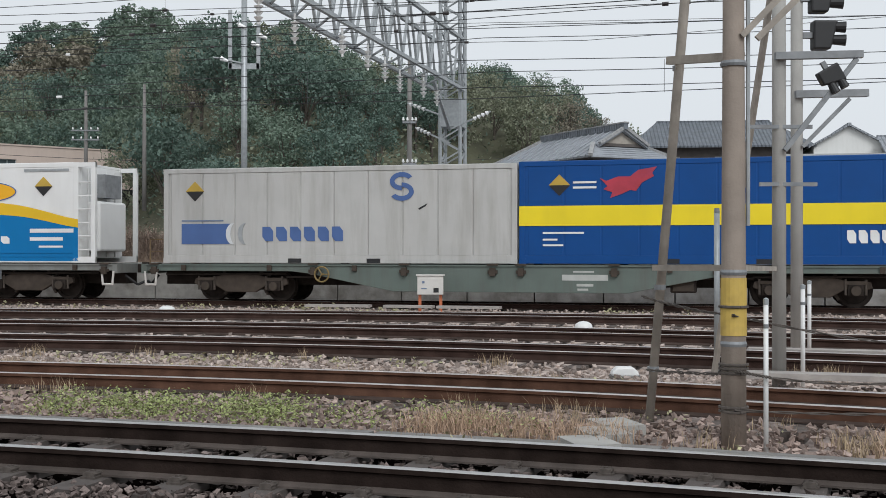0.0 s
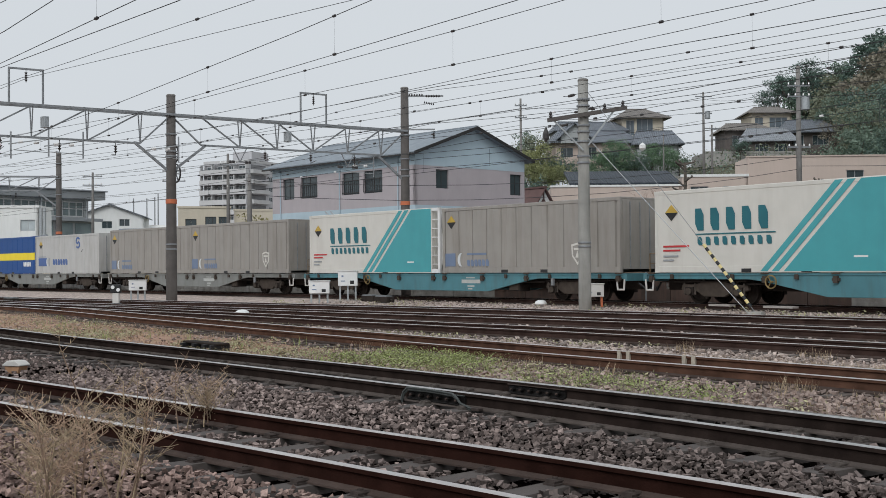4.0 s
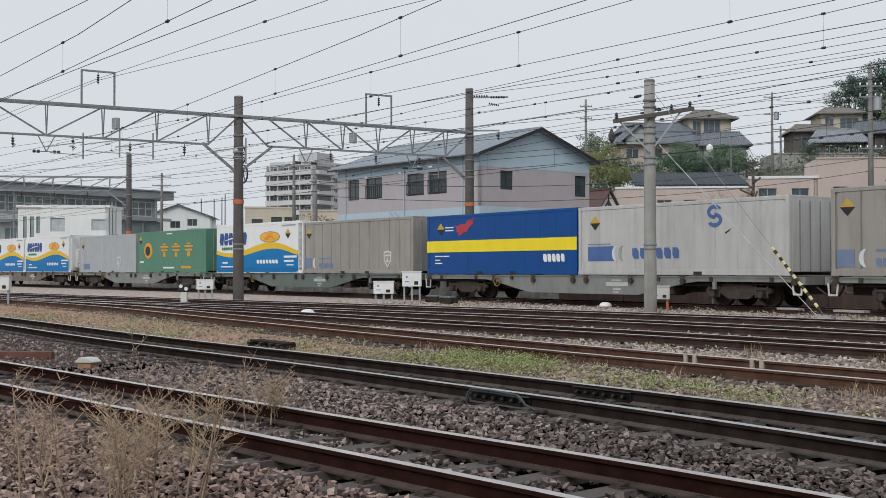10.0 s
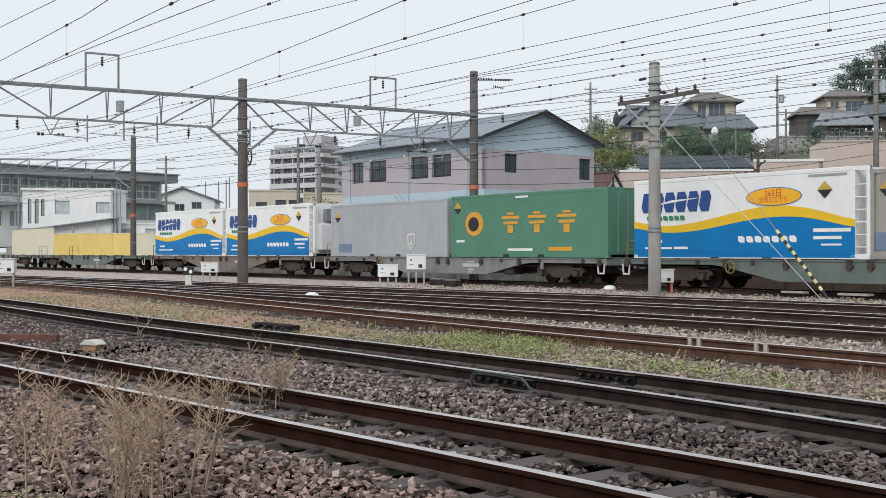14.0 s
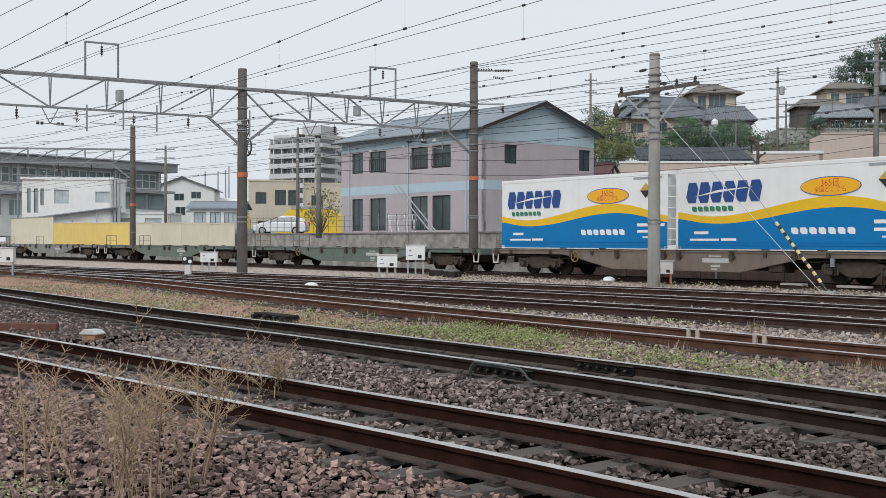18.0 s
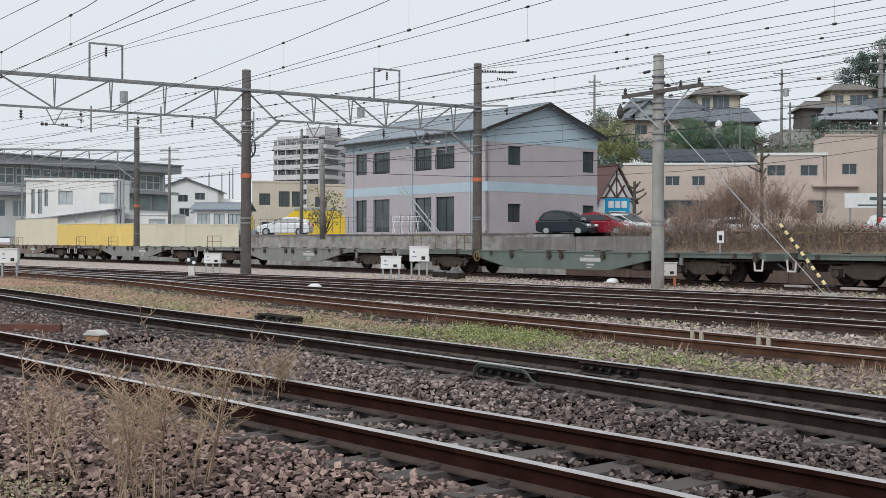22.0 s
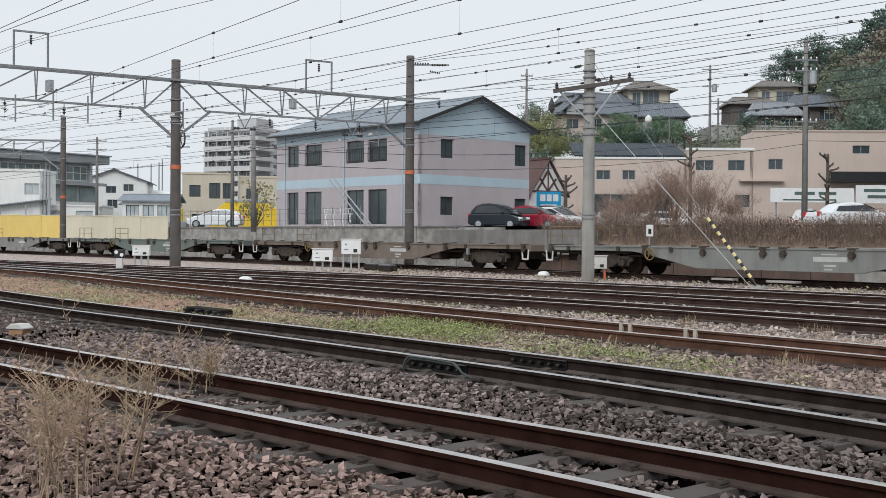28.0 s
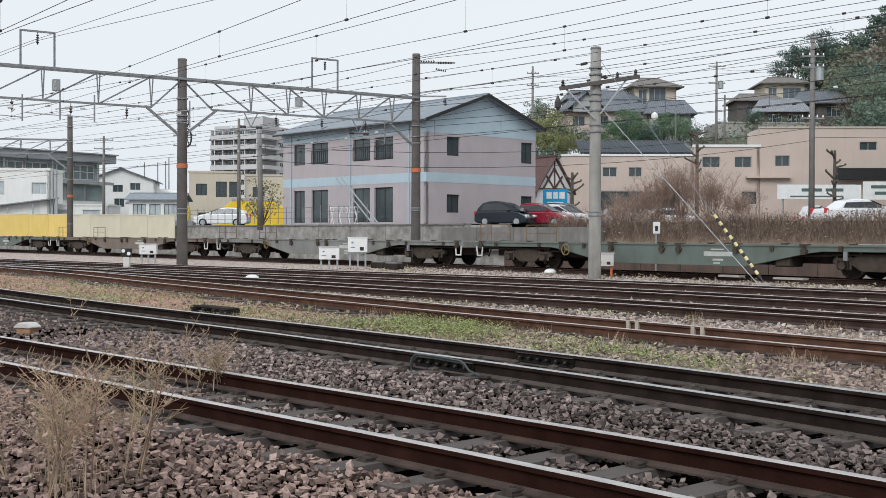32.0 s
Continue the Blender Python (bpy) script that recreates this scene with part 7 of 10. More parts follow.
# beige house, white houses and sheds in the distance
block(town_at(-24.3, 150, LOT_Z, 8), 6.6, 8, 7.3, BEIGE, "beige two-storey house with dark windows and a flat roof", [(0.9, 2.3, 4.4, 5.9, 1), (3.4, 4.8, 4.2, 6.2, 2), (5.1, 6.2, 4.2, 6.2, 2), (1.2, 2.4, 0.8, 2.2, 1)], frame=FRAME_DK)
block(town_at(-17.4, 152, LOT_Z, 4), 9, 8, 7.0, BEIGE, "beige flat-roofed house behind the apartments", [(1, 2.6, 4.2, 5.6, 1), (5, 6.6, 4.2, 5.6, 1)])
gable_house(town_at(-41.0, 165, LOT_Z, 6), 9.4, 8, 6.9, 1.7, OFFWHITE, DARKROOF, "white two-storey house with a low grey gable roof", [(3.6, 5.0, 5.3, 6.3, 1), (6.0, 7.4, 5.6, 6.6, 1), (3.8, 5.2, 3.2, 4.4, 1), (6.2, 8.2, 3.2, 4.4, 1)], 0.5, along="y")
gable_house(town_at(-33.5, 158, LOT_Z, -5), 7.0, 7, 3.6, 1.3, GREYWALL, PALEROOF, "low grey shed with a pale roof", [(1, 3, 1.2, 2.4, 2), (4, 6, 1.2, 2.4, 2)])
gable_house(town_at(-27.2, 128, LOT_Z, 0), 5.6, 5, 3.2, 0.6, OFFWHITE, SLATE, "small white office with dark window frames and a blue-grey roof", [(0.4, 1.8, 0.6, 2.7, 2), (2.2, 3.4, 0.6, 2.7, 1), (3.8, 5.2, 0.6, 2.7, 2)], frame=FRAME_DK, pane=PANE_LT)
gable_house(town_at(-33.2, 172, LOT_Z, 5), 6.5, 7, 4.6, 1.3, GREYWALL, OFFWHITE, "low grey house with a white metal roof", [(1, 2.6, 2.4, 3.6, 1), (4, 5.6, 2.4, 3.6, 1)])
block(town_at(-31.1, 111, LOT_Z), 5.6, 5, 2.1, OFFWHITE, "low cream-white annex with a flat roof", [(0.6, 2.0, 0.9, 1.7, 1), (3.2, 4.8, 0.9, 1.7, 1)], parapet=0.16, pane=PANE_LT)
for x in (-35.9, -33.9, -32.7, -32.2, -30.8):
    tagged(part("light_pole", tb(tw(x, 180, LOT_Z), tw(x, 180, 12.0 + x % 1.0), 0.12, 0.08), GALV_DARK), "thin distant net post", "pole", "distant posts")

# half-timbered hut and the blue sign
hut = gable_house(town_at(12.0, 87, LOT_Z, 32), 3.4, 7, 3.0, 2.4, OFFWHITE, BROWNROOF, "white half-timbered hut with a steep brown roof", [(1.1, 2.3, 0.6, 2.0, 1)], over=0.3, along="y")
for a, b in (((0.0, 3.0), (3.4, 3.0)), ((1.7, 3.0), (1.7, 5.2)), ((0.6, 3.0), (1.7, 4.6)), ((2.8, 3.0), (1.7, 4.6)), ((1.7, 3.0), (0.9, 4.0)), ((1.7, 3.0), (2.5, 4.0))):
    part("timber", beam(bmesh.new(), (a[0], -0.03, a[1]), (b[0], -0.03, b[1]), 0.06, 0.14), BROWNROOF, hut)
sg = tagged(empty("blue_signboard", town_at(12.0, 83.8, 0)), "bright blue signboard with white lettering bars", "sign")
part("board", bx(0, 1.8, 0, 0.08, 3.25, 4.55), mat("bright_blue_sign", (0.0, 0.3, 0.56), 0.4, 0, 0.05, 1), sg, bevel=0.01)
for k, (x0, x1) in enumerate(((0.25, 0.65), (0.75, 1.1), (1.2, 1.6))):
    part("lettering_bar", bx(x0, x1, -0.008, -0.002, 3.85, 4.35), WHITE, sg)
part("lettering_bar", bx(0.3, 1.5, -0.008, -0.002, 3.42, 3.62), WHITE, sg)
for x in (0.2, 1.6):
    part("post", tb((x, 0.12, LOT_Z), (x, 0.12, 3.3), 0.05), GALV, sg)

# the long pinkish warehouse
pk = block(town_at(15.5, 97, LOT_Z, -6), 11.0, 14, 6.15, PINK, "low pinkish-beige warehouse wing under a dark slate roof", [(3.4, 4.6, 4.4, 5.2, 1), (5.6, 6.7, 4.4, 5.2, 1), (3.0, 9.5, 0.2, 3.2, 3)], cap=OFFWHITE, parapet=0.16)
part("roof_slope", bx(1.6, 11.0, 0.3, 8, 0, 0.14, pose(0, 0, 6.3, 12, 0, 0)), mat("dark_navy_slate_roof", (0.04, 0.05, 0.065), 0.7, 0, 0.2, 2, 0.3, 14, ribs=1.1), pk, "dark slate roof slope")
block(town_at(15.5 + 11.02 * 0.9945, 97 - 11.02 * 0.1045, LOT_Z, -6), 5.48, 14, 6.9, PINK, "pinkish-beige warehouse front with a white eave", [(0.7, 2.2, 5.2, 6.1, 1), (3.4, 4.8, 5.2, 6.1, 1), (4.0, 5.3, 2.1, 3.2, 0)], cap=OFFWHITE, parapet=0.22)
pk2 = block(town_at(15.5 + 16.52 * 0.9945, 97 - 16.52 * 0.1045, LOT_Z, -6), 24, 5, 8.5, PINK, "taller pinkish-beige warehouse wing", [(1.25, 2.45, 5.3, 6.2, 1), (8.2, 9.65, 6.65, 7.35, 1)], cap=PINK, parapet=0.12)
part("ledge", bx(-1.2, 2.5, -0.5, 0, 4.3, 4.5), PINK, pk2)
# Black block put in place of the shade under an awning.
part("awning_shade", bx(6.1, 24, -1.2, -0.1, 4.2, 5.1), BLACK, pk2)
sb = tagged(empty("white_signboard", town_at(31.9, 90.9, 0, -6)), "long white company signboard with dark lettering bars", "sign")
part("board", bx(0, 6.6, 0, 0.15, 4.15, 5.3), WHITE, sb, bevel=0.01)
part("board", bx(6.7, 14.5, -0.2, -0.05, 4.1, 5.55), WHITE, sb, bevel=0.01)
for x0, x1, z0, z1 in ((1.9, 3.5, 4.75, 5.0), (3.8, 5.2, 4.75, 5.0), (1.0, 5.2, 4.3, 4.42), (7.3, 9.0, 5.0, 5.25), (9.3, 10.8, 5.0, 5.25), (7.6, 10.4, 4.5, 4.75)):
    part("lettering_bar", bx(x0, x1, -0.215 if x0 > 6 else -0.008, -0.205 if x0 > 6 else -0.002, z0, z1), mat("grey_green_lettering", (0.08, 0.12, 0.11), 0.5), sb)
for x in (0.5, 6.0, 13):
    part("post", tb((x, 0.25, LOT_Z), (x, 0.25, 4.2), 0.07), GALV, sb)

# houses stepped up the hillside
TANROOF = mat("weathered_grey_brown_roof", (0.215, 0.195, 0.178), 0.75, 0, 0.2, 2, 0.3, 14, ribs=1.1)
DUSK = mat("shaded_blue_grey_glazing", (0.11, 0.135, 0.155), 0.15, 0, 0.2, 0.8)
gable_house(town_at(23.7, 144, 12.5, 3), 10.4, 6, 4.5, 1.5, PINK, DARKROOF, "peach-walled old house with broad dark tiles on the hillside", [(0.6, 2.2, 2.4, 3.6, 1), (3.2, 5.2, 2.2, 3.7, 2), (8.0, 9.6, 2.4, 3.6, 1)], 0.7, hip=1.6)
gable_house(town_at(24.5, 147.5, 15.5, 3), 8.9, 5, 3.3, 1.15, GREYWALL, DARKROOF, "grey upper storey with a window band on the hillside house", [(0.5, 2.2, 1.3, 2.8, 2), (2.7, 4.6, 1.3, 2.8, 2), (5.2, 7.0, 1.3, 2.8, 2), (7.3, 8.5, 1.3, 2.8, 1)], 0.55, hip=1.1, frame=FRAME_LT, pane=DUSK)
gable_house(town_at(24.2, 143.2, 16.6, 3), 3.4, 4, 0.9, 1.5, GREYWALL, DARKROOF, "small tiled porch gable on the hillside house", [(1.2, 2.2, 0.2, 0.7, 1)], 0.5, along="y")
uph = gable_house(town_at(33.3, 149, 14.0, 2), 5.5, 6, 6.75, 1.15, BEIGE, TANROOF, "cream upper house under a low brown hip roof on the hillside", [(0.5, 1.6, 4.2, 6.2, 1), (1.9, 4.1, 4.0, 6.4, 2)], 0.85, hip=2.3, frame=FRAME_LT, pane=DUSK)
part("balcony", bx(-0.6, 4.6, -1.2, -0.05, 2.5, 3.5), GREYWALL, uph, "grey balcony front")
for k in range(6):
    part("balcony_post", tb((-0.5 + k, -1.1, 3.5), (-0.5 + k, -1.1, 4.0), 0.04, n=6), FRAME_LT, uph)
gable_house(town_at(37.6, 150.5, 13.5, 4), 3.4, 5, 3.4, 1.0, GREYWALL, TANROOF, "narrow grey hillside outhouse beside the cream house", [(0.8, 2.2, 1.4, 2.6, 1)], 0.5, hip=0.9)
gable_house(town_at(33.8, 143, 10.5, -4), 5.2, 5, 6.2, 1.5, GREYWALL, DARKROOF, "small grey hillside house with dark tiles", [(1.2, 2.8, 4.2, 5.6, 1)], 0.7, hip=1.0)
gable_house(town_at(20.5, 128, 5.0, -6), 17.0, 9, 3.4, 1.6, DARKWALL, DARKROOF, "long dark-tiled house behind the warehouse", [(2, 4, 1, 2.4, 2), (7, 9, 1, 2.4, 2)], 0.8)
gable_house(town_at(17.0, 120, LOT_Z, 0), 8.0, 8, 5.2, 1.2, DARKWALL, DARKROOF, "dark two-storey house behind the lot", [(1, 2.6, 3.2, 4.6, 1), (4.6, 6.6, 3.2, 4.6, 1), (1, 2.6, 0.6, 2.0, 1)], 0.5)
gable_house(town_at(50.4, 160, 16.4, -4), 6.2, 6, 3.9, 1.0, DARKWALL, TANROOF, "brown-roofed old house on the hillside", [(1.0, 2.6, 1.6, 3.0, 1), (3.6, 5.2, 1.6, 3.0, 1)], 0.7, hip=1.5)
gable_house(town_at(52.0, 155, 15.4, -6), 6.2, 5, 3.0, 1.55, DARKWALL, PALEROOF, "old house with a pale ribbed tile roof on the hillside", [(1.0, 2.8, 1.0, 2.3, 2), (3.6, 5.4, 1.0, 2.3, 2)], 0.7, hip=1.1)
gable_house(town_at(55.6, 164, 18.4, -4), 5.8, 6, 4.9, 0.95, BEIGE, TANROOF, "small upper hillside house with white walls", [(0.5, 1.7, 2.6, 4.1, 1), (2.6, 5.2, 2.6, 4.1, 2)], 0.8, hip=1.9, pane=DUSK)
gable_house(town_at(58.3, 158, 15.6, -8), 7.0, 7, 4.3, 1.7, DARKWALL, DARKROOF, "dark timber house with dark tiles on the hillside", [(0.9, 2.6, 2.2, 3.6, 2), (3.8, 6.0, 2.2, 3.6, 2)], 0.8, hip=1.8)
block(town_at(45, 152, 11.0, 0), 14, 6, 5.2, CONC, "concrete terrace wall on the hillside", [], 0.2, "terrace", "terrace")
block(town_at(36.5, 138, 8.0, 0), 7, 6, 3.8, CONC, "grey concrete garage on the hillside", [(1.2, 3.2, 0.5, 2.2, 1)], 0.2, "garage", "garage")


# utility poles with crossarms
def utility_pole(m, h, label, arms=(0.4, 1.0), r=0.13, drum=False, wide=0.9):
    t = tagged(empty("utility_pole", m), label, "utility pole", "utility poles of the town")
    part("pole", lathe(bmesh.new(), [(r * 1.2, 0), (r, h * 0.6), (r * 0.75, h)], 12), CONC_DARK, t, smooth=True)
    for a in arms:
        arm = part("crossarm", beam(bmesh.new(), (-wide, -0.1, h - a), (wide, -0.1, h - a), 0.09, 0.09), GALV_DARK, t)
        for x in (-wide * 0.9, -wide * 0.3, wide * 0.4, wide * 0.9):
            part("insulator", lathe(bmesh.new(), [(0.02, h - a + 0.05), (0.06, h - a + 0.1), (0.03, h - a + 0.22)], 8, (x, -0.1, 0)), INSUL, arm)
    if drum:
        part("transformer", lathe(bmesh.new(), [(0.02, h - 2.9), (0.28, h - 2.85), (0.28, h - 2.1), (0.1, h - 2.0)], 12, (0.42, -0.1, 0)), GALV, t)
    return t


UP = "weathered concrete utility pole with crossarms and insulators"
utility_pole(town_at(28.05, 73.5, LOT_Z), 12.4, UP, (1.3, 2.0, 5.3), 0.17, True, 0.75)
utility_pole(town_at(12.7, 95, LOT_Z), 13.4, UP, (0.6, 1.6), 0.11, wide=0.5)
utility_pole(town_at(35.5, 120, 6), 13.5, UP, (0.5, 2.3), 0.14, True)
utility_pole(town_at(37.6, 124, 6), 10.5, UP, (0.4,), 0.13)
utility_pole(town_at(34.3, 132, 9), 7.5, UP, (), 0.08)
utility_pole(town_at(-6.68, 66, LOT_Z - 0.3), 5.1, "pale thin concrete pole by the lot", (), 0.14)
utility_pole(town_at(-8.6, 72, LOT_Z), 6.6, UP, (0.7,), 0.1, wide=0.5)
utility_pole(town_at(-25.7, 110, LOT_Z), 8.6, UP, (0.4, 1.2), 0.13)
utility_pole(town_at(-15.2, 92, LOT_Z), 8.0, UP, (0.8, 1.6), 0.1)
utility_pole(pose(-19.4, 75, 4), 8.2, "tall pale pole before the wooded hill", (), 0.13)
utility_pole(pose(-23.2, 75, 4), 7.8, "dark pole with insulators before the wooded hill", (2.6, 3.2), 0.12)
utility_pole(pose(-1.45, 50, 0.8), 8.9, "steel pole with insulator stacks before the hill", (2.8, 4.6, 5.2, 6.4), 0.11, wide=0.3)
for a, b, s in ((tw(12.7, 95, 14.3), tw(28.05, 73.5, 12.8), 0.5), (tw(12.7, 95, 13.5), tw(28.05, 73.5, 12.0), 0.6), (tw(35.5, 120, 18.8), tw(28.05, 73.5, 13.2), 0.7), (tw(-40, 100, 9.5), tw(12.7, 95, 14.3), 0.8), (tw(-40, 100, 8.4), tw(12.7, 95, 12.9), 0.8), (tw(28.05, 73.5, 7.6), tw(70, 60, 9.0), 0.7), (tw(28.05, 73.5, 8.2), tw(-7, 66, 6.2), 0.9), (tw(28.05, 73.5, 7.4), tw(-7, 66, 5.4), 1.0), (tw(35.5, 120, 18.2), tw(70, 118, 21), 0.4), (tw(35.5, 120, 16.5), tw(12.7, 95, 12.5), 0.6), (tw(28.05, 73.5, 12.9), tw(62, 52, 13.5), 0.5), (tw(28.05, 73.5, 12.1), tw(62, 52, 12.6), 0.5)):
    wire([a, b], 0.018, "dark cable between utility poles", s, "cable")

# ---- the wooded hill and the houses below it ----
# Distance haze is put into these leaf colours: lifted, the greens blued.
LEAF = {
    "dark": mat("dark_evergreen_leaves", (0.102, 0.157, 0.126), 0.6, 0, 0.25, 0.6, island=0.15, thin=0.15),
    "mid": mat("mid_green_leaves", (0.137, 0.192, 0.142), 0.6, 0, 0.25, 0.6, island=0.16, thin=0.15),
    "olive": mat("olive_leaves", (0.198, 0.213, 0.145), 0.7, 0, 0.25, 0.6, island=0.18, thin=0.15),
    "brown": mat("brown_autumn_leaves", (0.235, 0.212, 0.162), 0.8, 0, 0.25, 0.6, island=0.2, thin=0.15),
}
LEAF_GARDEN = {
    "lush": mat("lush_garden_leaves", (0.125, 0.205, 0.115), 0.6, 0, 0.3, 0.5, island=0.15, thin=0.15),
    "yellow": mat("yellow_green_garden_leaves", (0.25, 0.265, 0.12), 0.65, 0, 0.3, 0.5, island=0.18, thin=0.15),
}
BARK = mat("grey_brown_bark", (0.1, 0.085, 0.07), 0.9, 0, 0.25, 6, 0.4, 30)
TWIG = mat("dry_twigs", (0.27, 0.185, 0.145), 0.9, 0, 0.2, 6)


def crown(rng, clumps, spread, leaf, per, squash=0.8):
    """Clumps of small leaves round branch ends: an uneven crown with gaps."""
    c = rng.normal(size=(clumps, 3))
    c /= np.linalg.norm(c, axis=1)[:, None]
    c *= spread * rng.uniform(0.25, 1.0, (clumps, 1)) ** 0.6
    c[:, 2] = c[:, 2] * squash + spread * 0.15
    rad = spread * rng.uniform(0.22, 0.42, clumps)
    p = rng.normal(size=(clumps, per, 3))
    p /= np.linalg.norm(p, axis=2)[:, :, None]
    p *= (rng.uniform(0.3, 1, (clumps, per, 1)) ** 0.5) * rad[:, None, None]
    p[:, :, 2] *= 0.75
    p = (p + c[:, None]).reshape(-1, 3)
    k = len(p)
    u = rng.normal(size=(k, 3))
    u /= np.linalg.norm(u, axis=1)[:, None]
    w = np.cross(u, rng.normal(size=(k, 3)))
    w /= np.linalg.norm(w, axis=1)[:, None]
    s = leaf * rng.uniform(0.6, 1.4, (k, 1))
    v = np.stack([p - u * s, p + w * s * 0.55, p + u * s, p - w * s * 0.55], 1).reshape(-1, 3)
    f = np.arange(k * 4).reshape(-1, 4)
    return v, f, c


def tree_kind(seed, tone, h=8.0, spread=3.0, leaf=0.3, clumps=26, per=60, bare=False):
    """Meshes of one kind of tree: trunk with limbs, crown."""
    rng = np.random.default_rng(seed)
    v, f, c = crown(rng, clumps, spread, leaf, per)
    top = h - spread * 0.75
    bm = bmesh.new()
    tube(bm, (0, 0, -0.6), (0.1, 0.05, top * 0.6), 0.2, 0.13, 8)
    tube(bm, (0.1, 0.05, top * 0.6), (0, 0, top), 0.13, 0.06, 8)
    for q in c[: 22 if bare else 9]:
        a = Vector((0.06, 0.03, top * rng.uniform(0.45, 0.9)))
        b = Vector((q[0], q[1], q[2] + top))
        mid = a.lerp(b, 0.5) + Vector((0, 0, 0.15 * (b - a).length))
        tube(bm, a, mid, 0.07, 0.045, 5)
        tube(bm, mid, b, 0.045, 0.015, 5)
        if bare:
            for _ in range(5):
                e = mid.lerp(b, rng.uniform(0.2, 1)) + Vector(rng.normal(size=3)) * spread * 0.25
                e.z += 0.3
                tube(bm, mid.lerp(b, rng.uniform(0.1, 0.8)), e, 0.02, 0.006, 4)
    trunk = to_mesh("trunk", bm, BARK)
    v = v + np.array([0, 0, top])
    return trunk, soup("crown", v, f, LEAF[tone] if tone in LEAF else LEAF_GARDEN[tone])


KINDS = [tree_kind(11, "dark", 8, 3.1, 0.15, 36, 66), tree_kind(12, "mid", 8.5, 3.3, 0.15, 36, 66), tree_kind(13, "olive", 7.5, 2.8, 0.14, 32, 66), tree_kind(14, "dark", 10, 3.0, 0.145, 36, 64), tree_kind(15, "brown", 7.5, 2.9, 0.11, 30, 58, True), tree_kind(16, "mid", 7, 2.7, 0.14, 32, 64), tree_kind(17, "lush", 7.2, 3.2, 0.1, 42, 150), tree_kind(18, "yellow", 7.2, 2.9, 0.1, 38, 140)]
NAMES = ["dark evergreen tree", "broad green tree", "olive-green tree", "tall dark evergreen tree", "half-bare brown tree", "round green tree", "dense lush green tree", "yellow-green garden tree"]


def hill_z(x, y):
    """Ground height of the hill behind the yard."""
    d, az = math.hypot(x, y), math.degrees(math.atan2(-x, y))
    top = float(np.interp(az, [-30, -16, -11, -8, -5, 0, 8, 14, 19, 22, 25, 30, 33, 37, 44, 52], [1, 2.0, 5.0, 10.0, 12.5, 13.5, 15.5, 17.0, 16.0, 14.0, 14.5, 13.0, 11.5, 9.0, 5, 1]))
    foot = float(np.interp(az, [11, 17, 24, 40], [58, 104, 104, 112]))
    rise = float(np.interp(d, [foot, foot + 12, foot + 40, foot + 62, foot + 100], [0.0, 0.14, 0.8, 1.0, 1.05]))
    ridge = float(np.interp(az, [-22, -14, -9.6, -7, -5, -1.7, 0.5, 2.3, 4.4, 7.8, 10.7, 12.4, 13.5, 17, 19, 21, 22, 23, 24.5, 26, 29, 40], [1, 4, 9, 14, 19, 22.5, 20, 21, 24, 28, 28, 30, 34, 37, 35, 31, 26, 22.5, 17, 12, 8, 5])) - top
    rise_b = float(np.interp(d, [foot + 62, foot + 110, foot + 150], [0, 1, 1.02]))
    yard = float(np.interp(az, [-1.5, 1.5], [1, 0])) * float(np.interp(d, [92, 108], [1, 0]))  # level ground behind the tiled houses
    rise *= 1 - yard
    return LOT_Z - 0.3 + top * rise + max(0.0, ridge) * rise_b + 0.6 * noise.noise((x * 0.06, y * 0.06, 3))


hv_, hf_ = [], []
azs, dss = np.arange(-34, 56, 2.0), np.arange(52, 300, 6.0)
for d in dss:
    for az in azs:
        x, y = -d * math.sin(radians(az)), d * math.cos(radians(az))
        hv_.append((x, y, hill_z(x, y)))
for j in range(len(dss) - 1):
    for i in range(len(azs) - 1):
        k = j * len(azs) + i
        if dss[j] < float(np.interp(azs[i], [11, 17, 24, 40], [58, 104, 104, 112])) - 8:
            continue
        hf_.append((k + 1, k, k + len(azs), k + len(azs) + 1))
hill = new("hill", soup("hill", hv_, hf_, mat("wooded_hill_soil", (0.09, 0.09, 0.055), 0.95, 0, 0.4, 0.4, 0.8, 3)))
hill.data.polygons.foreach_set("use_smooth", [True] * len(hf_))
tagged(hill, "brown and green hillside soil under trees", "hill", kind="structure")


def plant_tree(x, y, z, kind, scale, turn):
    t = tagged(empty("tree", pose(x, y, z, 0, 0, turn)), NAMES[kind] + " on the wooded hillside", "tree", "trees of the hill")
    t.scale = (scale, scale, scale * random.uniform(0.85, 1.15))
    part("trunk", KINDS[kind][0], None, t)
    part("crown", KINDS[kind][1], None, t)
    return t


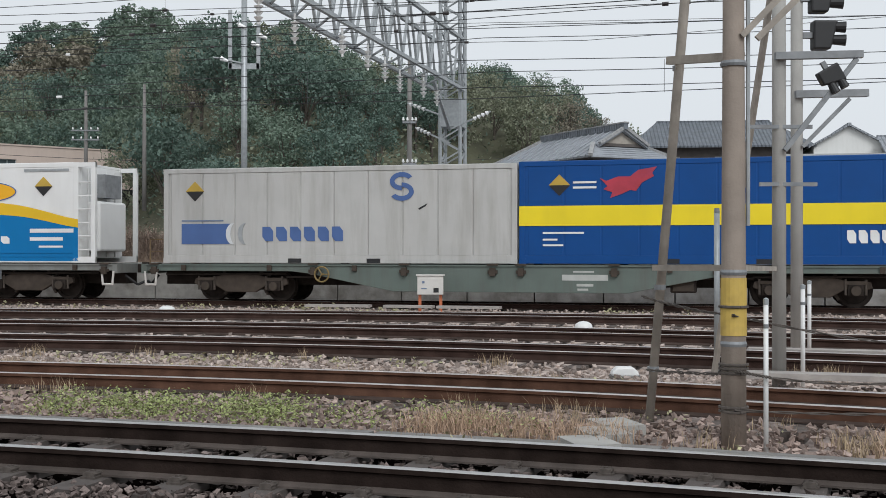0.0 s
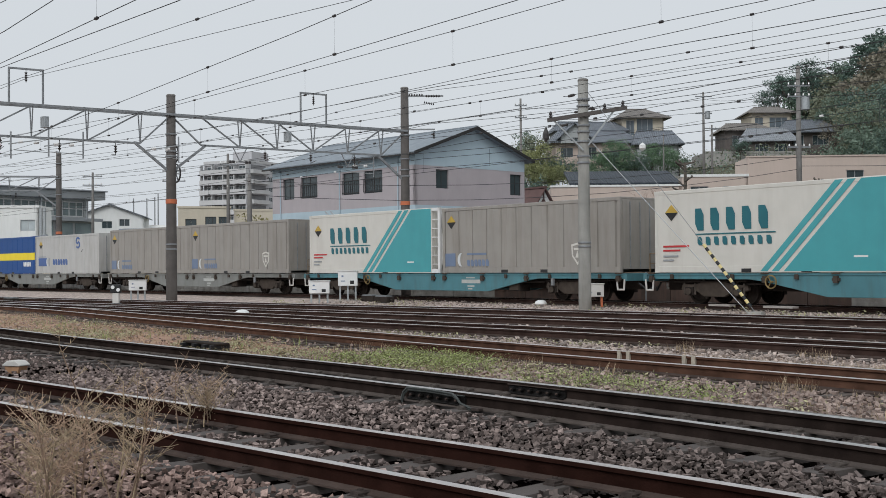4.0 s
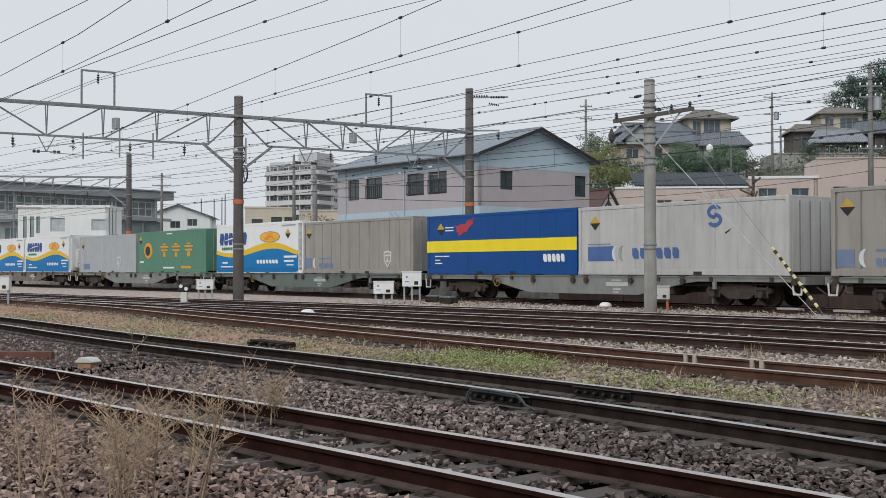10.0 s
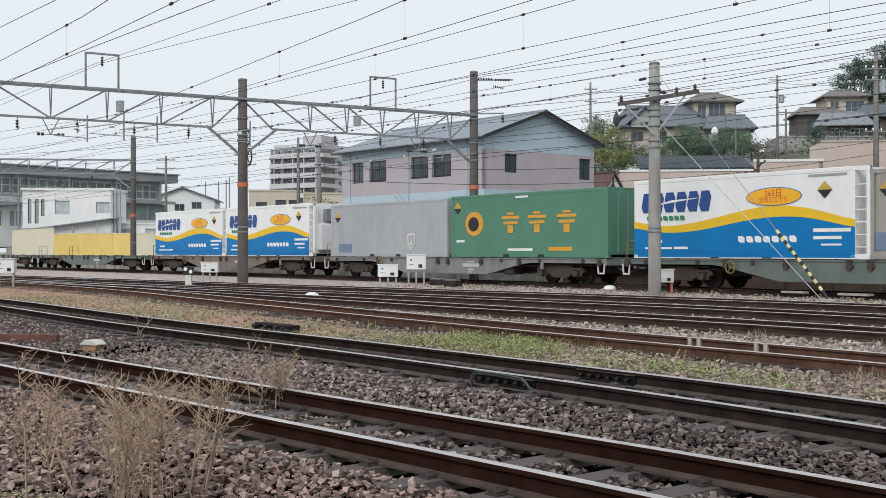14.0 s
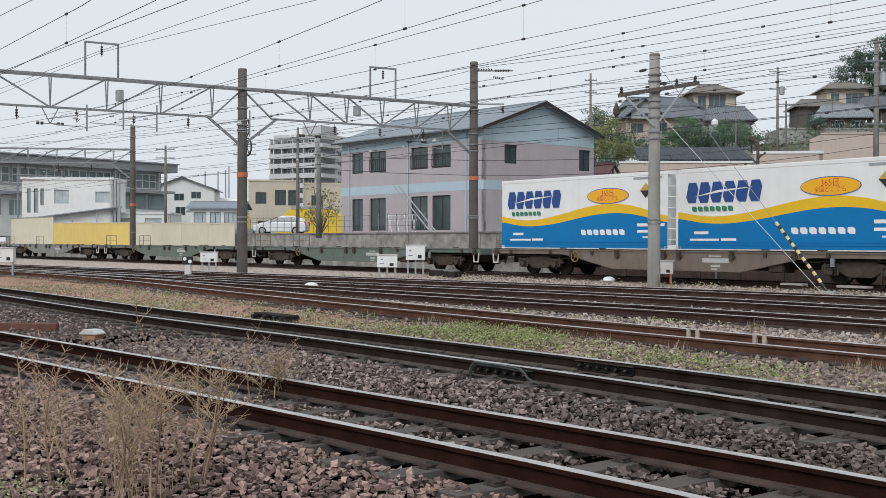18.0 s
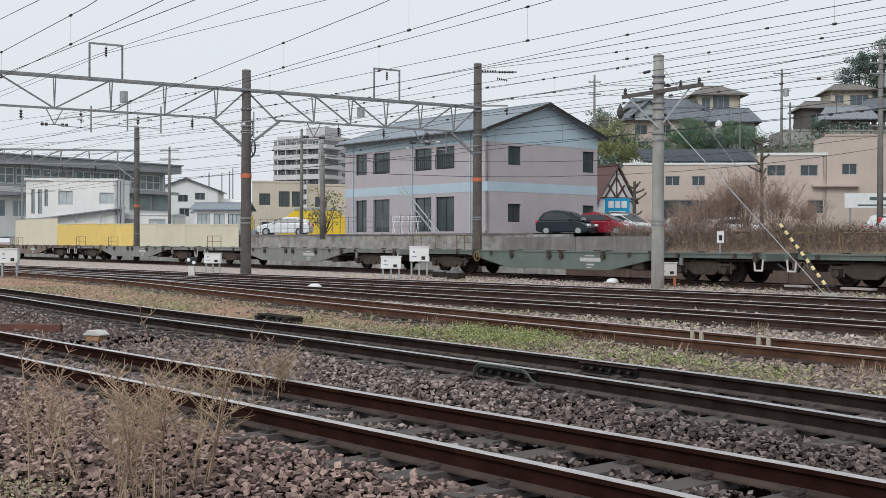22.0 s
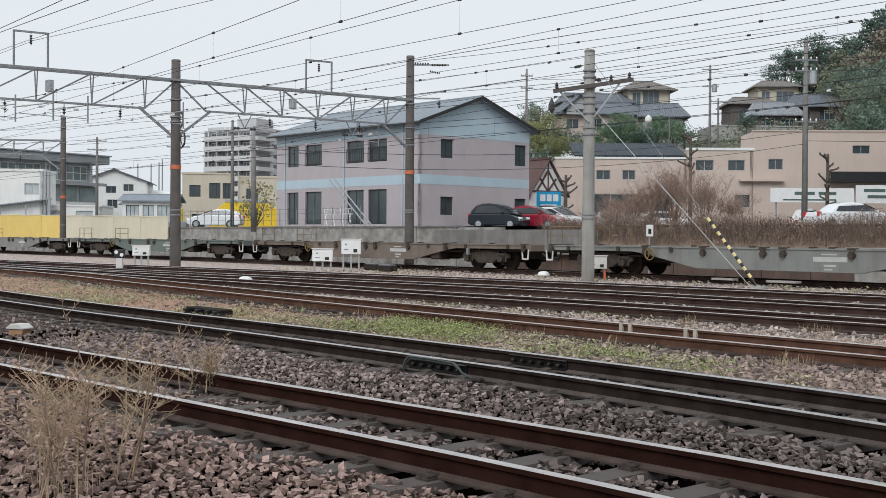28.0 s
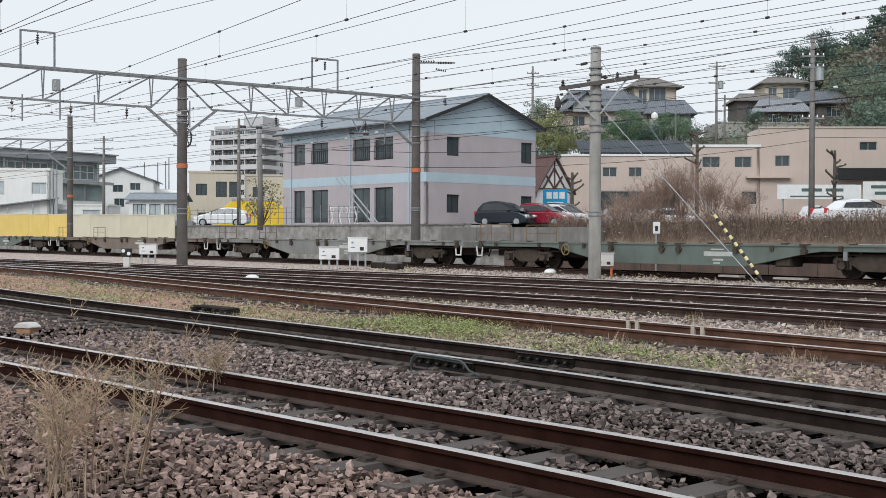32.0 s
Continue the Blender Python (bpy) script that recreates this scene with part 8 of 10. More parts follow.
random.seed(21)
spots, planted = [], []
tries = 0
while len(spots) < 470 and tries < 30000:
    tries += 1
    az, d = random.uniform(-13, 26), random.uniform(66, 240)
    if d < float(np.interp(az, [-6, 0, 2, 5, 11, 17, 24], [100, 100, 84, 70, 68, 112, 114])):
        continue
    foot = float(np.interp(az, [11, 17, 24, 40], [58, 104, 104, 112]))
    if d > foot + 118 or az > 20.5 and d < 180:
        continue
    x, y = -d * math.sin(radians(az)), d * math.cos(radians(az))
    gap = 2.5 + d * 0.011
    if any((x - a) ** 2 + (y - b) ** 2 < gap * gap for a, b in spots):
        continue
    n1 = 1.25 * noise.noise((x * 0.04, y * 0.04, 9)) + random.uniform(-0.2, 0.2) + (0.22 if d < foot + 45 and az > 6 else -0.1)
    kind = 4 if n1 > 0.46 else 2 if n1 > 0.2 else random.choice((0, 1, 3, 5, 0))
    sc = random.uniform(0.7, 1.05) * (0.65 if d < 84 else 1.0)
    crest = 1.25 + d * random.uniform(0.93, 1.02) * float(np.interp(az, [-12, -7.6, -7, -6, -4.4, -1.7, 0.6, 2.3, 4.4, 6, 7.8, 10.7, 12.4, 13.2, 15.1, 17, 18.8, 20.8, 21.3, 22.4, 24.2], [0.085, 0.117, 0.126, 0.145, 0.152, 0.169, 0.155, 0.16, 0.176, 0.19, 0.2, 0.201, 0.195, 0.208, 0.204, 0.199, 0.193, 0.18, 0.165, 0.159, 0.158]))
    sc = min(sc * 1.12, (crest - hill_z(x, y)) / ((8, 8.5, 7.5, 10, 7.5, 7)[kind] * 0.86))
    if sc < 0.34:
        continue
    spots.append((x, y))
    planted.append((d, x, y, hill_z(x, y) - 0.2 - sc * (1.9, 2.0, 1.8, 3.4, 1.6, 1.6)[kind], kind, sc, random.uniform(0, 360)))
planted.sort()
for d, x, y, z, kind, sc, turn in planted[:225]:
    plant_tree(x, y, z, kind, sc, turn)
FAR_TONE = {0: "dark", 1: "mid", 2: "olive", 3: "dark", 4: "brown", 5: "mid"}
for tone in LEAF:
    fv, ff, n0 = [], [], 0
    for q, (d, x, y, z, kind, sc, turn) in enumerate(planted[225:]):
        if FAR_TONE[kind] != tone:
            continue
        v, f, c = crown(np.random.default_rng(900 + q), 24, 3.0, 0.27, 42)
        fv.append((v + np.array([0, 0, 5.4])) * sc + np.array([x, y, z]))
        ff.append(f + n0)
        n0 += len(v)
    if fv:
        tagged(new("far_woods", soup("far_woods", np.concatenate(fv), np.concatenate(ff), LEAF[tone])), "distant woods along the crest of the hill", "woods", kind="stuff")
# trees among the hillside houses
for x, y, z, k, s in ((15.6, 118, 1.7, 0, 0.9), (14.2, 124, 1.7, 1, 0.9), (17.5, 126, 2.5, 0, 0.9), (22.5, 138, 8.5, 0, 0.75), (25.5, 139, 9.0, 1, 0.6), (29.5, 139, 9.4, 0, 0.7), (20.2, 140, 10.5, 2, 0.8), (19.8, 146, 12.5, 5, 0.7), (66, 160, 17, 1, 0.9), (70, 158, 17, 2, 0.9), (62, 150, 14.0, 4, 0.8)):
    p = tw(x, y, z)
    plant_tree(p.x, p.y, z, k, s, random.uniform(0, 360))
for az_, d_, top_, s_ in ((24.0, 196, 32.2, 0.8), (23.4, 199, 33.0, 0.85), (22.6, 196, 34.0, 0.9), (24.6, 201, 30.5, 0.6), (23.7, 194, 31.0, 0.8), (23.0, 198, 32.0, 0.85), (22.2, 200, 33.5, 0.9), (24.2, 199, 29.5, 0.6), (22.8, 193, 30.0, 0.8), (21.8, 195, 31.5, 0.85)):
    plant_tree(-d_ * math.sin(radians(az_)), d_ * math.cos(radians(az_)), top_ - 10.3 * s_, 3, s_, random.uniform(0, 360))
# right-hand trees thinning out beside the tiled roofs
for x, y, z, k, s in ((14, 122, 7, 4, 0.9), (17, 118, 6, 3, 0.8), (20, 124, 6, 4, 0.8), (24, 120, 5, 4, 0.7)):
    plant_tree(x, y, z, k, s, random.uniform(0, 360))

# tiled houses to the right of the hill
TILE_EDGE = mat("pale_mortared_ridge_tile", (0.3, 0.3, 0.3), 0.7, 0, 0.3, 6, 0.3, 20)
GABLE_PLASTER = mat("stained_gable_plaster", (0.42, 0.38, 0.33), 0.85, 0, 0.15, 3)


def hip_gable_house(m, L, W, ze, rise, gz, label):
    """An old house with a tiled hip-and-gable roof: eaves L by W at ze, the small gable over the end x = 0, from height gz up."""
    t = tagged(empty("house", m), label, "house", "houses of the town")
    run = (gz - ze) / rise * W / 2
    near_x, far_x, zr = run - 0.5, L - W * 0.36, ze + rise
    up = {1: lambda y: ze + rise * (W - y) / (W / 2), -1: lambda y: ze + rise * y / (W / 2)}
    for sgn in (-1, 1):
        e, i = (W, W - run) if sgn > 0 else (0, run)
        plan = [(0, e), (L, e), (far_x, W / 2), (near_x, W / 2), (near_x, i), (run, i)]
        bm = bmesh.new()
        lo = [bm.verts.new((x, y, up[sgn](y))) for x, y in plan]
        hi = [bm.verts.new((x, y, up[sgn](y) + 0.16)) for x, y in plan]
        bm.faces.new(lo), bm.faces.new(hi[::-1])
        for k in range(6):
            bm.faces.new((lo[k], lo[(k + 1) % 6], hi[(k + 1) % 6], hi[k]))
        bmesh.ops.recalc_face_normals(bm, faces=bm.faces)
        part("roof", bm, PALEROOF, t)
        for k in range(int(L / 0.9)):
            x = 0.5 + k * 0.9
            y1 = W / 2 if run < x < far_x else abs(e - min(x, (L - x) * 1.3, W / 2)) if sgn > 0 else min(x, (L - x) * 1.3, W / 2)
            part("round_tile", beam(bmesh.new(), (x, e, ze + 0.2), (x, y1, up[sgn](y1) + 0.2), 0.09, 0.06), PALEROOF, t)
        part("verge", beam(bmesh.new(), (near_x, i, gz + 0.24), (near_x, W / 2, zr + 0.26), 0.3, 0.2), TILE_EDGE, t, "pale tiled verge")
        part("hip_ridge", beam(bmesh.new(), (-0.1, e, ze + 0.18), (run + 0.3, i, gz + 0.3), 0.28, 0.22), TILE_EDGE, t, "pale mortared hip ridge")
        part("hip_ridge", beam(bmesh.new(), (L + 0.1, e, ze + 0.18), (far_x, W / 2, zr + 0.24), 0.28, 0.22), TILE_EDGE, t, "pale mortared hip ridge")
    for plan in ([(0, 0, ze), (0, W, ze), (run, W - run, gz), (run, run, gz)], [(L, W, ze), (L, 0, ze), (far_x, W / 2, zr)]):
        bm = bmesh.new()
        k = len(plan)
        lo, hi = [bm.verts.new(p) for p in plan], [bm.verts.new((p[0], p[1], p[2] + 0.15)) for p in plan]
        bm.faces.new(lo), bm.faces.new(hi[::-1])
        for i in range(k):
            bm.faces.new((lo[i], lo[(i + 1) % k], hi[(i + 1) % k], hi[i]))
        bmesh.ops.recalc_face_normals(bm, faces=bm.faces)
        part("roof", bm, PALEROOF, t)
    gable = bmesh.new()
    prism(gable, [(run + 0.1, gz + 0.1), (W - run - 0.1, gz + 0.1), (W / 2, zr - 0.05)], run - 0.1, run + 0.1, axis="x")
    part("gable", gable, GABLE_PLASTER, t, "plastered small gable")
    part("tie_beam", bx(run - 0.22, run - 0.08, run + 0.2, W - run - 0.2, gz + 0.1, gz + 0.3), DARKWALL, t)
    part("ridge", beam(bmesh.new(), (near_x - 0.2, W / 2, zr + 0.32), (far_x + 0.1, W / 2, zr + 0.32), 0.34, 0.42), DARKROOF, t, "tall dark ridge with pale mortar")
    part("ridge_cap", beam(bmesh.new(), (near_x - 0.25, W / 2, zr + 0.57), (far_x + 0.15, W / 2, zr + 0.57), 0.4, 0.09), TILE_EDGE, t)
    for q in ((0.9, L - 0.9, 0.9, 1.1), (0.9, L - 0.9, W - 1.1, W - 0.9), (0.9, 1.1, 1.1, W - 1.1), (L - 1.1, L - 0.9, 1.1, W - 1.1)):
        part("wall", bx(*q, 0, ze + 0.15), DARKWALL, t)
    part("gutter", tb((0, W + 0.05, ze - 0.02), (L, W + 0.05, ze - 0.02), 0.07, n=8), FRAME_DK, t)
    part("gutter", tb((-0.05, 0, ze - 0.02), (-0.05, W, ze - 0.02), 0.07, n=8), FRAME_DK, t)
    return t


hip_gable_house(pose(15.9, 79.2, LOT_Z, 0, 0, 116.8), 14.0, 7.0, 5.85, 2.0, 6.7, "old house with a broad grey tiled hip-and-gable roof")
gable_house(pose(15.0, 88, 4.4, 0, 0, -6), 12.0, 9, 5.2, 2.0, DARKWALL, DARKROOF, "dark timber house with a lit white window", [(5.6, 7.2, 3.0, 4.2, 1), (1, 3, 3.0, 4.2, 1)], 0.9, hip=2.5, pane=PANE_LT)
gable_house(pose(27.6, 86, 4.4, 0, 0, -10), 5.0, 7, 4.9, 1.4, OFFWHITE, PALEROOF, "white house with a pale gabled roof", [(0.9, 2.0, 3.0, 4.2, 1), (2.9, 3.9, 3.0, 4.2, 1)], 0.4, along="y")
gable_house(pose(32.0, 82, 4.0, 0, 0, -10), 7.0, 7, 4.2, 1.6, GREYWALL, PALEROOF, "grey house with a pale roof beside a white one", [(1, 2.2, 2.4, 3.6, 1), (4, 5.2, 2.4, 3.6, 1)], 0.5)
block(pose(19.5, 66, LOT_Z, 0, 0, -8), 9, 6, 5.0, GREYWALL, "grey rendered garage behind the signal posts", [(2, 3.4, 2.2, 3.4, 1), (5, 6.6, 2.2, 3.4, 1)], 0.2)

# ---- small things of the yard ----
def relay_box(x, y, w, h, z, yaw, label, legs=2, rusty=False):
    t = tagged(empty("relay_box", pose(x, y, GROUND_Z, 0, 0, yaw)), label, "relay box", "relay boxes of the yard")
    paint = WHITE_OLD if rusty else WHITE
    part("case", bx(-w / 2, w / 2, -0.14, 0.14, z, z + h), paint, t, bevel=0.015)
    part("lid", bx(-w / 2 - 0.03, w / 2 + 0.03, -0.17, 0.17, z + h, z + h + 0.03), paint, t)
    part("door_window", bx(w * 0.12, w * 0.32, -0.148, -0.141, z + h * 0.12, z + h * 0.36), BLACK, t)
    part("notice", bx(-w * 0.36, -w * 0.14, -0.148, -0.141, z + h * 0.3, z + h * 0.36), C_LOGO_F, t)
    part("notice", bx(-w * 0.32, -w * 0.22, -0.148, -0.141, z + h * 0.6, z + h * 0.72), C_LOGO_F, t)
    for k in range(legs):
        lx_ = (-w * 0.4 + w * 0.8 * k / max(1, legs - 1)) if legs > 1 else 0
        part("leg", bx(lx_ - 0.035, lx_ + 0.035, -0.04, 0.04, 0, z), GALV if not rusty else ORANGE, t)
    return t


relay_box(-33.5, 31.5, 0.8, 0.48, 0.38, 43, "white relay box on a post beside the track", 3)
relay_box(-35.0, 34.6, 0.82, 0.62, 0.62, 43, "taller white relay box on steel legs beside the track", 3)
relay_box(-45.3, 31.3, 0.78, 0.46, 0.42, 43, "white relay box on legs near the brown mast", 3)
relay_box(-44.4, 21.0, 0.72, 0.55, 0.55, 43, "white relay box at the yard throat", 2)
relay_box(-0.3, 27.5, 0.62, 0.45, 0.42, 0, "rust-streaked white relay box on orange legs", 2, True)
relay_box(-21.4, 32.6, 0.62, 0.42, 0.35, 40, "cream relay box beside the concrete mast", 2, True)


def lamp_dome(x, y, label, r=0.2, square=False):
    t = tagged(empty("white_track_marker", pose(x, y, GROUND_Z)), label, "track marker", "white track markers")
    if square:
        part("cap", prism(bmesh.new(), [(-0.15, 0.02), (0.15, 0.02), (0.15, 0.06), (0.09, 0.12), (-0.09, 0.12), (-0.15, 0.06)], -0.1, 0.1), WHITE, t, bevel=0.02)
    else:
        part("cap", lathe(bmesh.new(), [(r, 0.02), (r, 0.06), (r * 0.85, 0.13), (r * 0.5, 0.17), (0.02, 0.18)], 16), WHITE, t, smooth=True)
    part("base", lathe(bmesh.new(), [(r * 0.9, -0.03), (r * 0.9, 0.025)], 12), CONC_DARK, t)
    return t


lamp_dome(-6.45, 27.0, "small white domed marker between tracks")
lamp_dome(2.53, 20.8, "small white domed marker between tracks", 0.17)
lamp_dome(2.05, 13.05, "white squared marker cap beside the siding", square=True)
lamp_dome(-26.8, 21.95, "small white domed marker between tracks", 0.22)
lamp_dome(-24.3, 33.6, "small white domed marker near the train", 0.22)
rock = tagged(empty("marker_stone", pose(-15.1, 8.12, GROUND_Z, 0, 0, 20)), "white-capped orange-brown marker block in the ballast", "marker")
part("base", prism(bmesh.new(), [(-0.1, -0.03), (0.1, -0.03), (0.13, 0.075), (-0.13, 0.075)], -0.09, 0.09), mat("orange_brown_marker_stone", (0.36, 0.2, 0.11), 0.8, 0, 0.25, 8), rock, bevel=0.012)
part("cap", prism(bmesh.new(), [(-0.15, 0.075), (0.15, 0.075), (0.15, 0.095), (0.07, 0.15), (-0.07, 0.15), (-0.15, 0.095)], -0.11, 0.11), WHITE_OLD, rock, "worn white cap", bevel=0.012)

# shunting signal with two white lamps
ss = tagged(empty("shunting_signal", pose(-38.0, 25.2, GROUND_Z, 0, 0, 45)), "short white and black shunting signal", "signal")
part("post", bx(-0.12, 0.12, -0.1, 0.1, 0, 0.5), WHITE_OLD, ss, bevel=0.02)
part("head", bx(-0.2, 0.18, -0.12, 0.12, 0.5, 0.82), BLACK, ss, bevel=0.03)
for x, z in ((-0.1, 0.72), (0.1, 0.62)):
    part("lens", tb((x, -0.15, z), (x, -0.118, z), 0.07, n=12), INSUL, ss)
part("foot", bx(-0.2, 0.2, -0.18, 0.18, -0.05, 0.12), BLACK, ss, bevel=0.02)

# small board with a figure plate on a post by the hedge
nb_ = tagged(empty("number_board", town_at(10.8, 44.4, GROUND_Z)), "small white plate on a steel post by the hedge", "sign")
part("post", tb((0, 0, 0), (0, 0, 1.85), 0.035), GALV, nb_)
part("plate", bx(-0.14, 0.14, -0.05, -0.03, 1.45, 1.9), WHITE, nb_, bevel=0.01)
part("plate_mark", bx(-0.06, 0.06, -0.056, -0.051, 1.55, 1.75), BLACK, nb_)

# white painted joint marks on the siding rail
ln = LINES["C"]
for x in (-9.16, -8.99, -7.98, -7.82):
    px, py, ph = ln.at(ln.s_of(x), HALF)
    tagged(part("paint_mark", bx(-0.03, 0.03, -0.035, 0.0, -0.115, 0.002, pose(px, py, 0.0, 0, 0, math.degrees(ph)) @ pose(0, -0.012, 0)), mat("cream_rail_paint", (0.42, 0.37, 0.3), 0.7, 0, 0.15, 10)), "cream painted mark on a rusty rail", "paint mark", "rail paint marks")

# rail joints of the near track: bolted joint bars on the web, one with a looped bond cable
ln = LINES["B"]
JOINT = mat("oily_joint_steel", (0.014, 0.0125, 0.012), 0.5, 0.2, 0.3, 12, 0.3, 60, spec=0.25)
BOND = mat("grey_green_bond_cable", (0.06, 0.066, 0.063), 0.6, 0.1, 0.2, 10)
for x, off, w, bond, label in ((-7.72, -HALF - 0.12, 0.9, True, "black bolted rail joint with a looped bond cable"), (-7.42, HALF - 0.12, 0.85, False, "black bolted rail joint with a lighter top edge")):
    px, py, ph = ln.at(ln.s_of(x), off)
    rj = tagged(empty("rail_joint", pose(px, py, -0.15, 0, 0, math.degrees(ph))), label, "rail joint", "rail joints")
    part("joint_bar", prism(bmesh.new(), [(0.112, 0.03), (0.06, 0.018), (0.058, 0.032), (0.09, 0.045), (0.086, 0.1), (0.07, 0.112), (0.112, 0.114)], -w / 2, w / 2, axis="x"), JOINT, rj, bevel=0.003)
    # Thin strip along the bar's top, lighter than the bar.
    part("edge", bx(-w / 2, w / 2, 0.062, 0.088, 0.113, 0.12), BOND if bond else RAIL_FOOT, rj)
    for k in range(6):
        q = -w * 0.4 + k * w * 0.16
        nut = part("nut", tb((q, 0.05, 0.07), (q, 0.09, 0.07), 0.024, n=6), JOINT, rj)
        part("bolt_end", tb((q, 0.034, 0.07), (q, 0.05, 0.07), 0.012, n=8), RAIL_FOOT, nut)
    for dy, dz in ((0.0, 0.0), (0.012, -0.022)) if bond else ():
        way = [(-w * 0.56, 0.03, 0.0), (-w * 0.53, 0.04, 0.09), (-w * 0.46, 0.045, 0.138), (-w * 0.1, 0.045, 0.142), (w * 0.34, 0.045, 0.13), (w * 0.42, 0.04, 0.1), (w * 0.5, 0.03, 0.05), (w * 0.66, 0.02, 0.02), (w * 0.8, 0.02, 0.01)]
        cable = bmesh.new()
        for p, q in zip(way, way[1:]):
            tube(cable, (p[0], p[1] + dy, p[2] + dz), (q[0], q[1] + dy, q[2] + dz), 0.011, n=6)
        part("bond_cable", cable, BOND, rj)
    if bond:
        part("clamp", bx(w * 0.72, w * 0.84, -0.01, 0.05, 0.0, 0.03), CLIP, rj, bevel=0.005)
px, py, ph = ln.at(ln.s_of(-16.5), 1.75)
pt_ = tagged(empty("point_motor", pose(px, py, GROUND_Z, 0, 0, math.degrees(ph))), "low dark point machine on small legs", "point machine")
part("top", bx(-0.6, 0.6, -0.12, 0.12, 0.1, 0.14), BOGIE, pt_, bevel=0.015)
for x in (-0.5, -0.1, 0.25, 0.5):
    part("foot", bx(x - 0.04, x + 0.04, -0.2, 0.16, 0, 0.11), BLACK, pt_)
for x, y in ((-33.0, 33.9), (-31.4, 33.0), (-44.5, 24.6)):
    pm = tagged(empty("point_machine", pose(x, y, GROUND_Z, 0, 0, -8)), "dark point machine with rods beside the track", "point machine", "point machines")
    part("case", bx(-0.4, 0.4, -0.2, 0.2, 0, 0.24), BOGIE, pm, bevel=0.04)
    part("rod", tb((0.4, 0, 0.12), (1.1, -0.5, 0.12), 0.03), BOGIE, pm)
    part("lid", bx(-0.35, 0.3, -0.17, 0.17, 0.24, 0.28), GALV_DARK, pm)
tagged(part("old_rail", beam(bmesh.new(), (-18.6, 7.3, GROUND_Z + 0.05), (-17.0, 8.6, GROUND_Z + 0.05), 0.12, 0.12), mat("red_rusty_steel", (0.15, 0.06, 0.045), 0.85, 0, 0.3, 6)), "short rusty rail end lying in the ballast", "rail")
# oil-stained board and kerb timbers beside the near siding
for x0, x1 in ((1.1, 2.9), (2.95, 5.4), (-0.9, 1.05), (-3.2, -0.95), (-5.4, -3.25), (-7.6, -5.45), (-9.8, -7.65), (5.45, 8)):
    a, b = LINES["B"].at(LINES["B"].s_of(x0), 1.35), LINES["B"].at(LINES["B"].s_of(x1), 1.35)
    tagged(part("kerb_beam", beam(bmesh.new(), (a[0], a[1], GROUND_Z - 0.02), (b[0], b[1], GROUND_Z - 0.02), 0.14, 0.14), CONC_DARK), "weathered kerb beam beside the black track", "kerb beam", "kerb beams")
for k in range(3):
    tagged(part("paving_slab", bx(-0.16, 0.16, -0.22, 0.22, 0, 0.08, pose(1.35 - k * 0.16, 9.05 - k * 0.44, GROUND_Z, 0, 0, 14)), CONC), "pale worn concrete slab at the post's foot", "slab", "slabs by the post")
# rubble and planks on the far tracks
for x, y, w, yaw in ((-2.5, 27.6, 1.6, -12), (-0.8, 27.2, 1.2, -16), (0.6, 26.8, 1.5, -14), (5.2, 14.6, 2.6, -18), (4.0, 11.7, 2.2, -17), (-14.4, 31.6, 1.0, -10), (-16.6, 32.3, 0.8, -12)):
    tagged(part("crossing_plank", bx(-w / 2, w / 2, -0.14, 0.14, 0, 0.06, pose(x, y, GROUND_Z + 0.12, 0, 0, yaw)), mat("pale_grey_plank", (0.34, 0.31, 0.29), 0.85, 0, 0.15, 5, 0.3, 40)), "pale grey crossing plank between rails", "plank", "planks of the yard")

# ---- the signal group by the near tracks ----
WOOD_OLD = mat("grey_weathered_timber_pole", (0.34, 0.305, 0.265), 0.85, 0, 0.2, 6, 0.3, 40, streak=0.3, dirt_color=(0.14, 0.11, 0.09))
sp_ = tagged(empty("signal_mast", pose(2.12, 8.43, GROUND_Z)), "brown-streaked concrete signal mast with a yellow band", "mast", "masts of the signal group")
part("pole", lathe(bmesh.new(), [(0.092, -0.1), (0.089, 1.2), (0.078, 3), (0.07, 6.2)], 18), mat("rust_streaked_concrete", (0.3, 0.25, 0.21), 0.85, 0, 0.15, 4, 0.2, 50, streak=0.6, dirt_color=(0.12, 0.085, 0.065)), sp_, smooth=True)
part("yellow_band", lathe(bmesh.new(), [(0.0945, 0.8), (0.0925, 1.22)], 18), mat("peeling_yellow_paint", (0.55, 0.38, 0.09), 0.7, 0, 0.15, 8, dirt=0.6, dirt_color=(0.2, 0.15, 0.1)), sp_, "peeling yellow band")
for z in (1.26, 2.78, 0.74):
    part("strap", lathe(bmesh.new(), [(0.092, z - 0.02), (0.098, z), (0.09, z + 0.02)], 18), GALV_DARK, sp_)
part("pipe", tb((0.1, -0.02, 1.6), (0.105, -0.02, 6.0), 0.016, n=8), GALV, sp_)
wp = tagged(empty("timber_pole"), "leaning grey weathered timber pole", "pole", "masts of the signal group")
part("pole", tb((1.69, 9.5, GROUND_Z - 0.05), (2.25, 9.45, 6.5), 0.036, 0.044, 12), WOOD_OLD, wp, smooth=True)
for z in (0.28, 0.95, 2.75):
    f_ = (z - GROUND_Z) / 6.67
    part("bolt_band", tb((1.69 + 0.56 * f_, 9.5, z - 0.02), (1.69 + 0.56 * f_, 9.5, z + 0.02), 0.048, n=12), GALV_DARK, wp)
br_ = tagged(empty("timber_brace"), "grey timber cross braces between the posts", "brace", "braces of the signal group")
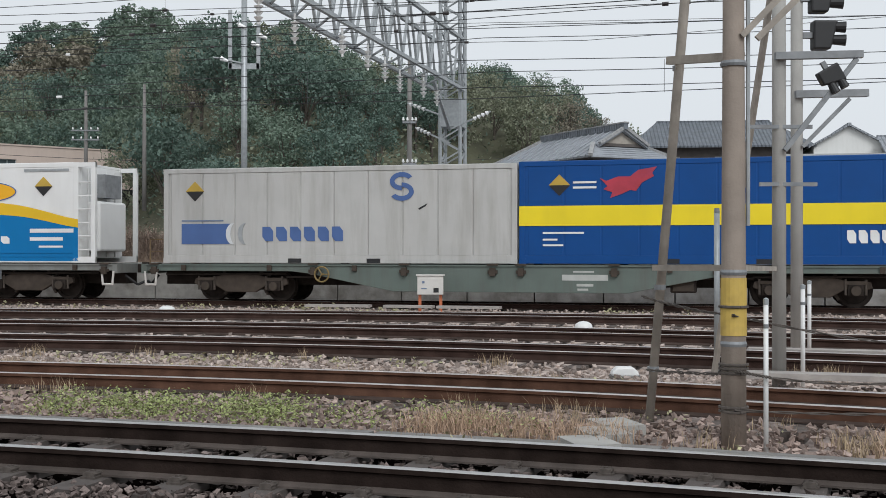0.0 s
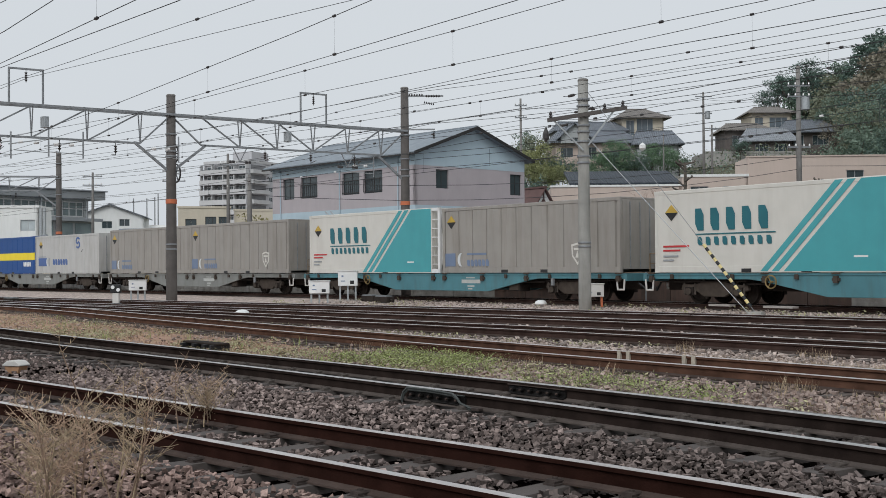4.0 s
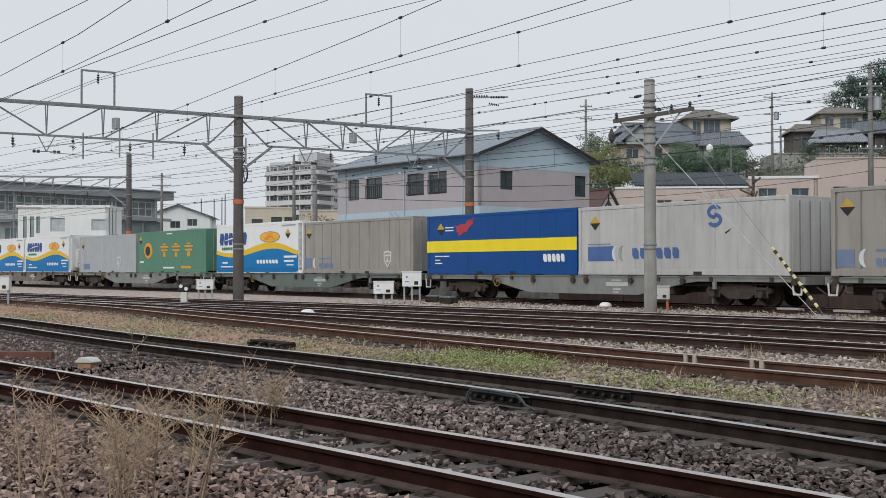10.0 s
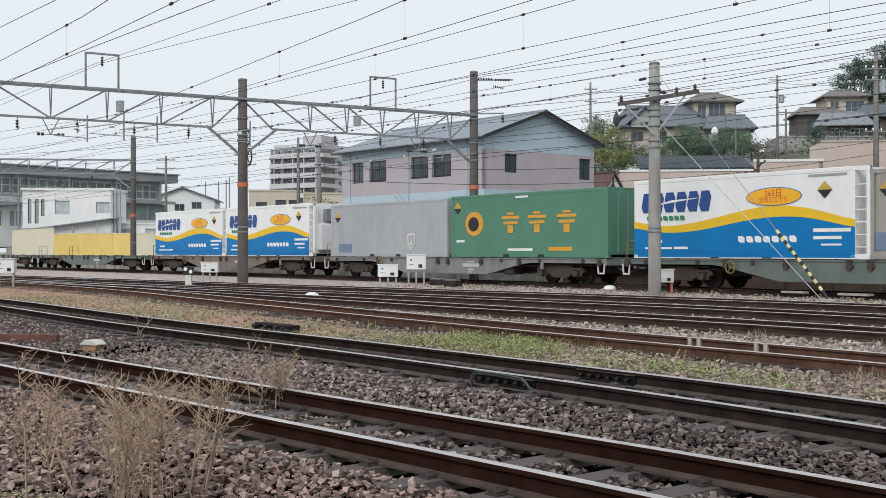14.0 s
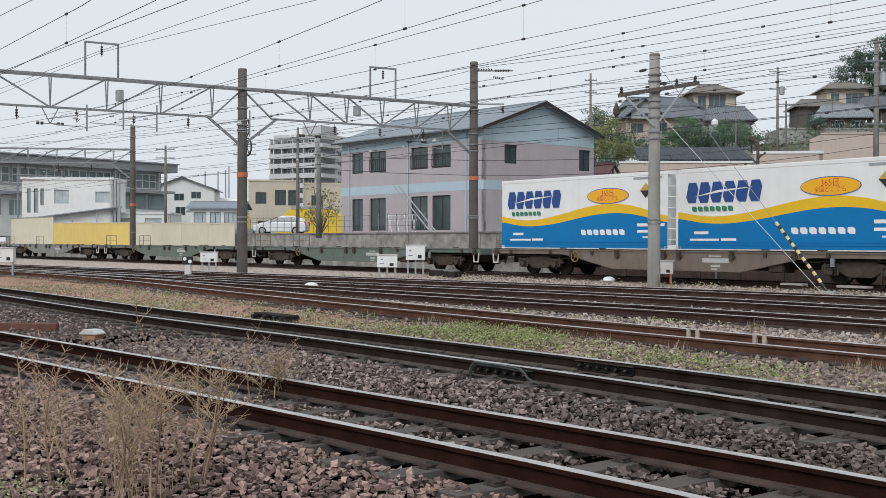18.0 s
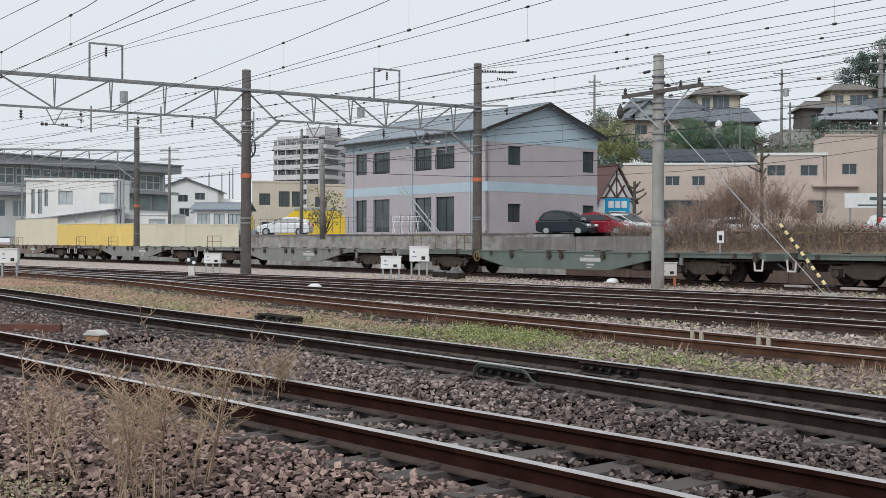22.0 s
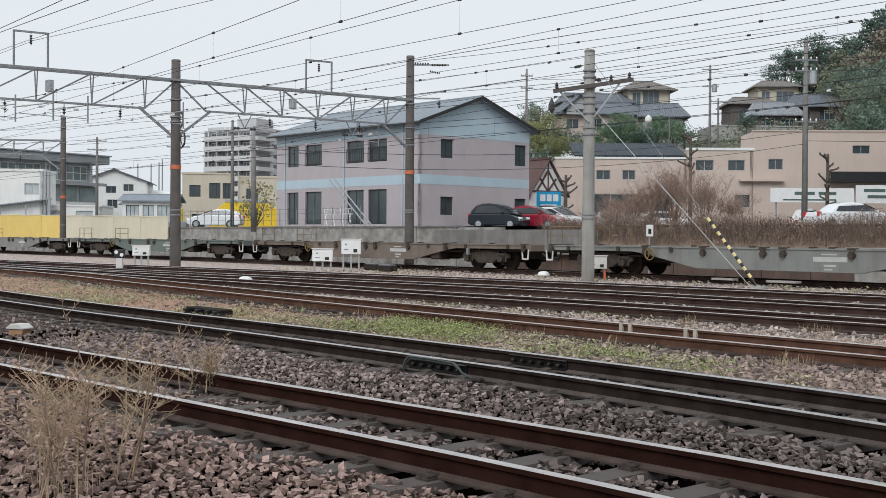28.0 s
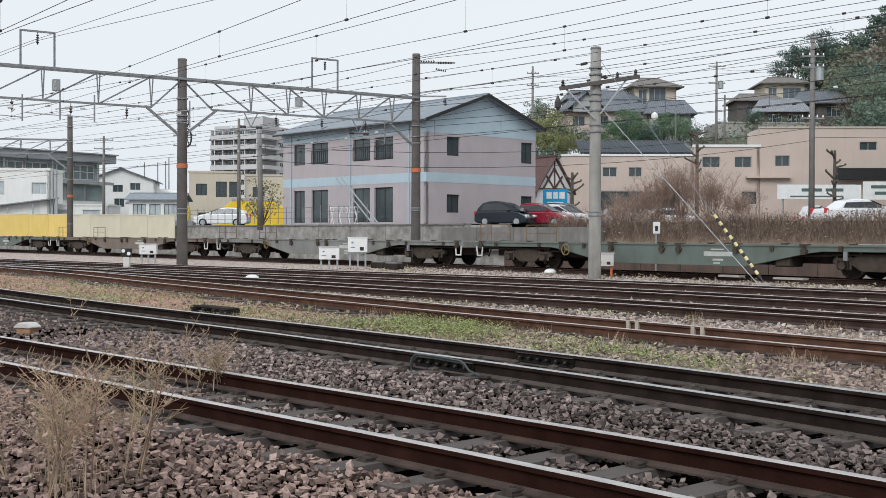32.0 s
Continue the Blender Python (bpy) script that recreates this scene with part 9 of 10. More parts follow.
for a, b, s in (((1.84, 9.42, 2.8), (2.2, 8.5, 2.68), 0.05), ((1.72, 9.42, 1.11), (2.2, 8.5, 1.12), 0.035), ((2.2, 8.5, 1.12), (3.45, 12.0, 1.07), 0.035), ((2.16, 8.35, 2.8), (2.92, 8.3, 3.58), 0.035), ((2.27, 8.35, 2.78), (3.03, 8.3, 3.54), 0.035), ((3.17, 13.5, GROUND_Z), (3.5, 12.2, 4.2), 0.05)):
    part("brace", beam(bmesh.new(), a, b, s, s * 1.3), WOOD_OLD, br_)
for x, y, r, h_, label, mt in ((3.52, 12.1, 0.074, 6.0, "streaked grey concrete signal post behind the mast", CONC), (4.9, 16.0, 0.085, 6.5, "grey concrete post carrying signal heads", CONC), (3.2, 13.5, 0.035, 1.9, "thin grey stay post", GALV)):
    tt = tagged(empty("signal_post", pose(x, y, GROUND_Z)), label, "post", "masts of the signal group")
    part("pole", lathe(bmesh.new(), [(r, -0.05), (r * 0.95, h_)], 14), mt, tt, smooth=True)
    part("cap", lathe(bmesh.new(), [(r * 1.05, h_ - 0.02), (r * 0.8, h_ + 0.03)], 14), GALV_DARK, tt)
for x, y, r, h_ in ((2.32, 8.3, 0.018, 1.06), (3.85, 12.36, 0.024, 1.05), (5.2, 16.4, 0.028, 1.0)):
    tt = tagged(empty("white_post", pose(x, y, GROUND_Z)), "white painted steel pipe post with wire", "post", "white posts")
    part("pipe", tb((0, 0, -0.05), (0, 0, h_), r, n=12), WHITE, tt, smooth=True)
    part("cap", lathe(bmesh.new(), [(r * 1.15, h_ - 0.03), (r * 1.15, h_ + 0.01), (0.005, h_ + 0.02)], 12), GALV, tt)
    part("band", lathe(bmesh.new(), [(r * 1.1, h_ - 0.2), (r * 1.1, h_ - 0.17)], 12), GALV_DARK, tt)
# signal heads and arms
arm = tagged(empty("signal_bracket"), "galvanised bracket arms for signals", "bracket")
for a, b, w in (((3.45, 12.0, 3.28), (4.36, 12.0, 3.3), 0.075), ((4.85, 15.9, 3.42), (5.85, 15.9, 3.44), 0.1), ((4.3, 12.0, 3.25), (3.55, 12.0, 2.3), 0.05), ((5.6, 15.9, 3.36), (4.95, 15.9, 2.7), 0.05), ((3.2, 12.05, 2.55), (3.85, 12.05, 2.55), 0.04), ((3.3, 12.05, 1.95), (3.9, 12.05, 1.95), 0.04)):
    part("bar", beam(bmesh.new(), a, b, w, w), GALV_DARK, arm)


def signal_head(m, label, k=1.0):
    t = tagged(empty("railway_signal", m), label, "signal", "signal heads")
    part("case", prism(bmesh.new(), [(-0.14, -0.2), (0.1, -0.2), (0.17, 0.08), (0.2, 0.2), (-0.14, 0.2)], -0.1, 0.1), BLACK, t, bevel=0.025)
    for z in (-0.09, 0.09):
        part("hood", tb((0.11, -0.02, z + 0.03), (0.31, -0.06, z + 0.015), 0.065, 0.08, 12), BLACK, t)
    part("clamp", bx(-0.27, -0.14, -0.04, 0.04, -0.04, 0.04), GALV_DARK, t)
    t.scale = (k, k, k)
    return t


signal_head(pose(5.25, 16.0, 4.25), "black two-lamp signal head with hoods on a post")
signal_head(pose(5.2, 15.95, 4.75), "black two-lamp signal head with hoods on a post")
signal_head(pose(4.02, 12.0, 3.08, 0, 60, 0), "black signal head hanging under a bracket arm", 0.6)
# twisted wire ropes between the posts
ROPE = mat("rusty_dark_wire_rope", (0.1, 0.085, 0.075), 0.8, 0.2, 0.3, 12)


def rope(a, b, sag, r=0.0075, label="twisted rusty wire rope sagging between posts"):
    bm = bmesh.new()
    a, b = Vector(a), Vector(b)
    k = 26
    for ph in (0, math.pi):
        pts = []
        for i in range(k + 1):
            f = i / k
            p = a.lerp(b, f)
            p.z -= sag * 4 * f * (1 - f)
            pts.append(p + Vector((0, math.cos(ph + i * 1.3) * r, math.sin(ph + i * 1.3) * r)))
        for p, q in zip(pts, pts[1:]):
            tube(bm, p, q, r * 0.75, n=5)
    return tagged(part("wire_rope", bm, ROPE), label, "wire rope", "wire ropes of the signal group")


rope((1.62, 9.42, 0.88), (2.1, 8.32, 0.78), 0.02)
rope((2.1, 8.32, 0.78), (5.6, 11.5, 0.3), 0.08)
rope((1.66, 9.42, 0.28), (2.1, 8.32, 0.36), 0.01)
rope((2.1, 8.32, 0.38), (2.34, 8.25, 0.34), 0.0)
rope((2.34, 8.25, 0.34), (5.6, 10.2, 0.42), 0.16)
rope((2.1, 8.32, 0.1), (5.2, 9.4, 0.02), 0.06)
for z, n_ in ((0.36, 3), (0.08, 2), (0.84, 1)):
    for k in range(n_):
        rg = bmesh.new()
        for i in range(14):
            a0, a1 = 2 * math.pi * i / 14, 2 * math.pi * (i + 1) / 14
            tube(rg, (2.12 + 0.102 * math.cos(a0), 8.43 + 0.102 * math.sin(a0), z + k * 0.03), (2.12 + 0.102 * math.cos(a1), 8.43 + 0.102 * math.sin(a1), z + k * 0.03), 0.011, n=5)
        tagged(part("wire_rope", rg, ROPE), "wire rope wound round the mast", "wire rope", "wire ropes of the signal group")

# ---- weeds, hedge and shrubs ----
STRAW = mat("dry_straw", (0.38, 0.29, 0.19), 0.85, 0, 0.2, 8, island=0.35)
RUSSET = mat("russet_dead_weed", (0.41, 0.285, 0.2), 0.9, 0, 0.2, 8, island=0.3)
GRASS = mat("fresh_green_weed", (0.265, 0.3, 0.115), 0.75, 0, 0.2, 8, island=0.4)
GRASS2 = mat("dull_green_weed", (0.335, 0.315, 0.185), 0.8, 0, 0.2, 8, island=0.3)
BRUSH = mat("dry_brown_brush", (0.25, 0.185, 0.15), 0.9, 0, 0.2, 4, island=0.45)


def blades(name, spots, h, width, lean, seed, material, label, zs=None, cat="weeds"):
    """Thin upright blades or twigs, joined."""
    rng = np.random.default_rng(seed)
    k = len(spots)
    z0 = np.full(k, GROUND_Z) if zs is None else zs
    a = rng.uniform(0, 2 * math.pi, k)
    ln_ = rng.uniform(0.5, 1.2, k) * h
    dx, dy = np.cos(a), np.sin(a)
    tilt = rng.uniform(0.1, 1, k) * lean * ln_
    w = width * rng.uniform(0.6, 1.3, k)
    p0 = np.stack([spots[:, 0], spots[:, 1], z0 - 0.02], 1)
    mid = p0 + np.stack([dx * tilt * 0.35, dy * tilt * 0.35, ln_ * 0.6], 1)
    tip = p0 + np.stack([dx * tilt, dy * tilt, ln_], 1)
    s = np.stack([-dy * w, dx * w, np.zeros(k)], 1)
    v = np.stack([p0 - s, p0 + s, mid + s * 0.8, mid - s * 0.8, tip], 1).reshape(-1, 3)
    i = np.arange(k)[:, None] * 5
    f = [tuple(q) for q in (i + np.array([0, 1, 2, 3])).tolist()] + [tuple(q) for q in (i + np.array([3, 2, 4])).tolist()]
    return tagged(new(name, soup(name, v, f, material)), label, cat, kind="stuff")


def tufts(rng, centres, per, spread):
    c = np.repeat(centres, per, 0)
    return c + rng.normal(size=c.shape) * spread


def leaves(name, spots, size, height, seed, material, label, zs=None):
    """Small broad leaves lying in layers close to the ground, joined."""
    rng = np.random.default_rng(seed)
    k = len(spots)
    z = (GROUND_Z if zs is None else zs) + rng.uniform(0.0, 1.0, k) ** 1.5 * height
    p = np.stack([spots[:, 0], spots[:, 1], z], 1)
    u = rng.normal(size=(k, 3)) * np.array([1, 1, 0.6])
    u /= np.linalg.norm(u, axis=1)[:, None]
    w = np.cross(u, rng.normal(size=(k, 3)) * np.array([0.4, 0.4, 1]))
    w /= np.linalg.norm(w, axis=1)[:, None]
    s = size * rng.uniform(0.5, 1.4, (k, 1))
    v = np.stack([p - u * s, p + w * s * 0.5, p + u * s, p - w * s * 0.5], 1).reshape(-1, 3)
    return tagged(new(name, soup(name, v, np.arange(k * 4).reshape(-1, 4), material)), label, "weeds", kind="stuff")


rng = np.random.default_rng(77)


def patchy(p, scale, cut, z=0.0):
    return p[np.array([noise.noise((x * scale, y * scale, z)) > cut for x, y in p])]


# bare reddish soil of the strip, further off
soil = bmesh.new()
prev = None
for x in np.arange(-60, -8.9, 1.0):
    a = np.interp(x, LINES["B"].x, LINES["B"].y) + 1.5
    b = np.interp(x, LINES["C"].x, LINES["C"].y) - 0.75
    row = [soil.verts.new((x, a + (b - a) * k / 4, GROUND_Z - 0.05 + (0.05 if 0 < k < 4 else 0) * min(1.0, (-8.9 - x) / 5) + 0.015 * noise.noise((x * 0.7, k * 1.3, 2)))) for k in range(5)]
    for k in range(4 if prev else 0):
        soil.faces.new((prev[k], row[k], row[k + 1], prev[k + 1]))
    prev = row
tagged(part("bare_soil", soil, mat("reddish_bare_soil", (0.34, 0.215, 0.16), 0.95, 0, 0.3, 1.2, 0.8, 30, 0.45, (0.27, 0.25, 0.12), spec=0.1), smooth=True), "reddish-brown bare soil between two tracks", "soil", kind="structure")
# green strip between the black track and the siding
g1 = patchy(strip(rng, 380, -12.6, -8.5, ("B", 1.6), ("C", -0.9)), 0.5, -0.15)
g1 = np.concatenate([g1, strip(rng, 60, -8.6, -5.6, ("B", 1.5), ("B", 2.3)), strip(rng, 150, -3.6, -1.2, ("B", 1.7), ("C", -1.3)), strip(rng, 26, -1.2, 0.8, ("B", 1.7), ("C", -1.3))])
leaves("green_weeds", tufts(rng, g1, 44, 0.11), 0.016, 0.16, 1, GRASS, "low fresh-green weeds between two tracks")
g2 = patchy(strip(rng, 900, -34, 4, ("B", 1.45), ("C", -0.85)), 0.4, 0.02, 4)
g2 = g2[(g2[:, 0] < -8.5) | (rng.uniform(0, 1, len(g2)) < 0.16)]
leaves("dull_weeds", tufts(rng, g2, 22, 0.15), 0.024, 0.08, 2, GRASS2, "dull green ground weeds between two tracks")
g3 = patchy(strip(rng, 380, -36, 9, ("B", 1.4), ("C", -0.8)), 0.35, 0.0, 8)
blades("dry_grass", tufts(rng, g3, 12, 0.09), 0.12, 0.003, 0.6, 3, STRAW, "dry straw-coloured grass tufts between tracks")
g4 = patchy(strip(rng, 360, -44, -15, ("B", 1.5), ("C", -0.8)), 0.3, -0.1, 2)
leaves("russet_weeds", tufts(rng, g4, 40, 0.2), 0.02, 0.06, 4, RUSSET, "russet dead weeds carpeting the strip between tracks")
g4b = patchy(strip(rng, 520, -40, -13, ("B", 1.4), ("B", 2.9)), 0.25, -0.1, 12)
leaves("green_weeds", tufts(rng, g4b, 30, 0.18), 0.02, 0.07, 41, GRASS2, "fresh-green weeds in the far part of the strip")
g5 = np.concatenate([strip(rng, 14, -15, 3, ("C", -0.95), ("C", -0.75)), strip(rng, 34, -8.5, -5.0, ("C", 0.75), ("C", 1.5)), strip(rng, 16, -5, 3, ("C", 0.8), ("C", 1.5)), strip(rng, 16, -12, 6, ("D", -1.3), ("D", -0.9)), strip(rng, 16, 2.5, 6, ("B", 1.6), ("C", -1.2)), strip(rng, 10, -1, 3, ("B", 1.6), ("C", -1.2))])
blades("dry_grass", tufts(rng, g5, 34, 0.09), 0.17, 0.003, 0.8, 5, STRAW, "tall dry grass tufts along the siding")
g6 = np.concatenate([strip(rng, 40, 3.0, 5.5, ("B", 1.6), ("C", -1.0)), strip(rng, 26, -0.2, 1.3, ("B", 1.6), ("B", 2.3))])
blades("russet_grass", tufts(rng, g6, 80, 0.13), 0.18, 0.003, 1.0, 6, RUSSET, "russet dead grass clumps beside the posts")
g7 = strip(rng, 26, -30, -6, ("B", 1.6), ("C", -1.0))
blades("green_sprigs", tufts(rng, g7, 12, 0.07), 0.16, 0.006, 0.6, 7, GRASS, "taller fresh-green sprigs in the strip")
g8 = patchy(strip(rng, 500, -26, 8, ("C", 0.8), ("D", -0.8)), 0.5, 0.1, 5)
leaves("dull_weeds", tufts(rng, g8, 10, 0.1), 0.03, 0.08, 8, GRASS2, "sparse dull weeds between the sidings")
g9 = patchy(strip(rng, 420, -36, 10, ("G", 0.8), ("T", -0.9)), 0.45, 0.05, 15)
leaves("dull_weeds", tufts(rng, g9, 14, 0.16), 0.04, 0.12, 10, GRASS2, "dull weeds on the stained ground beside the train")
leaves("green_weeds", np.array([tuple(tw(-2.35, 6.35))[:2]]) + rng.normal(size=(500, 2)) * np.array([0.22, 0.18]), 0.014, 0.08, 9, GRASS2, "dull green weed patch in the foreground ballast")


def dry_weed(x, y, h, seed, label):
    """A dead branching weed: stem, side branches, seed twigs."""
    rg = np.random.default_rng(seed)
    t = tagged(empty("dry_weed", pose(x, y, GROUND_Z, 0, 0, float(rg.uniform(0, 360)))), label, "dry weed", "dry weeds in the foreground")
    for k in range(int(rg.integers(2, 5))):
        stem = bmesh.new()
        base = Vector((rg.normal() * 0.06, rg.normal() * 0.06, 0))
        top = base + Vector((rg.normal() * 0.16 * h, rg.normal() * 0.16 * h, h * rg.uniform(0.6, 1.0)))
        mid = base.lerp(top, 0.5) + Vector((rg.normal() * 0.03, rg.normal() * 0.03, 0))
        tube(stem, base, mid, 0.006, 0.005, 5)
        tube(stem, mid, top, 0.005, 0.0025, 5)
        st = part("stem", stem, STRAW if k % 3 == 0 else WEED, t)
        tw_ = bmesh.new()
        for i in range(int(rg.integers(11, 18))):
            f = rg.uniform(0.3, 1.0)
            a = (base.lerp(mid, f * 2) if f < 0.5 else mid.lerp(top, f * 2 - 1))
            ang = rg.uniform(0, 6.28)
            ln_ = rg.uniform(0.08, 0.26) * (1.25 - f * 0.5)
            b = a + Vector((math.cos(ang), math.sin(ang), rg.uniform(0.4, 1.1))) * ln_
            tube(tw_, a, b, 0.0022, 0.0012, 4)
            for _ in range(6):
                c = a.lerp(b, rg.uniform(0.35, 1))
                tube(tw_, c, c + Vector((rg.normal() * 0.03, rg.normal() * 0.03, rg.uniform(0.0, 0.05))), 0.002, 0.001, 3)
        husk = RUSSET if rg.uniform() < 0.4 else STRAW
        for _ in range(26):
            f = rg.uniform(0.2, 1.0)
            a = (base.lerp(mid, f * 2) if f < 0.5 else mid.lerp(top, f * 2 - 1)) + Vector((rg.normal() * 0.05, rg.normal() * 0.05, rg.normal() * 0.04)) * (1.2 - 0.4 * f)
            tube(tw_, a, a + Vector((rg.normal() * 0.012, rg.normal() * 0.012, rg.normal() * 0.014)), 0.004, 0.002, 3)
        tagged(part("seed_spray", tw_, husk, st), kind="stuff")
    return t


random.seed(5)
for tx_, ty_, h_ in ((-2.2, 6.5, 0.84), (-2.05, 6.7, 0.6), (-1.62, 6.15, 0.85), (-1.52, 6.3, 0.75), (-1.68, 6.4, 0.7), (-1.42, 6.6, 1.2), (-1.36, 6.7, 0.8), (-1.6, 7.5, 0.9), (-1.55, 10.1, 0.55), (-1.4, 10.3, 0.45), (-2.45, 7.3, 0.5)):
    p = tw(tx_, ty_)
    dry_weed(p.x, p.y, h_, int(abs(tx_ * 1000) + ty_ * 77), "dead straw-coloured weed standing in the ballast")
fg = np.array([tuple(tw(-1.6 + rng.normal() * 0.1, 6.25 + rng.normal() * 0.15))[:2] for _ in range(5)] + [tuple(tw(-2.2 + rng.normal() * 0.12, 6.3 + rng.normal() * 0.15))[:2] for _ in range(2)])
blades("dry_grass", tufts(rng, fg, 8, 0.04), 0.28, 0.0022, 0.5, 14, STRAW, "dry straw blades in the foreground ballast")

# dry brush hedge on the bank behind the train
hs = []
hz = []
for _ in range(15000):
    x = rng.uniform(-30.5, 4)
    o = 4.72 + abs(rng.normal()) * 0.6
    q = T_LINE.at(T_LINE.s_of(x), o)
    hs.append(q[:2])
    hz.append(min(1.72, 0.88 + (o - 4.7) / 0.6 * 0.85))
hs, hz = np.array(hs), np.array(hz)
tops = np.array([2.0 + 0.5 * noise.noise((x * 0.55, y * 0.55, 1)) + 0.3 * noise.noise((x * 1.9, y * 1.9, 5)) for x, y in hs])
blades("brush_hedge", hs, np.clip(tops - hz, 0.2, 1.3), 0.006, 1.5, 21, BRUSH, "dense dry brown brush along the bank", hz, "hedge")
leaves("brush_leaves", hs[:12000] + rng.normal(size=(12000, 2)) * 0.2, 0.045, np.clip(tops[:12000] - hz[:12000], 0.2, 1.1), 22, mat("dead_brush_leaves", (0.29, 0.215, 0.175), 0.9, 0, 0.2, 4, island=0.4), "withered leaves in the brush", hz[:12000])
far_w = []
for _ in range(900):
    x = rng.uniform(-30, -14)
    q = T_LINE.at(T_LINE.s_of(x), rng.uniform(4.8, 6.5))
    far_w.append(q[:2])
blades("dry_grass", np.array(far_w), 0.6, 0.006, 0.8, 23, STRAW, "pale dry grass in the brush", np.full(len(far_w), 1.1))


def bare_shrub(m, h, spread, n, seed, label, material=TWIG):
    """A leafless shrub: many forked stems from one foot."""
    rg = np.random.default_rng(seed)
    t = tagged(empty("bare_shrub", m), label, "shrub", "bare shrubs on the bank")
    for k in range(3):
        bm = bmesh.new()
        for i in range(n // 3):
            a = Vector((rg.normal() * 0.15, rg.normal() * 0.15, 0))
            d = Vector((rg.normal() * spread, rg.normal() * spread, h * rg.uniform(0.6, 1.0)))
            mid = a + d * 0.5 + Vector((rg.normal(), rg.normal(), 0)) * 0.12
            tube(bm, a, mid, 0.022, 0.015, 4)
            tube(bm, mid, a + d, 0.015, 0.005, 4)
            for _ in range(11):
                s_ = mid.lerp(a + d, rg.uniform(0.0, 0.9))
                e = s_ + Vector((rg.normal() * 0.35, rg.normal() * 0.35, rg.uniform(0.1, 0.6)))
                tube(bm, s_, e, 0.009, 0.004, 4)
                tube(bm, s_.lerp(e, 0.5), s_.lerp(e, 0.5) + Vector((rg.normal() * 0.2, rg.normal() * 0.2, 0.25)), 0.007, 0.003, 3)
        part("branch", bm, material, t)
    return t


for x, y, h_, s_, n_ in ((17.6, 72, 3.6, 0.9, 60), (19.0, 72, 4.4, 1.0, 72), (20.4, 70, 3.6, 0.9, 57), (16.2, 71, 2.6, 0.9, 36), (14.9, 70, 2.2, 0.9, 30), (22.0, 69, 2.4, 0.8, 36), (27.5, 67, 1.0, 0.9, 24), (13.6, 66, 1.2, 0.7, 24)):
    bare_shrub(town_at(x, y, LOT_Z - 0.1), h_, s_, n_, int(x * 10), "leafless brown shrub above the dry hedge")
sm = tagged(empty("small_tree", town_at(-7.6, 76.5, LOT_Z)), "small yellow-green shrub tree beside the lot", "tree")
v_, f_, c_ = crown(np.random.default_rng(4), 34, 1.35, 0.1, 16, 1.1)
bm = bmesh.new()
for q in c_[:14]:
    tube(bm, (0, 0, 0), (q[0], q[1], q[2] + 1.5), 0.04, 0.012, 5)
part("trunk", bm, BARK, sm)
part("crown", soup("crown", v_ + np.array([0, 0, 1.5]), f_, mat("yellow_green_leaves", (0.3, 0.27, 0.12), 0.75, 0, 0.2, 1, island=0.4)), None, sm)


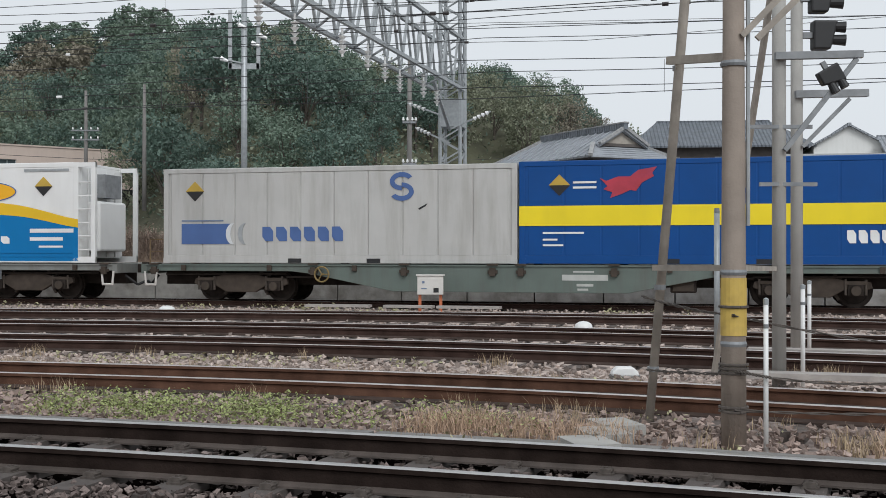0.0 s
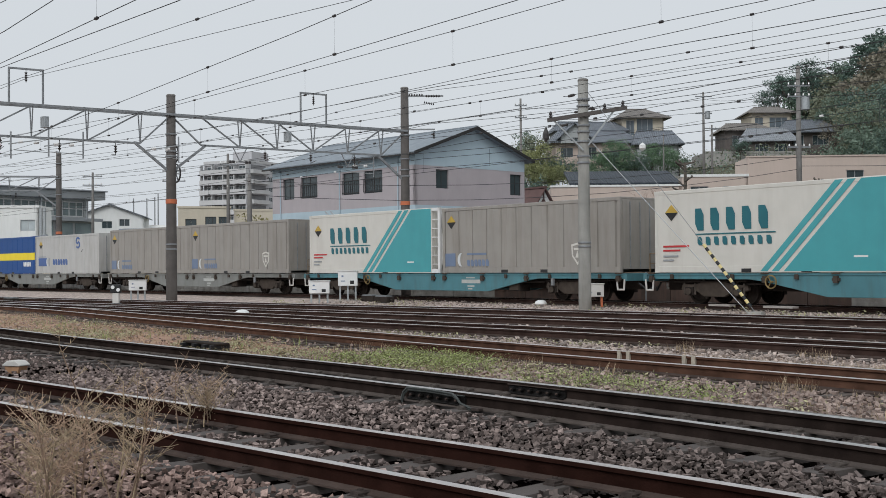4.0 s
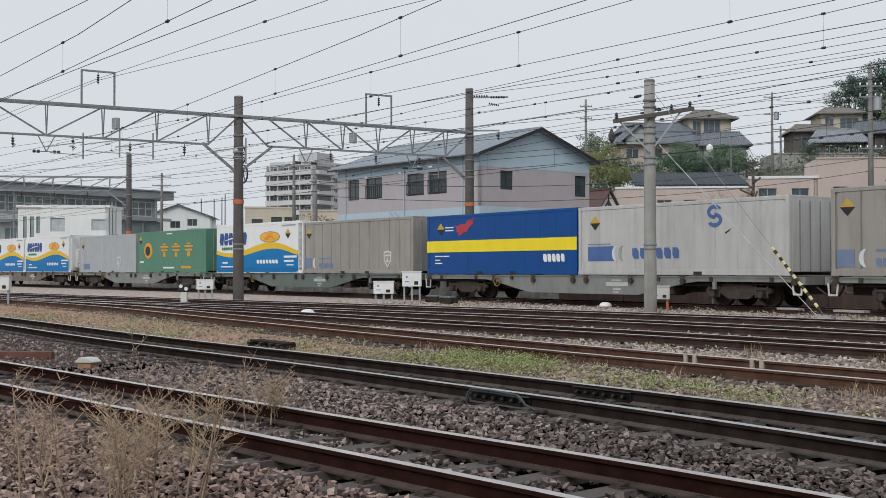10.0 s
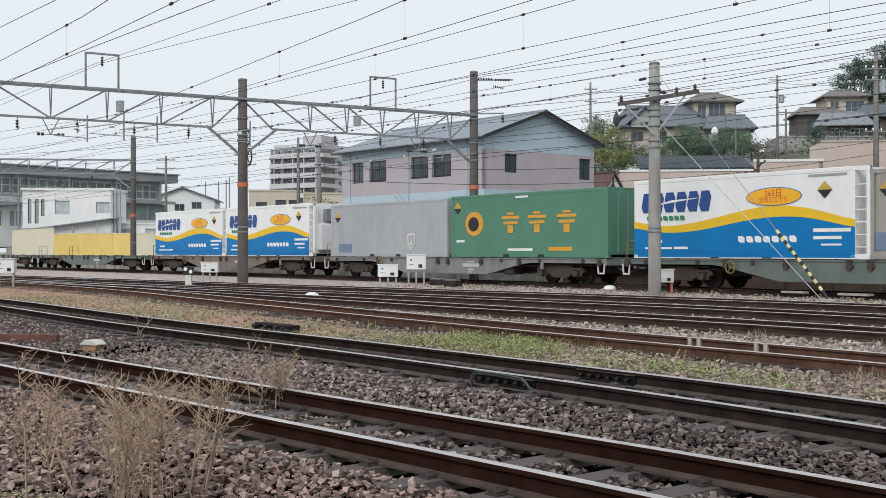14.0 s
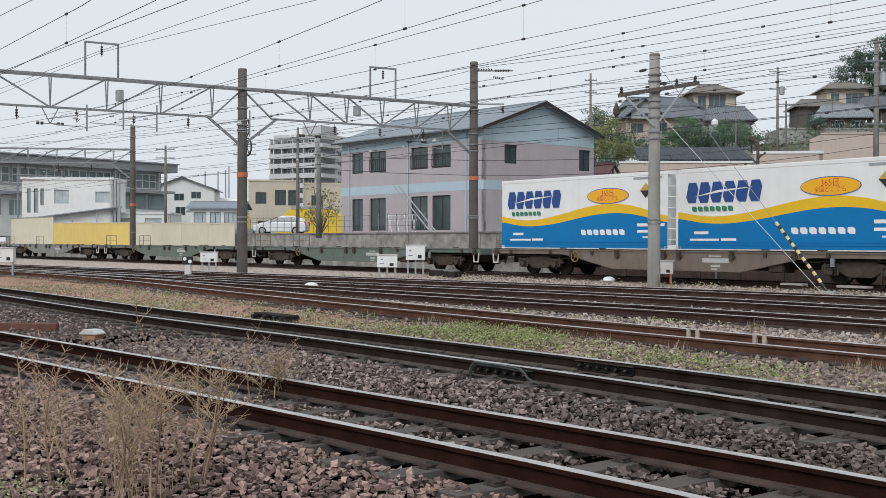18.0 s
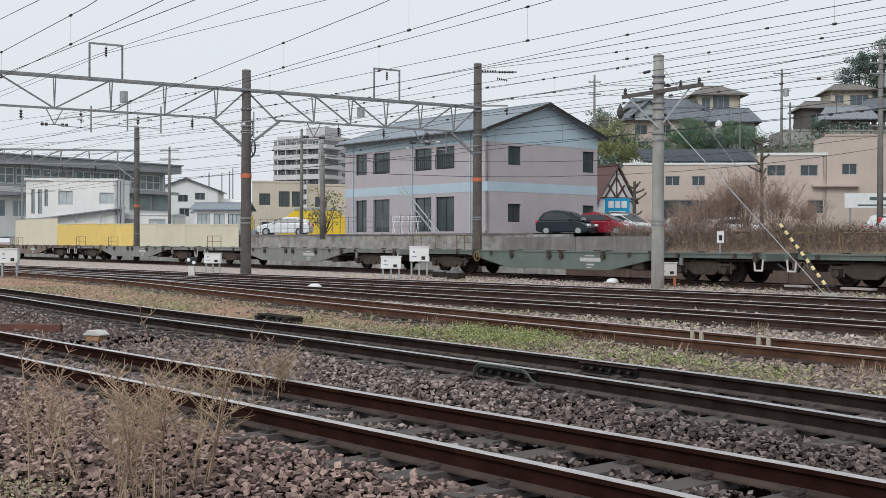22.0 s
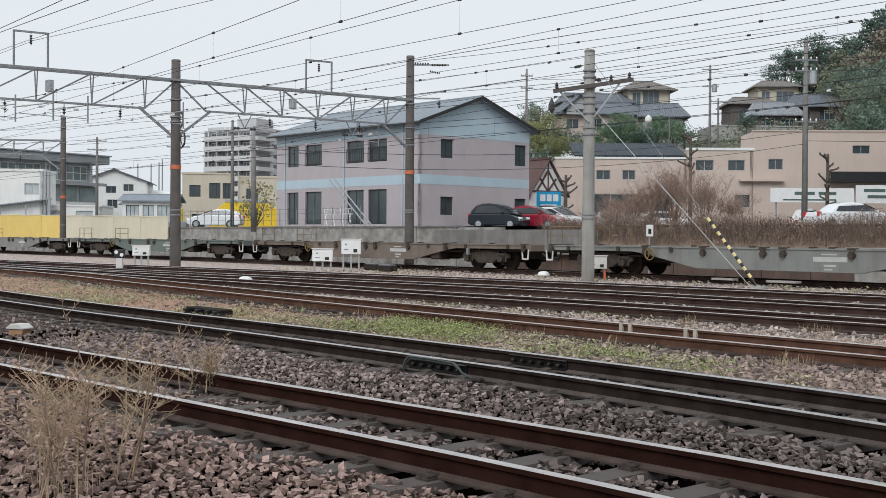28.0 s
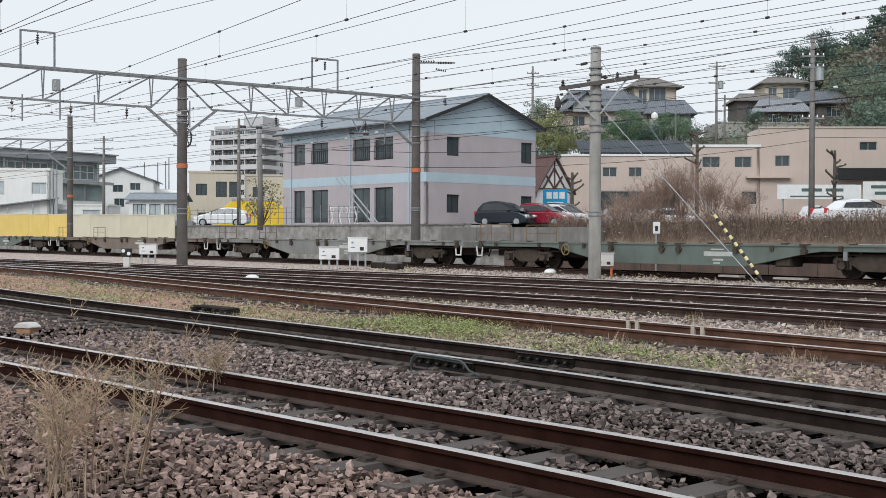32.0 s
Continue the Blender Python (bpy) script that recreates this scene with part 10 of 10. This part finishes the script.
def pollard(m, h, seed):
    rg = np.random.default_rng(seed)
    t = tagged(empty("pollard_tree", m), "hard-pruned dark street tree with knobbly stubs", "tree", "pollard trees")
    part("trunk", tube(bmesh.new(), (0, 0, 0), (0, 0, h), 0.16, 0.1, 8), BARK, t)
    for k in range(12):
        a = Vector((0, 0, h * rg.uniform(0.35, 1.0)))
        ang = rg.uniform(0, 6.28)
        b = a + Vector((math.cos(ang), math.sin(ang) * 0.8, rg.uniform(0.1, 0.8))) * rg.uniform(0.4, 0.9)
        bm = bmesh.new()
        tube(bm, a, b, 0.09, 0.06, 6)
        tube(bm, b, b + Vector((0, 0, 0.12)), 0.1, 0.05, 6)
        part("stub", bm, BARK, t)
    return t


pollard(town_at(31.5, 78.3, LOT_Z), 5.4, 3)
pollard(town_at(22.6, 81, LOT_Z), 6.8, 4)
pollard(town_at(14.6, 86.5, LOT_Z), 4.2, 5)

# undergrowth that covers the hillside
ug = []
while len(ug) < 64000:
    az, d = rng.uniform(-16, 33), rng.uniform(68, 235)
    if d < float(np.interp(az, [-6, -3, 11, 17, 24], [90, 68, 66, 108, 112])):
        continue
    ug.append((-d * math.sin(radians(az)), d * math.cos(radians(az))))
ug = np.array(ug)
uz = np.array([hill_z(x, y) for x, y in ug])
half = len(ug) // 2
leaves("hillside_undergrowth", ug[:half], 0.19, 2.2, 31, LEAF["mid"], "green undergrowth on the wooded hillside", uz[:half])
leaves("hillside_undergrowth", ug[half:], 0.19, 2.2, 32, LEAF["olive"], "olive and brown undergrowth on the wooded hillside", uz[half:])

# round green trees before the hillside houses
random.seed(77)
for x_, y_, top_, k_ in ((28.3, 138, 15.4, 6), (30.4, 138.5, 15.9, 6), (32.2, 137.5, 14.6, 0), (34.4, 138, 15.8, 6), (36.4, 138.5, 15.6, 6), (38.2, 139.5, 14.6, 1), (20.3, 138, 15.8, 7), (18.8, 137, 14.2, 7), (21.8, 137, 13.6, 7), (49.6, 151, 18.0, 0)):
    p = tw(x_, y_)
    z_ = hill_z(p.x, p.y) - 0.2
    plant_tree(p.x, p.y, z_, k_, min(1.1, (top_ - z_) / 8.2), random.uniform(0, 360))


def motions():
    for thing, along, z in MOVERS:
        rows = []
        for i in range(33):
            x, y, h = T_LINE.at(along + travelled(i))
            rows.append((float(i), pose(x, y, z, 0, 0, math.degrees(h))))
        walk(thing, rows)
    # the wheels roll with the way gone
    turns = [(i / 15, math.degrees(travelled(i / 15) / 0.405)) for i in range(481)]
    for thing, along, z in MOVERS:
        for wheel in thing.children_recursive:
            if wheel.name.startswith("wheelset"):
                c = wheel.location.copy()
                walk(wheel, [(t, pose(c.x, c.y, c.z, 0, a % 360, 0)) for t, a in turns])


motions()
